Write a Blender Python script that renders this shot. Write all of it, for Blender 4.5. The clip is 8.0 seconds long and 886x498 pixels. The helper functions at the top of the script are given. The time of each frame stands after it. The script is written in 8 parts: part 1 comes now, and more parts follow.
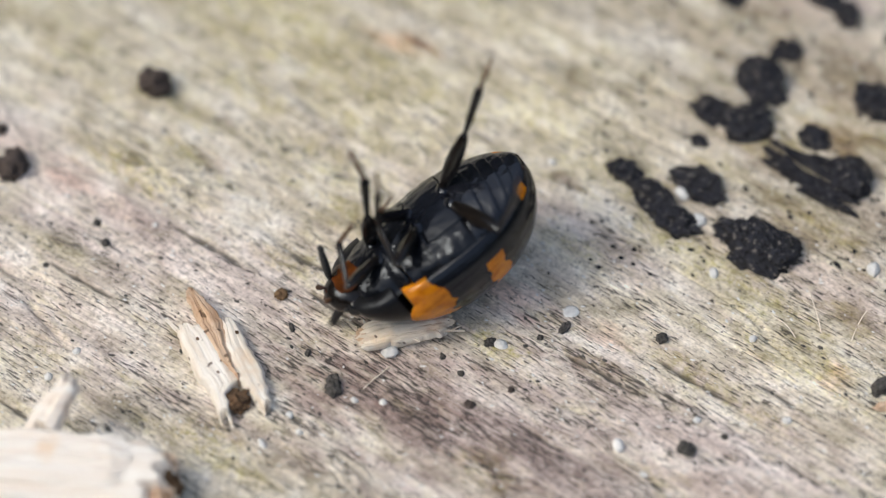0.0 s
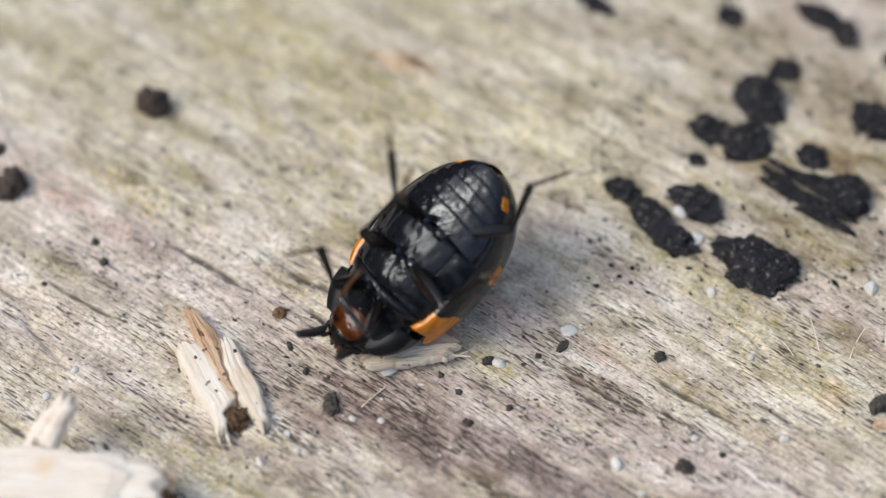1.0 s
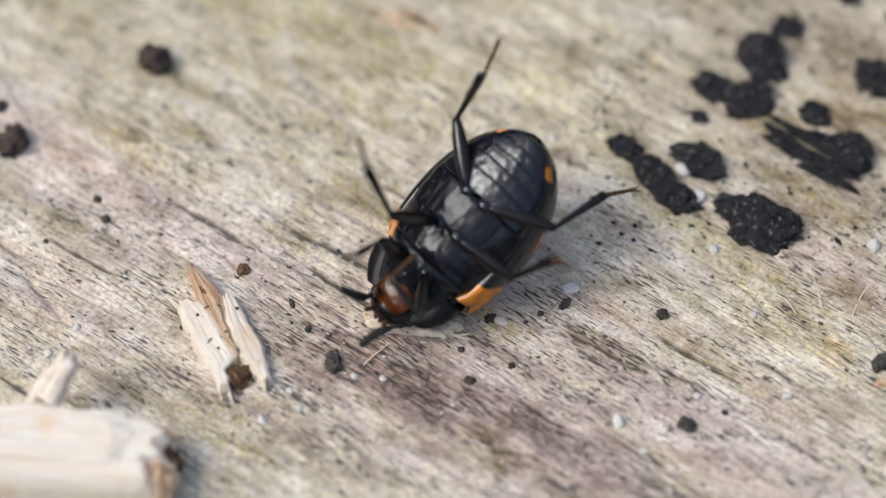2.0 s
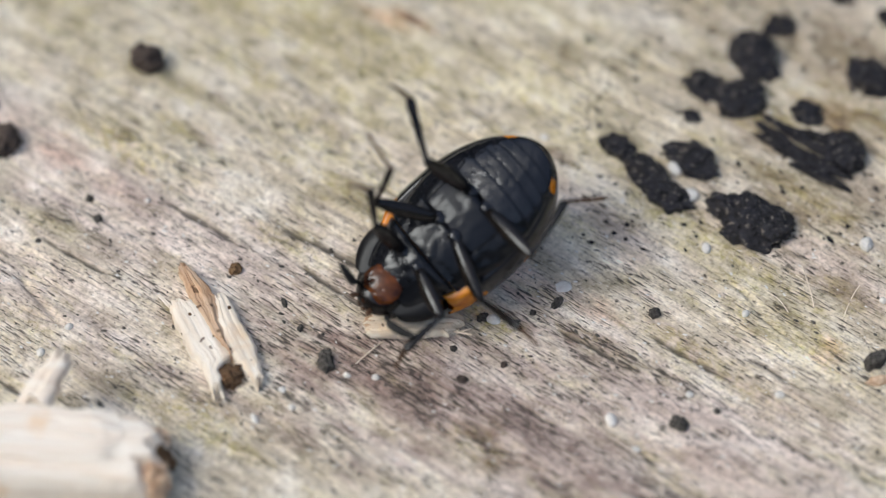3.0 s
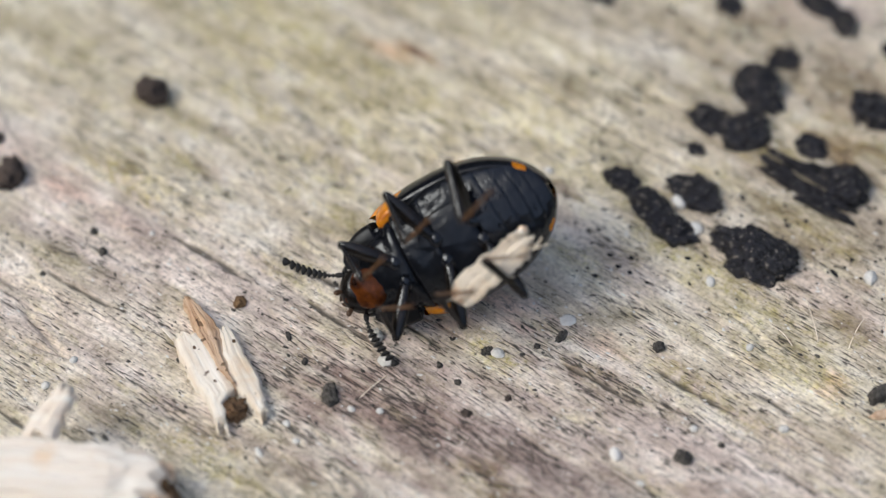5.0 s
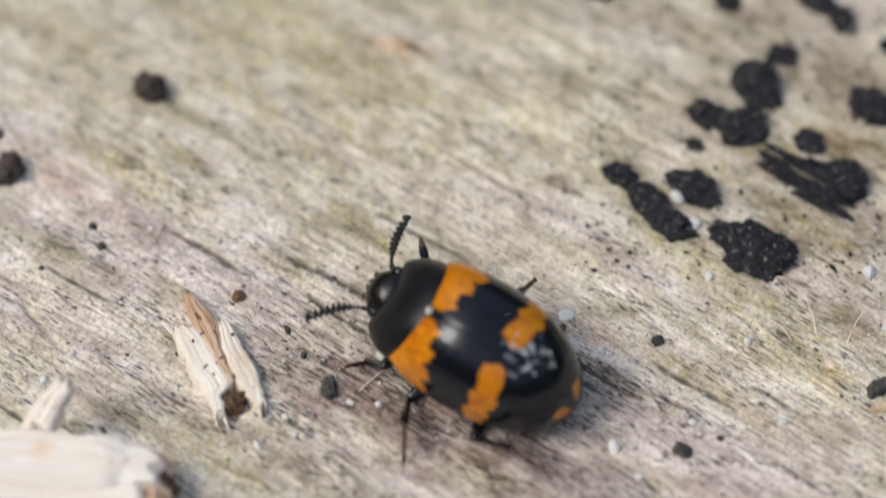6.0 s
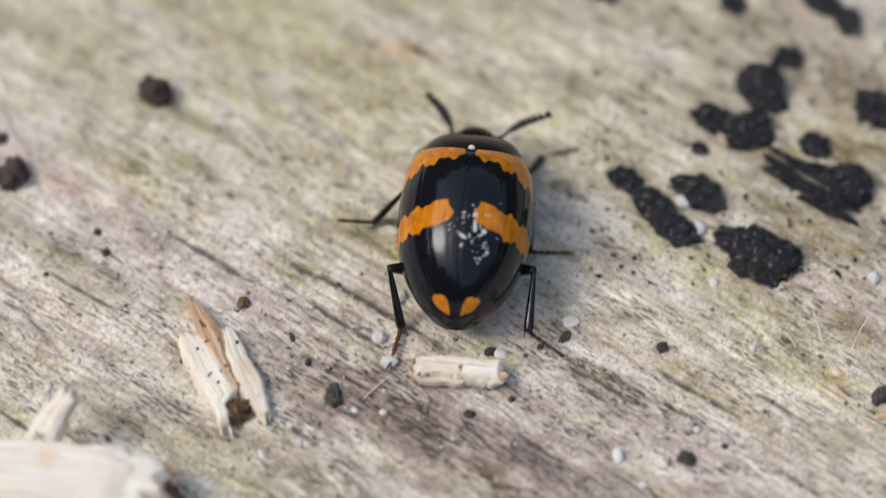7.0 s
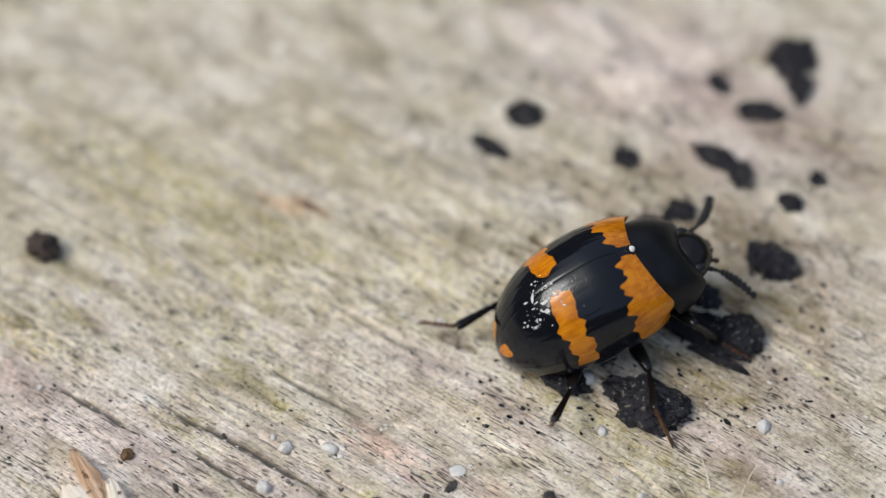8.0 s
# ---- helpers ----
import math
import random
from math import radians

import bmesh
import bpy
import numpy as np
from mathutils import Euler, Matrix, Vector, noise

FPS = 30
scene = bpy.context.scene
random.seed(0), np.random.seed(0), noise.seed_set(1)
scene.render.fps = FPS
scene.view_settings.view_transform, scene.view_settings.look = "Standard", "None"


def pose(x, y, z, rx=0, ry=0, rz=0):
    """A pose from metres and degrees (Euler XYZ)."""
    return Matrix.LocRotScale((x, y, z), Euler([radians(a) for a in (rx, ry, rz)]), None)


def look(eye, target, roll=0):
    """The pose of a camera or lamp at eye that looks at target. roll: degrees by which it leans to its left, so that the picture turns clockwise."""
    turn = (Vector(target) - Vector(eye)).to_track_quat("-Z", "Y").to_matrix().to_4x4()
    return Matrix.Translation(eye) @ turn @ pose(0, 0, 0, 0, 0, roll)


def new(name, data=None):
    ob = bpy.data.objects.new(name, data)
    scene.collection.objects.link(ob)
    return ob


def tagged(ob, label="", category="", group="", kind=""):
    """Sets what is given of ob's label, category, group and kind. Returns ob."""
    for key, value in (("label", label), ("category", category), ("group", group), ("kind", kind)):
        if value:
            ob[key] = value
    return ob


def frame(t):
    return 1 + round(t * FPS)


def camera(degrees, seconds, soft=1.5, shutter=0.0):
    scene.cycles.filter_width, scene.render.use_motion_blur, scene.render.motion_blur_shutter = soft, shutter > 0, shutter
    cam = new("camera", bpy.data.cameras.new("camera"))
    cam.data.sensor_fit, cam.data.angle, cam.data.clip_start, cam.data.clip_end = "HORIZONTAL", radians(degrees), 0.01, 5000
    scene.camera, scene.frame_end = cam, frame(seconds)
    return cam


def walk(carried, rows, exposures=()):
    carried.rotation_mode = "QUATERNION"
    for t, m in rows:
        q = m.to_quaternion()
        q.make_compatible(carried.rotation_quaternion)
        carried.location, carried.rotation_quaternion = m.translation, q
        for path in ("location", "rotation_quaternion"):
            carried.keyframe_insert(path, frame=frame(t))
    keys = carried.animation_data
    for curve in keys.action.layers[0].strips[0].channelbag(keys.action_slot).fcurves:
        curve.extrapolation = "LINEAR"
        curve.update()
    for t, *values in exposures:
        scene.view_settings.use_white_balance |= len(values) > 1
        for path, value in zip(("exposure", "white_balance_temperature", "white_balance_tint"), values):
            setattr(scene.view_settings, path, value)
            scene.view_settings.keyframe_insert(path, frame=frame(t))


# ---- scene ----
# The hand-held macro camera, a hand's width from the beetle.
cam = camera(12.0, 8.0, soft=1.2, shutter=0.3)
walk(cam, [
    (0.0, pose(0.000000, -0.074491, 0.106384, 35.000, -0.000, 0.000)),
    (0.1, pose(0.000041, -0.074576, 0.106345, 35.093, 0.008, 0.003)),
    (0.2, pose(0.000094, -0.074614, 0.106337, 35.186, 0.016, 0.006)),
    (0.3, pose(0.000129, -0.074619, 0.106353, 35.280, 0.025, 0.009)),
    (0.4, pose(0.000165, -0.074671, 0.106336, 35.373, 0.033, 0.013)),
    (0.5, pose(0.000163, -0.074820, 0.106252, 35.466, 0.041, 0.016)),
    (0.6, pose(0.000139, -0.074856, 0.106221, 35.472, 0.041, 0.007)),
    (0.7, pose(0.000128, -0.074864, 0.106209, 35.478, 0.040, -0.002)),
    (0.8, pose(0.000117, -0.074899, 0.106178, 35.485, 0.040, -0.010)),
    (0.9, pose(0.000106, -0.074921, 0.106157, 35.491, 0.039, -0.019)),
    (1.0, pose(0.000095, -0.074971, 0.106116, 35.497, 0.038, -0.028)),
    (1.1, pose(0.000111, -0.074906, 0.106131, 35.369, 0.046, -0.012)),
    (1.2, pose(0.000093, -0.074910, 0.106096, 35.240, 0.054, 0.003)),
    (1.3, pose(0.000092, -0.074983, 0.106013, 35.112, 0.062, 0.018)),
    (1.4, pose(0.000084, -0.075015, 0.105960, 34.984, 0.070, 0.033)),
    (1.5, pose(0.000124, -0.074819, 0.106065, 34.856, 0.078, 0.048)),
    (1.6, pose(0.000128, -0.074817, 0.106065, 34.859, 0.075, 0.041)),
    (1.7, pose(0.000114, -0.074801, 0.106075, 34.862, 0.072, 0.034)),
    (2.8, pose(0.000195, -0.074854, 0.106021, 34.897, 0.038, -0.044)),
    (2.9, pose(0.000198, -0.074866, 0.106012, 34.901, 0.035, -0.052)),
    (3.0, pose(0.000211, -0.074883, 0.105999, 34.904, 0.032, -0.059)),
    (3.1, pose(0.000235, -0.074819, 0.106051, 34.855, 0.032, -0.058)),
    (3.2, pose(0.000270, -0.074801, 0.106073, 34.807, 0.032, -0.057)),
    (3.3, pose(0.000254, -0.074773, 0.106101, 34.759, 0.032, -0.056)),
    (3.4, pose(0.000255, -0.074744, 0.106129, 34.710, 0.032, -0.054)),
    (3.5, pose(0.000251, -0.074674, 0.106187, 34.662, 0.032, -0.053)),
    (3.6, pose(0.000240, -0.074700, 0.106152, 34.687, 0.027, -0.045)),
    (3.7, pose(0.000224, -0.074725, 0.106118, 34.713, 0.022, -0.037)),
    (3.8, pose(0.000208, -0.074764, 0.106074, 34.738, 0.016, -0.028)),
    (3.9, pose(0.000167, -0.074796, 0.106034, 34.763, 0.011, -0.020)),
    (4.0, pose(0.000143, -0.074835, 0.105991, 34.789, 0.006, -0.012)),
    (4.1, pose(0.000155, -0.074830, 0.106021, 34.791, 0.022, -0.003)),
    (4.2, pose(0.000167, -0.074832, 0.106046, 34.793, 0.037, 0.005)),
    (4.3, pose(0.000196, -0.074792, 0.106100, 34.795, 0.053, 0.013)),
    (4.4, pose(0.000226, -0.074586, 0.106271, 34.797, 0.068, 0.021)),
    (4.5, pose(0.000266, -0.074117, 0.106626, 34.799, 0.084, 0.030)),
    (4.6, pose(0.000286, -0.074033, 0.106688, 34.856, 0.073, 0.022)),
    (4.7, pose(0.000258, -0.074138, 0.106618, 34.913, 0.063, 0.015)),
    (5.8, pose(0.000023, -0.074770, 0.106209, 35.542, -0.052, -0.068)),
    (5.9, pose(-0.000004, -0.075012, 0.106042, 35.600, -0.062, -0.075)),
    (6.0, pose(-0.000108, -0.075645, 0.105602, 35.657, -0.073, -0.083)),
    (6.1, pose(-0.000110, -0.075961, 0.105357, 35.485, -0.070, -0.088)),
    (6.2, pose(-0.000111, -0.075939, 0.105348, 35.314, -0.067, -0.094)),
    (6.3, pose(-0.000096, -0.075577, 0.105577, 35.142, -0.065, -0.099)),
    (6.4, pose(-0.000080, -0.075119, 0.105873, 34.970, -0.062, -0.104)),
    (6.5, pose(-0.000109, -0.074727, 0.106123, 34.799, -0.060, -0.110)),
    (6.6, pose(-0.000076, -0.074691, 0.106163, 34.781, -0.003, -0.081)),
    (6.7, pose(-0.000072, -0.074651, 0.106205, 34.764, 0.054, -0.052)),
    (6.8, pose(0.000134, -0.074598, 0.106257, 34.746, 0.111, -0.023)),
    (6.9, pose(0.000274, -0.074324, 0.106464, 34.728, 0.167, 0.006)),
    (7.0, pose(0.000455, -0.073718, 0.106903, 34.711, 0.224, 0.035)),
    (7.1, pose(0.000874, -0.073399, 0.107144, 35.249, 0.290, 0.058)),
    (7.2, pose(0.001096, -0.073663, 0.106978, 35.788, 0.354, 0.082)),
    (7.3, pose(0.001507, -0.074282, 0.106564, 36.326, 0.419, 0.107)),
    (7.4, pose(0.001777, -0.075283, 0.105881, 36.865, 0.483, 0.133)),
    (7.5, pose(0.002233, -0.076259, 0.105216, 37.403, 0.546, 0.161)),
    (7.6, pose(0.002499, -0.076235, 0.104961, 37.640, 0.560, 0.120)),
    (7.7, pose(0.003088, -0.076284, 0.104654, 37.877, 0.573, 0.079)),
    (7.8, pose(0.003954, -0.076010, 0.104573, 38.113, 0.587, 0.038)),
    (7.9, pose(0.004485, -0.076215, 0.104157, 38.350, 0.601, -0.003)),
    (8.0, pose(0.004514, -0.076505, 0.103681, 38.587, 0.615, -0.044)),
], exposures=[(0.0, 0.49), (1.5, 0.45), (3.0, 0.40), (6.0, 0.37), (8.0, 0.34)])
cam.data.dof.use_dof = True
cam.data.dof.focus_distance = 0.1279
cam.data.dof.aperture_fstop = 26.0

# ---- light: a bright overcast sky with a broad veiled sun ----
SUN_UP, SUN_TURN = 48.0, 258.0
world = bpy.data.worlds.new("sky")
scene.world = world
world.use_nodes = True
wn, wl = world.node_tree.nodes, world.node_tree.links
sky = wn.new("ShaderNodeTexSky")
sky.sky_type = "NISHITA"
sky.sun_disc = False
sky.sun_elevation = radians(SUN_UP)
sky.sun_rotation = radians(SUN_TURN)
sky.air_density, sky.dust_density, sky.ozone_density = 1.0, 4.0, 1.0
cloud = wn.new("ShaderNodeHueSaturation")
cloud.inputs["Saturation"].default_value = 0.85
wl.new(sky.outputs["Color"], cloud.inputs["Color"])
wl.new(cloud.outputs["Color"], wn["Background"].inputs["Color"])
wn["Background"].inputs["Strength"].default_value = 0.144
sun = new("sun", bpy.data.lights.new("sun", "SUN"))
sun.data.energy = 0.75
sun.data.angle = radians(25)
sun.data.color = (1.0, 0.98, 0.95)
sun.matrix_world = look((0.4 * math.sin(radians(SUN_TURN)), 0.4 * math.cos(radians(SUN_TURN)), 0.4 * math.tan(radians(SUN_UP))), (0, 0, 0))
scene.view_settings.use_white_balance = True
scene.view_settings.white_balance_temperature = 6700
scene.view_settings.white_balance_tint = 6

# ---- materials ----
MM = 0.001


def material(name, color, rough=0.5, **inputs):
    """A principled material; returns it with its nodes, links and shader."""
    m = bpy.data.materials.new(name)
    m.use_nodes = True
    n, l = m.node_tree.nodes, m.node_tree.links
    b = n["Principled BSDF"]
    b.inputs["Base Color"].default_value = (*color, 1)
    b.inputs["Roughness"].default_value = rough
    for key, value in inputs.items():
        b.inputs[key.replace("_", " ")].default_value = value
    return m, n, l, b


def coords(n, l, scale=(1, 1, 1), turn=0.0):
    """Object coordinates in millimetres, turned about z and scaled."""
    t = n.new("ShaderNodeTexCoord")
    m = n.new("ShaderNodeMapping")
    m.vector_type = "TEXTURE"
    m.inputs["Rotation"].default_value = (0, 0, radians(turn))
    m.inputs["Scale"].default_value = [MM / s for s in scale]
    l.new(t.outputs["Object"], m.inputs["Vector"])
    return m.outputs["Vector"]


def noise_node(n, l, vec, scale=1.0, detail=4.0, rough=0.6, distort=0.0):
    t = n.new("ShaderNodeTexNoise")
    t.inputs["Scale"].default_value = scale
    t.inputs["Detail"].default_value = detail
    t.inputs["Roughness"].default_value = rough
    t.inputs["Distortion"].default_value = distort
    l.new(vec, t.inputs["Vector"])
    return t.outputs["Fac"]


def ramp(n, l, fac, stops):
    r = n.new("ShaderNodeValToRGB")
    e = r.color_ramp.elements
    while len(e) < len(stops):
        e.new(0.5)
    for k, (p, c) in zip(e, stops):
        k.position = p
        k.color = (*c, 1) if len(c) == 3 else c
    l.new(fac, r.inputs["Fac"])
    return r.outputs["Color"]


def grey(n, l, fac, a, b):
    return ramp(n, l, fac, [(a, (0, 0, 0)), (b, (1, 1, 1))])


def mix(n, l, fac, a, b, kind="MIX"):
    m = n.new("ShaderNodeMixRGB")
    m.blend_type = kind
    for key, v in (("Fac", fac), ("Color1", a), ("Color2", b)):
        if isinstance(v, (int, float)):
            m.inputs[key].default_value = v
        elif isinstance(v, tuple):
            m.inputs[key].default_value = (*v, 1)
        else:
            l.new(v, m.inputs[key])
    return m.outputs["Color"]


def bump(n, l, b, height, strength, distance):
    k = n.new("ShaderNodeBump")
    k.inputs["Strength"].default_value = strength
    k.inputs["Distance"].default_value = distance * MM
    l.new(height, k.inputs["Height"])
    l.new(k.outputs["Normal"], b.inputs["Normal"])


GRAIN = -36.0


def field(n, name):
    a = n.new("ShaderNodeAttribute")
    a.attribute_name = name
    return a.outputs["Fac"]


def calc(n, l, op, *values):
    k = n.new("ShaderNodeMath")
    k.operation = op
    for i, v in enumerate(values):
        if isinstance(v, (int, float)):
            k.inputs[i].default_value = v
        else:
            l.new(v, k.inputs[i])
    return k.outputs[0]


def wood_material():
    m, n, l, b = material("weathered_wood", (0.5, 0.45, 0.38), 0.85)

    def along(su, sv, detail=3, rough=0.6, distort=0.3):
        return noise_node(n, l, coords(n, l, (su, sv, 1.0), GRAIN), 1.0, detail, rough, distort)

    hair, fine, mid, wide = along(1.7, 24.0, 3), along(0.5, 9.0, 4, 0.7), along(0.16, 1.8, 5, 0.65, 0.5), along(0.06, 0.3, 4)
    grit = noise_node(n, l, coords(n, l), 7.0, 4, 0.7)
    mottle = noise_node(n, l, coords(n, l, (0.55, 1.1, 1.0), GRAIN), 1.0, 5, 0.62, 0.5)
    blotch = noise_node(n, l, coords(n, l, (0.5, 0.75, 1.0), GRAIN), 1.0, 5, 0.7, 0.8)
    tone = calc(n, l, "MULTIPLY_ADD", wide, 0.12, calc(n, l, "MULTIPLY_ADD", mid, 0.14, calc(n, l, "MULTIPLY_ADD", mottle, 0.46, calc(n, l, "MULTIPLY", blotch, 0.56))))
    cream = ramp(n, l, tone, [(0.44, (0.27, 0.23, 0.165)), (0.54, (0.49, 0.44, 0.34)), (0.64, (0.70, 0.645, 0.54)), (0.76, (0.86, 0.825, 0.75))])
    washed = ramp(n, l, tone, [(0.44, (0.27, 0.215, 0.20)), (0.54, (0.50, 0.425, 0.395)), (0.64, (0.72, 0.635, 0.595)), (0.76, (0.90, 0.83, 0.79))])
    base = mix(n, l, field(n, "bare"), cream, washed)
    base = mix(n, l, calc(n, l, "MULTIPLY", field(n, "tan"), 0.75), base, mix(n, l, 1.0, base, (1.0, 0.70, 0.55), "MULTIPLY"))
    base = mix(n, l, field(n, "pale"), base, mix(n, l, 1.0, base, (1.24, 1.24, 1.22), "MULTIPLY"))
    base = mix(n, l, field(n, "umber"), base, mix(n, l, 1.0, base, (0.66, 0.60, 0.57), "MULTIPLY"))
    # fibres: broad streaks, hair lines and grit
    base = mix(n, l, 0.5, base, ramp(n, l, fine, [(0.30, (0.66, 0.62, 0.60)), (0.46, (0.95, 0.94, 0.93)), (0.7, (1.16, 1.16, 1.16))]), "MULTIPLY")
    base = mix(n, l, 0.52, base, ramp(n, l, hair, [(0.32, (0.34, 0.31, 0.30)), (0.44, (0.95, 0.94, 0.94)), (0.7, (1.34, 1.34, 1.33))]), "MULTIPLY")
    base = mix(n, l, 0.85, base, ramp(n, l, grit, [(0.33, (0.5, 0.48, 0.46)), (0.48, (1, 1, 1)), (0.72, (1.22, 1.22, 1.22))]), "MULTIPLY")
    # green algae, in the marked patches and thinly over all
    thin = grey(n, l, along(0.35, 1.1, 5, 0.65, 0.6), 0.5, 0.7)
    speck = grey(n, l, noise_node(n, l, coords(n, l, (2.2, 3.4, 1.0), GRAIN), 1.0, 5, 0.7, 0.6), 0.36, 0.60)
    crumbs = grey(n, l, noise_node(n, l, coords(n, l), 6.0, 3, 0.7), 0.50, 0.64)
    green = calc(n, l, "MULTIPLY", calc(n, l, "MAXIMUM", field(n, "algae"), calc(n, l, "MULTIPLY", thin, 0.6)), speck)
    base = mix(n, l, green, base, mix(n, l, 1.0, base, (0.76, 0.74, 0.45), "MULTIPLY"))
    base = mix(n, l, calc(n, l, "MULTIPLY", calc(n, l, "MULTIPLY", crumbs, green), 0.75), base, mix(n, l, 1.0, base, (0.58, 0.60, 0.26), "MULTIPLY"))
    # purple-grey stain, drifts of dark flecks, darker colour in the cracks
    stain = calc(n, l, "MULTIPLY", field(n, "stain"), grey(n, l, along(0.9, 2.6, 5, 0.7, 0.6), 0.30, 0.66))
    base = mix(n, l, stain, base, mix(n, l, 1.0, base, (0.42, 0.33, 0.32), "MULTIPLY"))
    drift = calc(n, l, "MULTIPLY_ADD", field(n, "stain"), 0.09, calc(n, l, "MULTIPLY", along(0.35, 0.9, 5, 0.65), 0.47))
    small = grey(n, l, calc(n, l, "ADD", drift, along(2.0, 17.0, 2, 0.5, 0.3)), 0.835, 0.885)
    large = grey(n, l, calc(n, l, "ADD", drift, along(1.1, 8.0, 2, 0.55, 0.3)), 0.91, 0.97)
    dots = n.new("ShaderNodeTexVoronoi")
    dots.inputs["Scale"].default_value = 1.9
    l.new(coords(n, l, (0.8, 1.2, 1.0), GRAIN), dots.inputs["Vector"])
    keep = n.new("ShaderNodeSeparateColor")
    l.new(dots.outputs["Color"], keep.inputs[0])
    dot = calc(n, l, "MULTIPLY", calc(n, l, "LESS_THAN", calc(n, l, "ADD", dots.outputs["Distance"], calc(n, l, "MULTIPLY", grit, 0.22)), 0.18), grey(n, l, keep.outputs[0], 0.72, 0.74))
    dark = calc(n, l, "MAXIMUM", calc(n, l, "MAXIMUM", small, large), calc(n, l, "MAXIMUM", dot, field(n, "crack_dark")))
    base = mix(n, l, calc(n, l, "MULTIPLY", dark, 0.85), base, (0.040, 0.034, 0.031))
    l.new(base, b.inputs["Base Color"])
    h = mix(n, l, 0.6, mix(n, l, 0.5, fine, hair), mix(n, l, 0.6, mid, grit))
    h = mix(n, l, dark, h, (0.1, 0.1, 0.1))
    bump(n, l, b, h, 0.8, 0.10)
    return m


def simple(name, c1, c2, scale, rough=0.6, stretch=(1, 1, 1), strength=0.4, depth=0.03, detail=4, **inputs):
    """A two-tone noise material with fine relief."""
    m, n, l, b = material(name, c1, rough, **inputs)
    f = noise_node(n, l, coords(n, l, stretch), scale, detail, 0.6)
    l.new(ramp(n, l, f, [(0.3, c1), (0.7, c2)]), b.inputs["Base Color"])
    bump(n, l, b, f, strength, depth)
    return m


def elytra_material():
    m, n, l, b = material("lacquer_black_and_orange", (0.01, 0.01, 0.012), 0.16)
    b.inputs["Specular Tint"].default_value = (0.86, 0.92, 1.0, 1)
    a = n.new("ShaderNodeAttribute")
    a.attribute_name = "band"
    vec = coords(n, l)
    jag = noise_node(n, l, vec, 5.0, 2, 0.5)
    s = n.new("ShaderNodeMath")
    s.operation = "MULTIPLY_ADD"
    l.new(jag, s.inputs[0])
    s.inputs[1].default_value = 0.16
    l.new(a.outputs["Fac"], s.inputs[2])
    streak = noise_node(n, l, coords(n, l, (7.0, 0.5, 7.0)), 1.0, 3, 0.6)
    orange = ramp(n, l, mix(n, l, 0.55, noise_node(n, l, vec, 2.2, 4, 0.6), streak), [(0.32, (0.36, 0.095, 0.004)), (0.5, (0.60, 0.20, 0.008)), (0.68, (0.74, 0.30, 0.014))])
    base = mix(n, l, grey(n, l, s.outputs[0], 0.54, 0.62), (0.007, 0.008, 0.012), orange)
    l.new(base, b.inputs["Base Color"])
    pits = n.new("ShaderNodeTexVoronoi")
    pits.inputs["Scale"].default_value = 9.0
    l.new(vec, pits.inputs["Vector"])
    h = mix(n, l, 0.25, grey(n, l, pits.outputs["Distance"], 0.05, 0.35), noise_node(n, l, vec, 3.0, 3))
    h = mix(n, l, 0.45, h, streak)
    bump(n, l, b, h, 0.30, 0.02)
    r = ramp(n, l, noise_node(n, l, vec, 2.0, 4), [(0.3, (0.08, 0.08, 0.08)), (0.75, (0.17, 0.17, 0.17))])
    l.new(r, b.inputs["Roughness"])
    b.inputs["Specular IOR Level"].default_value = 0.42
    return m


def chitin(name, c1, c2, rough, pit=9.0, strength=0.35, shine=0.4):
    m, n, l, b = material(name, c1, rough, Specular_IOR_Level=shine)
    b.inputs["Specular Tint"].default_value = (0.82, 0.90, 1.0, 1)
    vec = coords(n, l)
    l.new(ramp(n, l, noise_node(n, l, vec, 1.6, 4), [(0.35, c1), (0.7, c2)]), b.inputs["Base Color"])
    pits = n.new("ShaderNodeTexVoronoi")
    pits.inputs["Scale"].default_value = pit
    l.new(vec, pits.inputs["Vector"])
    h = mix(n, l, 0.35, grey(n, l, pits.outputs["Distance"], 0.05, 0.4), noise_node(n, l, vec, 4.0, 4))
    bump(n, l, b, h, strength, 0.03)
    r = n.new("ShaderNodeMath")
    r.operation = "MULTIPLY_ADD"
    l.new(noise_node(n, l, vec, 3.0, 3), r.inputs[0])
    r.inputs[1].default_value = 0.16
    r.inputs[2].default_value = rough - 0.08
    l.new(r.outputs[0], b.inputs["Roughness"])
    return m


def pale_wood(name, c1, c2, spots):
    """Fresh torn wood: soft fibre streaks, tan blush and small dark specks."""
    m, n, l, b = material(name, c1, 0.8)
    f = noise_node(n, l, coords(n, l, (3.5, 0.35, 3.5)), 1.0, 4, 0.6, 0.3)
    base = ramp(n, l, f, [(0.3, c1), (0.65, c2)])
    blush = grey(n, l, noise_node(n, l, coords(n, l), 0.7, 3), 0.55, 0.75)
    base = mix(n, l, blush, base, mix(n, l, 1.0, base, (0.95, 0.80, 0.64), "MULTIPLY"))
    speck = grey(n, l, noise_node(n, l, coords(n, l), 3.0, 2, 0.5), spots, spots + 0.04)
    base = mix(n, l, calc(n, l, "MULTIPLY", speck, 0.85), base, (0.10, 0.055, 0.03))
    l.new(base, b.inputs["Base Color"])
    bump(n, l, b, mix(n, l, 0.5, f, noise_node(n, l, coords(n, l, (14.0, 1.2, 14.0)), 1.0, 3)), 0.7, 0.06)
    return m


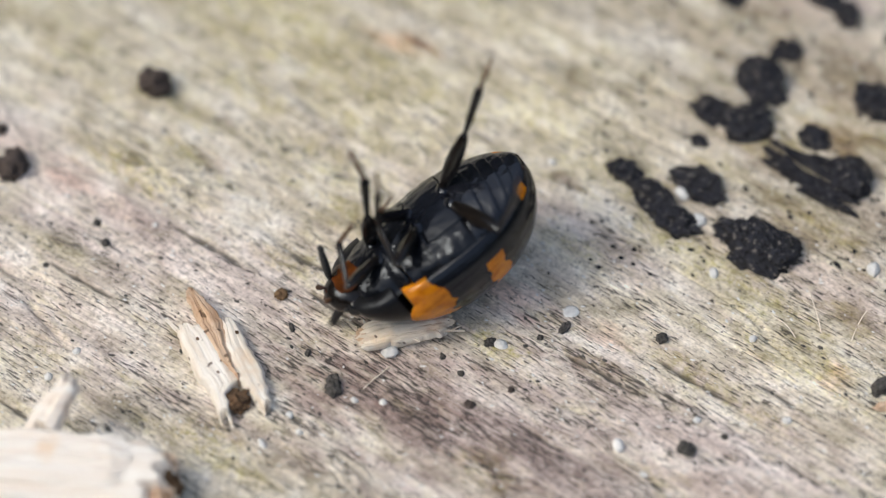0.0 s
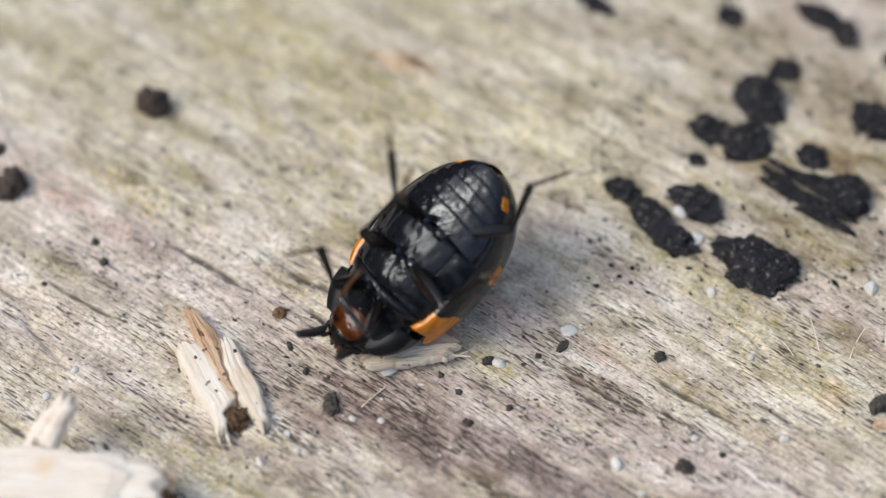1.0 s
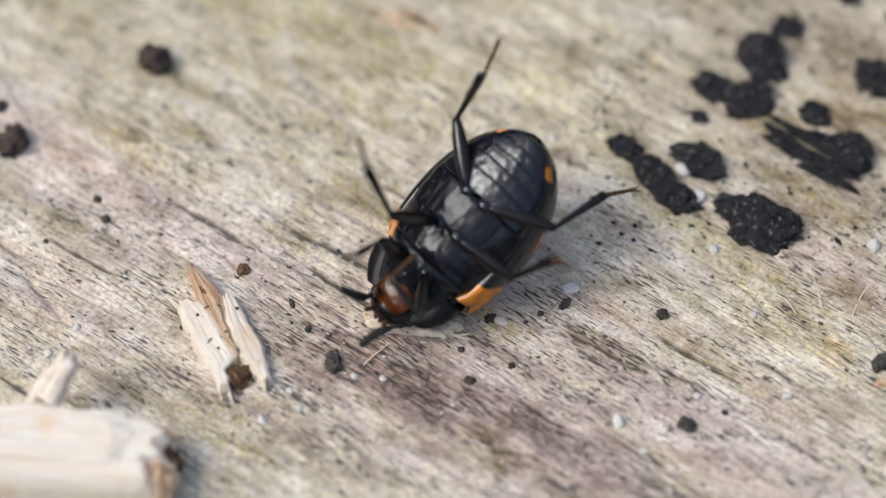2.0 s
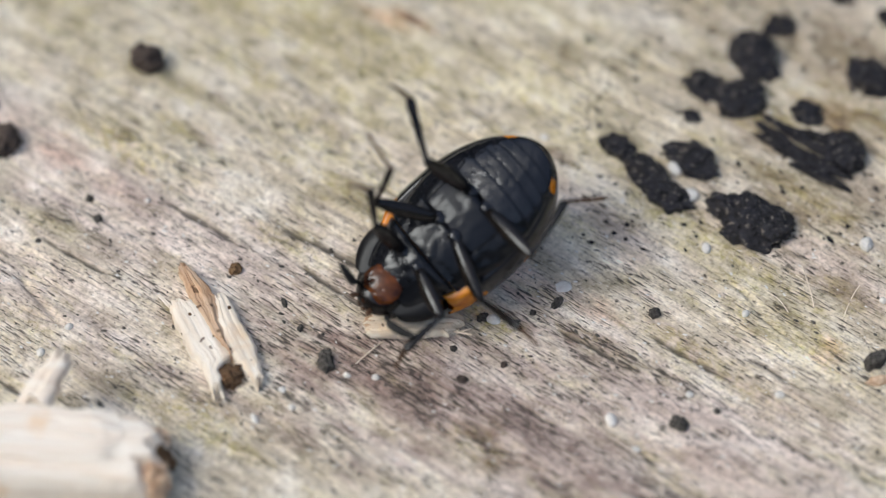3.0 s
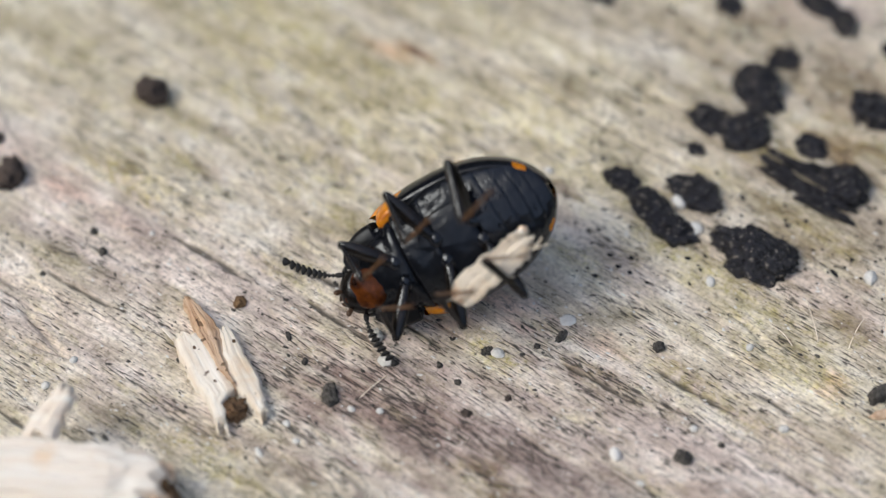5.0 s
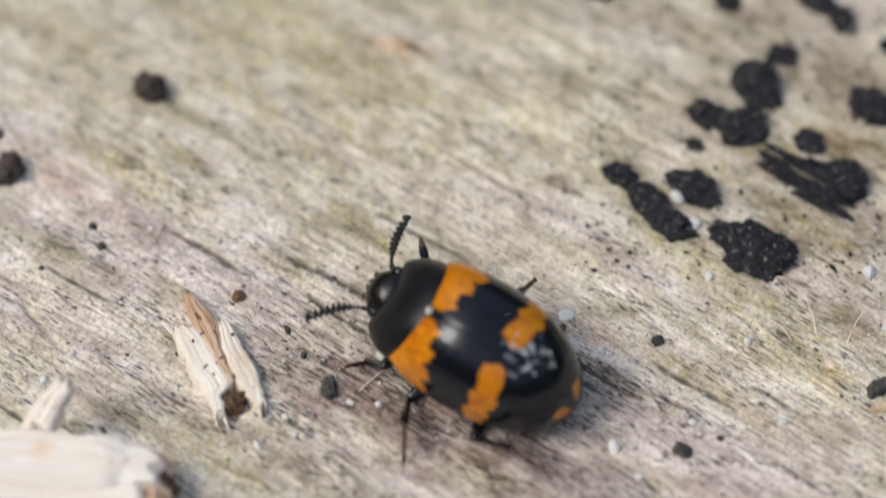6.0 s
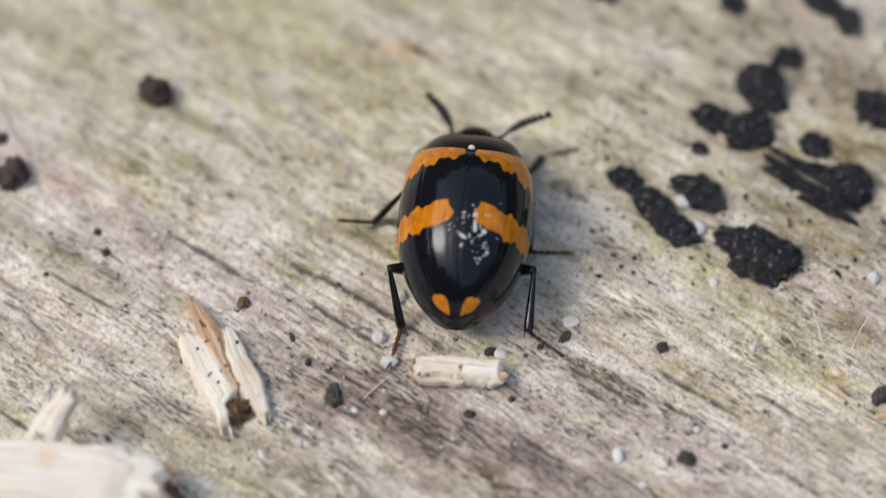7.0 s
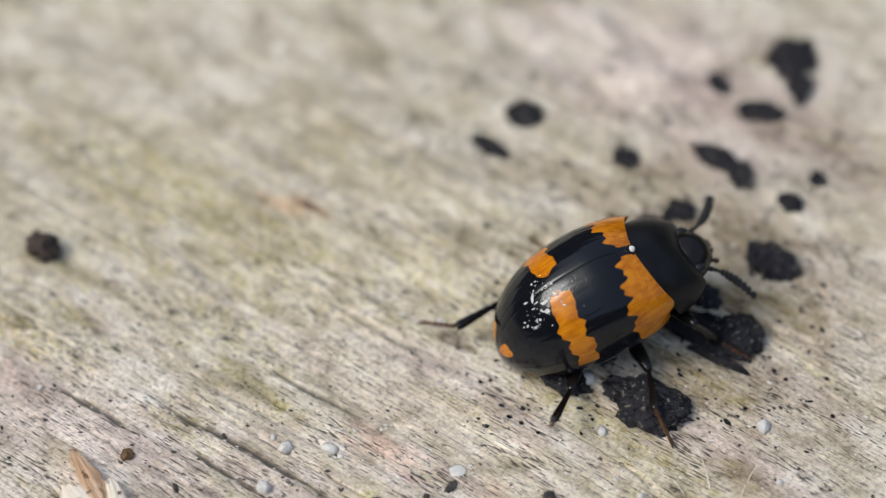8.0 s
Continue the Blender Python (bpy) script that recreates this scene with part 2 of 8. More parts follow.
WOOD = wood_material()
ELYTRA = elytra_material()
PRONOTUM = chitin("satin_black_shell", (0.008, 0.008, 0.010), (0.014, 0.014, 0.015), 0.32, 14.0, 0.22, 0.22)
VENTER = chitin("polished_black_underside", (0.007, 0.008, 0.012), (0.012, 0.013, 0.018), 0.11, 6.0, 0.42, 0.55)
BREAST = chitin("smooth_blue_black_breast", (0.007, 0.008, 0.012), (0.011, 0.013, 0.019), 0.17, 9.0, 0.16, 0.30)
FLANK = chitin("pitted_black_flank", (0.006, 0.007, 0.010), (0.012, 0.013, 0.017), 0.16, 6.0, 0.45, 0.32)
LEG = chitin("black_leg", (0.007, 0.006, 0.006), (0.016, 0.011, 0.008), 0.15, 12.0, 0.22, 0.5)
TARSUS = chitin("dark_brown_foot", (0.045, 0.022, 0.010), (0.15, 0.07, 0.026), 0.40, 14.0, 0.3)
HEAD = chitin("black_head", (0.007, 0.006, 0.006), (0.014, 0.010, 0.008), 0.2, 12.0, 0.3)
THROAT = chitin("red_brown_throat", (0.014, 0.005, 0.003), (0.17, 0.048, 0.009), 0.13, 5.0, 0.45, 0.3)
TAIL = chitin("red_brown_tail", (0.016, 0.008, 0.006), (0.09, 0.032, 0.016), 0.2, 10.0, 0.3)
ANTENNA = chitin("dull_black_antenna", (0.014, 0.013, 0.013), (0.03, 0.027, 0.025), 0.55, 16.0, 0.4)
EYE = material("eye_black", (0.012, 0.013, 0.016), 0.22)[0]
FLAKE = simple("white_flake", (0.42, 0.43, 0.45), (0.88, 0.88, 0.88), 9.0, 0.6)
PALE = pale_wood("weathered_pale_wood", (0.62, 0.53, 0.42), (0.92, 0.86, 0.76), 0.70)
PALE2 = pale_wood("cream_wood", (0.78, 0.68, 0.56), (0.95, 0.91, 0.84), 0.68)
CHIP = pale_wood("bleached_wood", (0.88, 0.77, 0.66), (0.96, 0.92, 0.86), 0.76)
CORE = pale_wood("tan_heartwood", (0.42, 0.25, 0.15), (0.84, 0.68, 0.52), 0.64)
BARK = simple("dark_bark", (0.045, 0.026, 0.014), (0.20, 0.115, 0.06), 4.0, 0.85, (1, 1, 1), 0.9, 0.1)
CRUST, cn, cl, cb = material("black_fungus_crust", (0.01, 0.01, 0.013), 0.27)
knobs = noise_node(cn, cl, coords(cn, cl), 3.0, 8, 0.65)
flour = grey(cn, cl, noise_node(cn, cl, coords(cn, cl), 6.0, 4, 0.6), 0.60, 0.67)
cl.new(mix(cn, cl, calc(cn, cl, "MULTIPLY", flour, 0.75), ramp(cn, cl, knobs, [(0.3, (0.005, 0.005, 0.008)), (0.72, (0.034, 0.035, 0.048))]), (0.30, 0.27, 0.23)), cb.inputs["Base Color"])
bump(cn, cl, cb, knobs, 1.0, 0.25)
SOOT = simple("black_crumb", (0.010, 0.010, 0.010), (0.13, 0.12, 0.11), 6.0, 0.8, (1, 1, 1), 0.8, 0.05)
DUSK = simple("grey_brown_bark", (0.030, 0.022, 0.020), (0.11, 0.085, 0.075), 4.0, 0.85, (1, 1, 1), 0.9, 0.1)
BROWN = simple("brown_crumb", (0.10, 0.055, 0.025), (0.26, 0.16, 0.08), 6.0, 0.8, (1, 1, 1), 0.8, 0.05)
WHITE = simple("white_grain", (0.80, 0.79, 0.77), (0.88, 0.88, 0.87), 5.0, 0.5, (1, 1, 1), 0.3, 0.03)
QUARTZ = simple("cloudy_quartz", (0.74, 0.74, 0.72), (0.90, 0.90, 0.89), 6.0, 0.25, (1, 1, 1), 0.4, 0.03, Transmission_Weight=0.12, IOR=1.45)
SOIL = simple("leaf_litter_soil", (0.05, 0.04, 0.025), (0.13, 0.10, 0.06), 0.1, 0.95, (1, 1, 1), 0.8, 5.0)
# dark green of the unseen ring that darkens reflections
RING_GREEN = simple("dark_green_ring", (0.020, 0.030, 0.012), (0.06, 0.085, 0.035), 0.004, 0.8, (1, 1, 1), 0.8, 100.0, 8)
# ---- the beetle's form, in millimetres: y towards the head, x to its right, z to its back ----
def elytra_w(y):
    if y < -0.2:
        return 2.06 * max(0.0, 1 - ((-0.2 - y) / 3.5) ** 2.25) ** 0.57
    return 2.06 - 0.06 * (y + 0.2) ** 2 - 0.55 * max(0.0, y - 1.0) ** 2


def elytra_h(y):
    if y < -0.1:
        return 2.56 * max(0.0, 1 - ((-0.1 - y) / 3.6) ** 2.5) ** 0.55
    return 2.56 - 0.26 * (y + 0.1) ** 2


RIM = -0.26


def elytron_at(y, u):
    """A point of the right wing case; u runs from the tucked-in rim (RIM) over the widest line (0) to the seam (1)."""
    a = u * math.pi / 2
    h = elytra_h(y)
    widest = -0.12 + 0.57 * (h / 2.56) ** 0.5
    rise = (widest + 0.12) / 0.397 if u < 0 else h - widest
    return (elytra_w(y) * math.cos(a), y, widest + rise * math.copysign(abs(math.sin(a)) ** (0.92 if u > 0 else 1.0), a))


def pronotum_w(y):
    return 1.66 * max(0.0, 1 - (max(0.0, y - 1.62) / 1.66) ** 2.0) ** 0.60


def pronotum_h(y):
    return 1.96 * max(0.0, 1 - ((y - 1.05) / 1.98) ** 2) ** 0.74


def belly_w(y):
    """Half the width of the underside, which fills the wing cases almost to their rim."""
    return (0.82 + 0.08 * min(1, max(0, (0.7 - y) / 1.2))) * elytra_w(y)


def belly_z(x, y):
    w = max(0.05, belly_w(y) if y < 1.45 else 0.80 * pronotum_w(y))
    s = max(0.0, 1 - (x / w) ** 2)
    along = max(0.0, 1 - (abs(y - 0.2) / 3.95) ** 2.4)
    return -0.08 - 0.82 * along * s ** 0.6


COXAE = {"front": (0.32, 1.5, -0.8), "mid": (0.36, 0.06, -0.86), "hind": (0.36, -1.19, -0.8)}
LENGTHS = {"front": (1.75, 1.45, 1.05), "mid": (2.05, 1.8, 1.25), "hind": (2.2, 1.9, 1.35)}


# ---- mesh helpers ----
def part(name, bm, mat, parent=None, label="", smooth=True):
    """Links a bmesh, built in millimetres, as one mesh object under its parent."""
    me = bpy.data.meshes.new(name)
    for v in bm.verts:
        v.co *= MM
    bmesh.ops.recalc_face_normals(bm, faces=bm.faces)
    for face in bm.faces:
        face.smooth = smooth
    bm.to_mesh(me)
    bm.free()
    me.materials.append(mat)
    ob = new(name, me)
    if parent:
        ob.parent = parent
    if label:
        tagged(ob, label)
    return ob


def loft(rings, closed=True, caps=True):
    """A skin over rings of points, each ring with as many points."""
    bm = bmesh.new()
    rows = [[bm.verts.new(p) for p in ring] for ring in rings]
    k = len(rows[0])
    for a, b in zip(rows, rows[1:]):
        for i in range(k if closed else k - 1):
            j = (i + 1) % k
            bm.faces.new((a[i], a[j], b[j], b[i]))
    if caps and closed:
        for ring in (rows[0], rows[-1]):
            c = bm.verts.new(sum((v.co for v in ring), Vector()) / k)
            for i in range(k):
                bm.faces.new((ring[i], ring[(i + 1) % k], c))
    return bm


def tube(profile, sides=12, flat=1.0):
    """A body of revolution along y from (y, radius) pairs; flat squeezes z. A third number shifts in z."""
    return loft([[(p[1] * math.cos(2 * math.pi * i / sides), p[0], p[1] * flat * math.sin(2 * math.pi * i / sides) + (p[2] if len(p) > 2 else 0)) for i in range(sides)] for p in profile])


def lump(size, seed, rough=0.25, freq=1.6, sub=4, flat_base=True):
    """An irregular rounded lump of half-sizes size, in millimetres, standing on z = 0."""
    bm = bmesh.new()
    bmesh.ops.create_icosphere(bm, subdivisions=sub, radius=1)
    off = Vector((seed * 7.31, seed * 3.17, seed * 1.93))
    for v in bm.verts:
        d = v.co.normalized()
        r = 1 + rough * (noise.noise(d * freq + off) + 0.5 * noise.noise(d * freq * 2.7 + off) + 0.3 * noise.noise(d * freq * 7 + off))
        v.co = Vector((d.x * size[0], d.y * size[1], d.z * size[2])) * r
    low = min(v.co.z for v in bm.verts)
    if flat_base:
        for v in bm.verts:
            v.co.z = max(v.co.z, -0.45 * size[2]) + 0.45 * size[2] - 0.02
    else:
        for v in bm.verts:
            v.co.z -= low
    return bm


# ---- the setting: the weathered log, on the ground ----
def lattice(u, v, seed):
    """Smooth value noise over two arrays."""
    rng = np.random.RandomState(seed)
    table = rng.rand(256, 256)
    iu, iv = np.floor(u).astype(int), np.floor(v).astype(int)
    fu, fv = u - iu, v - iv
    fu, fv = fu * fu * (3 - 2 * fu), fv * fv * (3 - 2 * fv)
    a, b = table[iu % 256, iv % 256], table[(iu + 1) % 256, iv % 256]
    c, d = table[iu % 256, (iv + 1) % 256], table[(iu + 1) % 256, (iv + 1) % 256]
    return (a * (1 - fu) + b * fu) * (1 - fv) + (c * (1 - fu) + d * fu) * fv - 0.5


def log_height(u, v):
    """Relief of the weathered top, u along the grain and v across it, in millimetres."""
    wob = 0.5 * lattice(u * 0.11, v * 0.25, 9)
    w = v + wob
    h = 0.07 * lattice(u * 0.10, w * 4.2, 1) + 0.08 * lattice(u * 0.07, w * 1.7, 2) + 0.10 * lattice(u * 0.05, w * 0.55, 3)
    h = h + 0.035 * lattice(u * 0.35, w * 9.0, 4) + 0.16 * lattice(u * 0.07, v * 0.13, 5)
    crack = lattice(u * 0.06, w * 1.35, 6)
    h = h - 0.16 * np.clip(1 - np.abs(crack) / 0.022, 0, 1) * np.clip(6 * lattice(u * 0.09, w * 0.4, 7) - 0.3, 0, 1)
    return h - np.clip(np.abs(v) - 22, 0, None) ** 2 / 160.0


def graded(half_dense, step, end, grow):
    out, x, s = [], half_dense, step
    while x < end:
        s *= grow
        x = x + s
        out.append(min(x, end))
    mid = list(np.arange(-half_dense, half_dense + step / 2, step))
    return np.array([-q for q in reversed(out)] + mid + out)


# Places on the log, x and y in millimetres: half-length along the grain, half-width across it, strength.
ALGAE = [(11.2, 1.2, 1.8, 0.6, 0.9), (12.6, 4.6, 1.5, 0.6, 0.8), (10.6, 4.0, 1.5, 0.6, 0.8), (13.6, 4.0, 1.5, 0.6, 0.8), (8.8, 2.9, 1.2, 0.4, 0.6), (1.0, 9.5, 4, 1.2, 0.6), (5.5, 7.0, 3, 0.8, 0.5), (-1.0, 4.6, 2.5, 0.6, 0.6), (-4.9, 8.6, 5, 1.6, 0.9), (-9.8, 3.2, 2.2, 0.6, 1.0), (-1.5, 6.9, 4, 1.2, 0.8), (4.0, 4.7, 3, 0.9, 0.6), (1.4, -3.5, 0.9, 0.55, 1.0),
         (8.5, -0.8, 3.2, 0.6, 0.9), (8.0, -5.0, 2.6, 0.5, 0.7), (11.0, -4.2, 2.2, 0.7, 0.7), (-6.7, -7.4, 1.6, 0.6, 0.9), (1.1, -8.2, 0.9, 0.55, 1.0),
         (-12.0, -4.0, 1.2, 0.5, 0.5), (-3.2, 3.0, 3, 0.7, 0.7), (-11.5, 8.0, 4, 1.4, 0.6), (9.0, 9.0, 4, 1.5, 0.4), (-2.9, -3.0, 1.2, 0.4, 0.5), (5.0, 3.2, 2.5, 0.7, 0.7),
         (-4.0, 8.4, 2.2, 0.9, 1.0), (-11.6, 8.4, 1.8, 0.6, 0.7), (-2.4, 6.7, 1.8, 0.5, 0.8), (-9.9, 2.9, 1.0, 0.35, 1.0), (-8.1, 5.5, 1.8, 0.5, 0.7), (1.8, -3.6, 0.8, 0.35, 1.0), (3.8, 0.3, 1.3, 0.4, 0.7), (1.3, -8.1, 0.7, 0.5, 1.0), (-6.7, -7.7, 0.8, 0.5, 0.9), (7.4, -4.8, 1.2, 0.4, 0.8), (9.3, -2.0, 1.2, 0.4, 0.8), (12.3, -2.7, 1.0, 0.4, 0.7), (-9.0, -6.3, 1.0, 0.3, 0.7), (-6.4, 6.3, 1.8, 0.5, 0.8), (-2.7, 1.2, 2.0, 0.45, 1.0), (-2.4, 4.5, 1.6, 0.4, 0.8), (-6.1, 8.4, 2.0, 0.6, 0.7), (-8.2, 3.7, 1.0, 0.3, 0.9), (-4.3, -0.9, 1.4, 0.25, 0.7), (2.0, 3.6, 1.5, 0.4, 0.6), (6.1, -8.2, 1.2, 0.3, 0.6), (4.5, -4.2, 1.0, 0.35, 0.6)]
STAIN = [(1.5, -6.2, 4.5, 1.2, 0.55), (4.6, -8.6, 4.5, 1.3, 0.5), (-4.2, -6.6, 2.5, 0.7, 0.45), (-2.2, -7.9, 2.2, 0.6, 0.4), (7.5, -6.6, 2.0, 0.4, 0.4), (-1.2, -5.6, 3.0, 0.75, 1.0), (0.8, -6.9, 2.8, 0.6, 0.9), (2.6, -8.8, 2.6, 0.6, 0.8), (-3.4, -4.2, 1.4, 0.35, 0.6), (4.6, -4.2, 2.0, 0.25, 0.8), (-7.8, -5.8, 1.4, 0.4, 0.6), (6.6, -9.3, 2.0, 0.5, 0.6), (-0.85, 8.0, 0.6, 0.14, 1.0), (-7.0, 3.3, 0.5, 0.2, 1.0), (3.9, 2.5, 0.4, 0.2, 1.0), (-6.85, 4.9, 0.28, 0.22, 1.0), (-7.3, 3.1, 0.25, 0.15, 1.0), (1.4, 4.2, 0.4, 0.2, 0.7), (-9.4, 3.9, 0.3, 0.15, 0.9), (0.3, -6.6, 3.0, 0.9, 0.9), (-3.0, -5.2, 1.5, 0.5, 0.7), (2.5, -7.2, 2.5, 0.6, 0.8), (3.9, -4.4, 1.2, 0.25, 0.9), (-1.1, -4.6, 1.6, 0.4, 0.8), (11.9, 4.4, 0.3, 0.2, 0.5)]
BLEACHED = [(-1.5, 4.9, 2.8, 0.55, 0.9), (3.1, 4.9, 1.4, 0.5, 0.7), (-12.0, -1.2, 2.0, 0.6, 0.6), (-12.7, 2.4, 1.6, 0.5, 0.6), (5.3, -1.2, 2.4, 0.6, 0.7), (10.5, -4.2, 2.4, 0.6, 0.8), (11.6, -0.8, 1.0, 0.4, 0.6), (1.7, 0.0, 1.5, 0.4, 0.6), (10.4, 13.2, 2.2, 1.7, 1.0), (7.7, 15.2, 1.6, 0.9, 0.7), (-1.9, 5.2, 2.6, 0.5, 0.8), (-8.5, 2.3, 2.4, 0.6, 0.7), (0.6, 1.8, 1.6, 0.5, 0.5), (-8.4, -0.4, 2.2, 0.5, 0.6), (7.8, -9.0, 2, 0.5, 0.5)]
UMBER = [(-1.5, -6.2, 3.2, 1.0, 0.9), (-3.6, -5.2, 2.0, 0.7, 0.8), (-5.0, -7.6, 2.0, 0.6, 0.6), (11.5, 0.6, 3.0, 0.8, 0.9), (10.5, -1.2, 2.5, 0.5, 0.6), (14.0, 3.4, 2.0, 0.8, 0.9), (12.0, 6.2, 2.5, 0.8, 0.7), (9.0, -5.6, 2.5, 0.35, 0.5), (6.0, -6.2, 2.5, 0.4, 0.5), (2.6, -5.4, 2.0, 0.4, 0.5), (10.6, 3.4, 3.5, 1.0, 0.8), (13.0, 6.5, 4.0, 1.4, 0.9), (9.0, 8.0, 3.5, 0.9, 0.6), (13.5, 1.0, 3.0, 0.8, 0.8), (15.0, 10.5, 3.5, 1.2, 0.8), (11.0, 10.8, 3.0, 0.6, 0.5), (8.4, 1.4, 2.5, 0.5, 0.6), (12.6, -1.6, 1.6, 0.35, 0.5), (-1.0, -6.8, 2.5, 0.5, 0.5), (4.2, -8.8, 3.0, 0.7, 0.6), (8.5, -8.8, 3.0, 0.5, 0.5), (1.0, -4.3, 1.8, 0.3, 0.4), (14.6, -6.5, 1.5, 0.5, 0.5)]
BARE = [(11.0, 13.5, 5, 2.5, 1.0), (-9.0, 0.5, 9, 1.6, 0.9), (2.0, -7.5, 9, 2.6, 1.0), (8.0, -8.0, 8, 2.6, 0.9), (-12.0, -2.5, 6, 1.6, 0.7), (12.0, -1.8, 4, 0.8, 0.7), (4.2, 0.6, 4, 0.7, 0.7), (-1.0, 2.2, 4, 0.6, 0.4)]
TAN = [(1.9, -1.7, 1.1, 0.4, 0.6), (5.0, -3.0, 0.5, 0.4, 0.6), (11.9, -4.8, 0.5, 0.35, 0.5), (-11.5, 2.6, 1.6, 0.35, 0.5), (12.5, 4.4, 0.8, 0.5, 0.5), (-1.7, 8.1, 0.8, 0.25, 1.0), (-0.8, 8.0, 0.7, 0.14, 1.0)]
# Open cracks, coloured darker: x, y of the middle, half-length along the grain, half-width, depth.
CRACKS = [(-3.54, -0.83, 1.8, 0.05, 0.14), (-7.15, 0.05, 1.4, 0.05, 0.14), (-1.7, -2.0, 2.3, 0.055, 0.16), (-3.1, -2.3, 1.3, 0.04, 0.12), (-11.0, -1.2, 1.3, 0.035, 0.10), (4.8, -4.6, 1.2, 0.05, 0.15),
          (7.7, -4.9, 1.5, 0.045, 0.12), (10.2, -5.5, 0.8, 0.035, 0.10), (-0.4, 0.6, 1.6, 0.04, 0.12), (-12.7, -6.0, 0.8, 0.04, 0.1), (3.0, -6.9, 0.9, 0.04, 0.1), (-4.3, -6.4, 0.8, 0.04, 0.1), (10.9, -8.3, 0.9, 0.04, 0.1)]


def patches(U, V, spots):
    """Soft patches drawn out along the grain, with ragged edges."""
    c, s = math.cos(radians(GRAIN)), math.sin(radians(GRAIN))
    ragged = 1.1 * lattice(U * 0.9, V * 3.0, 21) + 0.7 * lattice(U * 2.2, V * 7.5, 22)
    out = np.zeros_like(U)
    for x, y, a, b, k in spots:
        u0, v0 = x * c + y * s, -x * s + y * c
        d = ((U - u0) / a) ** 2 + ((V - v0) / b) ** 2
        out = np.maximum(out, k * np.clip(1.25 - 0.75 * np.sqrt(d) + ragged * 0.8, 0, 1))
    return out


def crack_lines(U, V):
    c, s = math.cos(radians(GRAIN)), math.sin(radians(GRAIN))
    out, deep = np.zeros_like(U), np.zeros_like(U)
    for i, (x, y, a, b, depth) in enumerate(CRACKS):
        u0, v0 = x * c + y * s, -x * s + y * c
        q = np.clip(1 - ((U - u0) / a) ** 2, 0, 1) ** 0.5
        wander = 0.16 * lattice(U * 0.9 + 3 * i, V * 0 + 0.5 + i, 31)
        w = 1.7 * b * q * (0.75 + 1.1 * (lattice(U * 5.0, V * 0 + i, 32) + 0.3))
        k = np.clip(1.4 - np.abs(V - v0 - wander) / np.maximum(w, 1e-4), 0, 1) * (q > 0.02)
        out, deep = np.maximum(out, k), np.maximum(deep, k * depth)
    return out, deep


def build_log():
    us, vs = graded(19.5, 0.14, 260.0, 1.25), graded(17.5, 0.05, 78.0, 1.18)
    U, V = np.meshgrid(us, vs, indexing="ij")
    crack_dark, deep = crack_lines(U, V)
    Z = log_height(U, V) - deep
    c, s = math.cos(radians(GRAIN)), math.sin(radians(GRAIN))
    P = np.stack([(U * c - V * s) * MM, (U * s + V * c) * MM, Z * MM], -1)
    nu, nv = len(us), len(vs)
    top = P.reshape(-1, 3)
    floor_pts = P.copy()
    floor_pts[..., 2] = -0.075
    ring = [i * nv for i in range(nu)] + [(nu - 1) * nv + j for j in range(1, nv)] + [i * nv + nv - 1 for i in range(nu - 2, -1, -1)] + [j for j in range(nv - 2, 0, -1)]
    low = floor_pts.reshape(-1, 3)[ring]
    i, j = np.meshgrid(np.arange(nu - 1), np.arange(nv - 1), indexing="ij")
    a = (i * nv + j).ravel()
    faces = np.stack([a, a + nv, a + nv + 1, a + 1], -1).tolist()
    k, first = len(ring), nu * nv
    for q in range(k):
        r = (q + 1) % k
        faces.append([ring[q], first + q, first + r, ring[r]])
    faces.append([first + q for q in range(k)])
    me = bpy.data.meshes.new("log")
    me.from_pydata(np.concatenate([top, low]).tolist(), [], faces)
    me.polygons.foreach_set("use_smooth", [True] * len(faces))
    for name, field in (("crack_dark", crack_dark), ("algae", patches(U, V, ALGAE)), ("stain", patches(U, V, STAIN)), ("bare", patches(U, V, BARE)), ("tan", patches(U, V, TAN)), ("pale", patches(U, V, BLEACHED)), ("umber", patches(U, V, UMBER))):
        at = me.attributes.new(name, "FLOAT", "POINT")
        at.data.foreach_set("value", np.concatenate([field.ravel(), np.zeros(len(ring))]).astype(np.float32))
    me.materials.append(WOOD)
    me.update()
    return tagged(new("log", me), "weathered grey-cream bare log with green algae and dark flecks", "log", kind="structure")


build_log()
bm = bmesh.new()
bmesh.ops.create_grid(bm, x_segments=2, y_segments=2, size=60000)
for v in bm.verts:
    v.co.z = -75.0
tagged(part("ground", bm, SOIL), "dark brown soil under the log", "ground", kind="structure")


def build_dark_ring():
    """Unseen dark ring added to darken reflections; ragged top, higher on the sun's side."""
    bm = bmesh.new()
    n, rows = 360, 10
    grid = []
    for i in range(n):
        a = 2 * math.pi * i / n
        d = Vector((math.sin(a), math.cos(a), 0))
        north, west = max(0, d.y), max(0, -d.x)
        up = 20 + 5 * north + 18 * west ** 0.5 + 3 * noise.noise(d * 3.1) + 5 * noise.noise(d * 11) + 5 * noise.noise(d * 37)
        col = []
        for j in range(rows + 1):
            e = radians(up) * j / rows
            r = 7000 + 500 * noise.noise(d * 9 + Vector((0, 0, j * 0.6)))
            col.append(bm.verts.new((d.x * r, d.y * r, r * math.tan(e) - 75)))
        grid.append(col)
    for i in range(n):
        a, b = grid[i], grid[(i + 1) % n]
        for j in range(rows):
            bm.faces.new((a[j], b[j], b[j + 1], a[j + 1]))
    return tagged(part("backdrop", bm, RING_GREEN, None, smooth=False), "unseen dark green ring added to darken reflections", "woodland", kind="structure")


build_dark_ring()


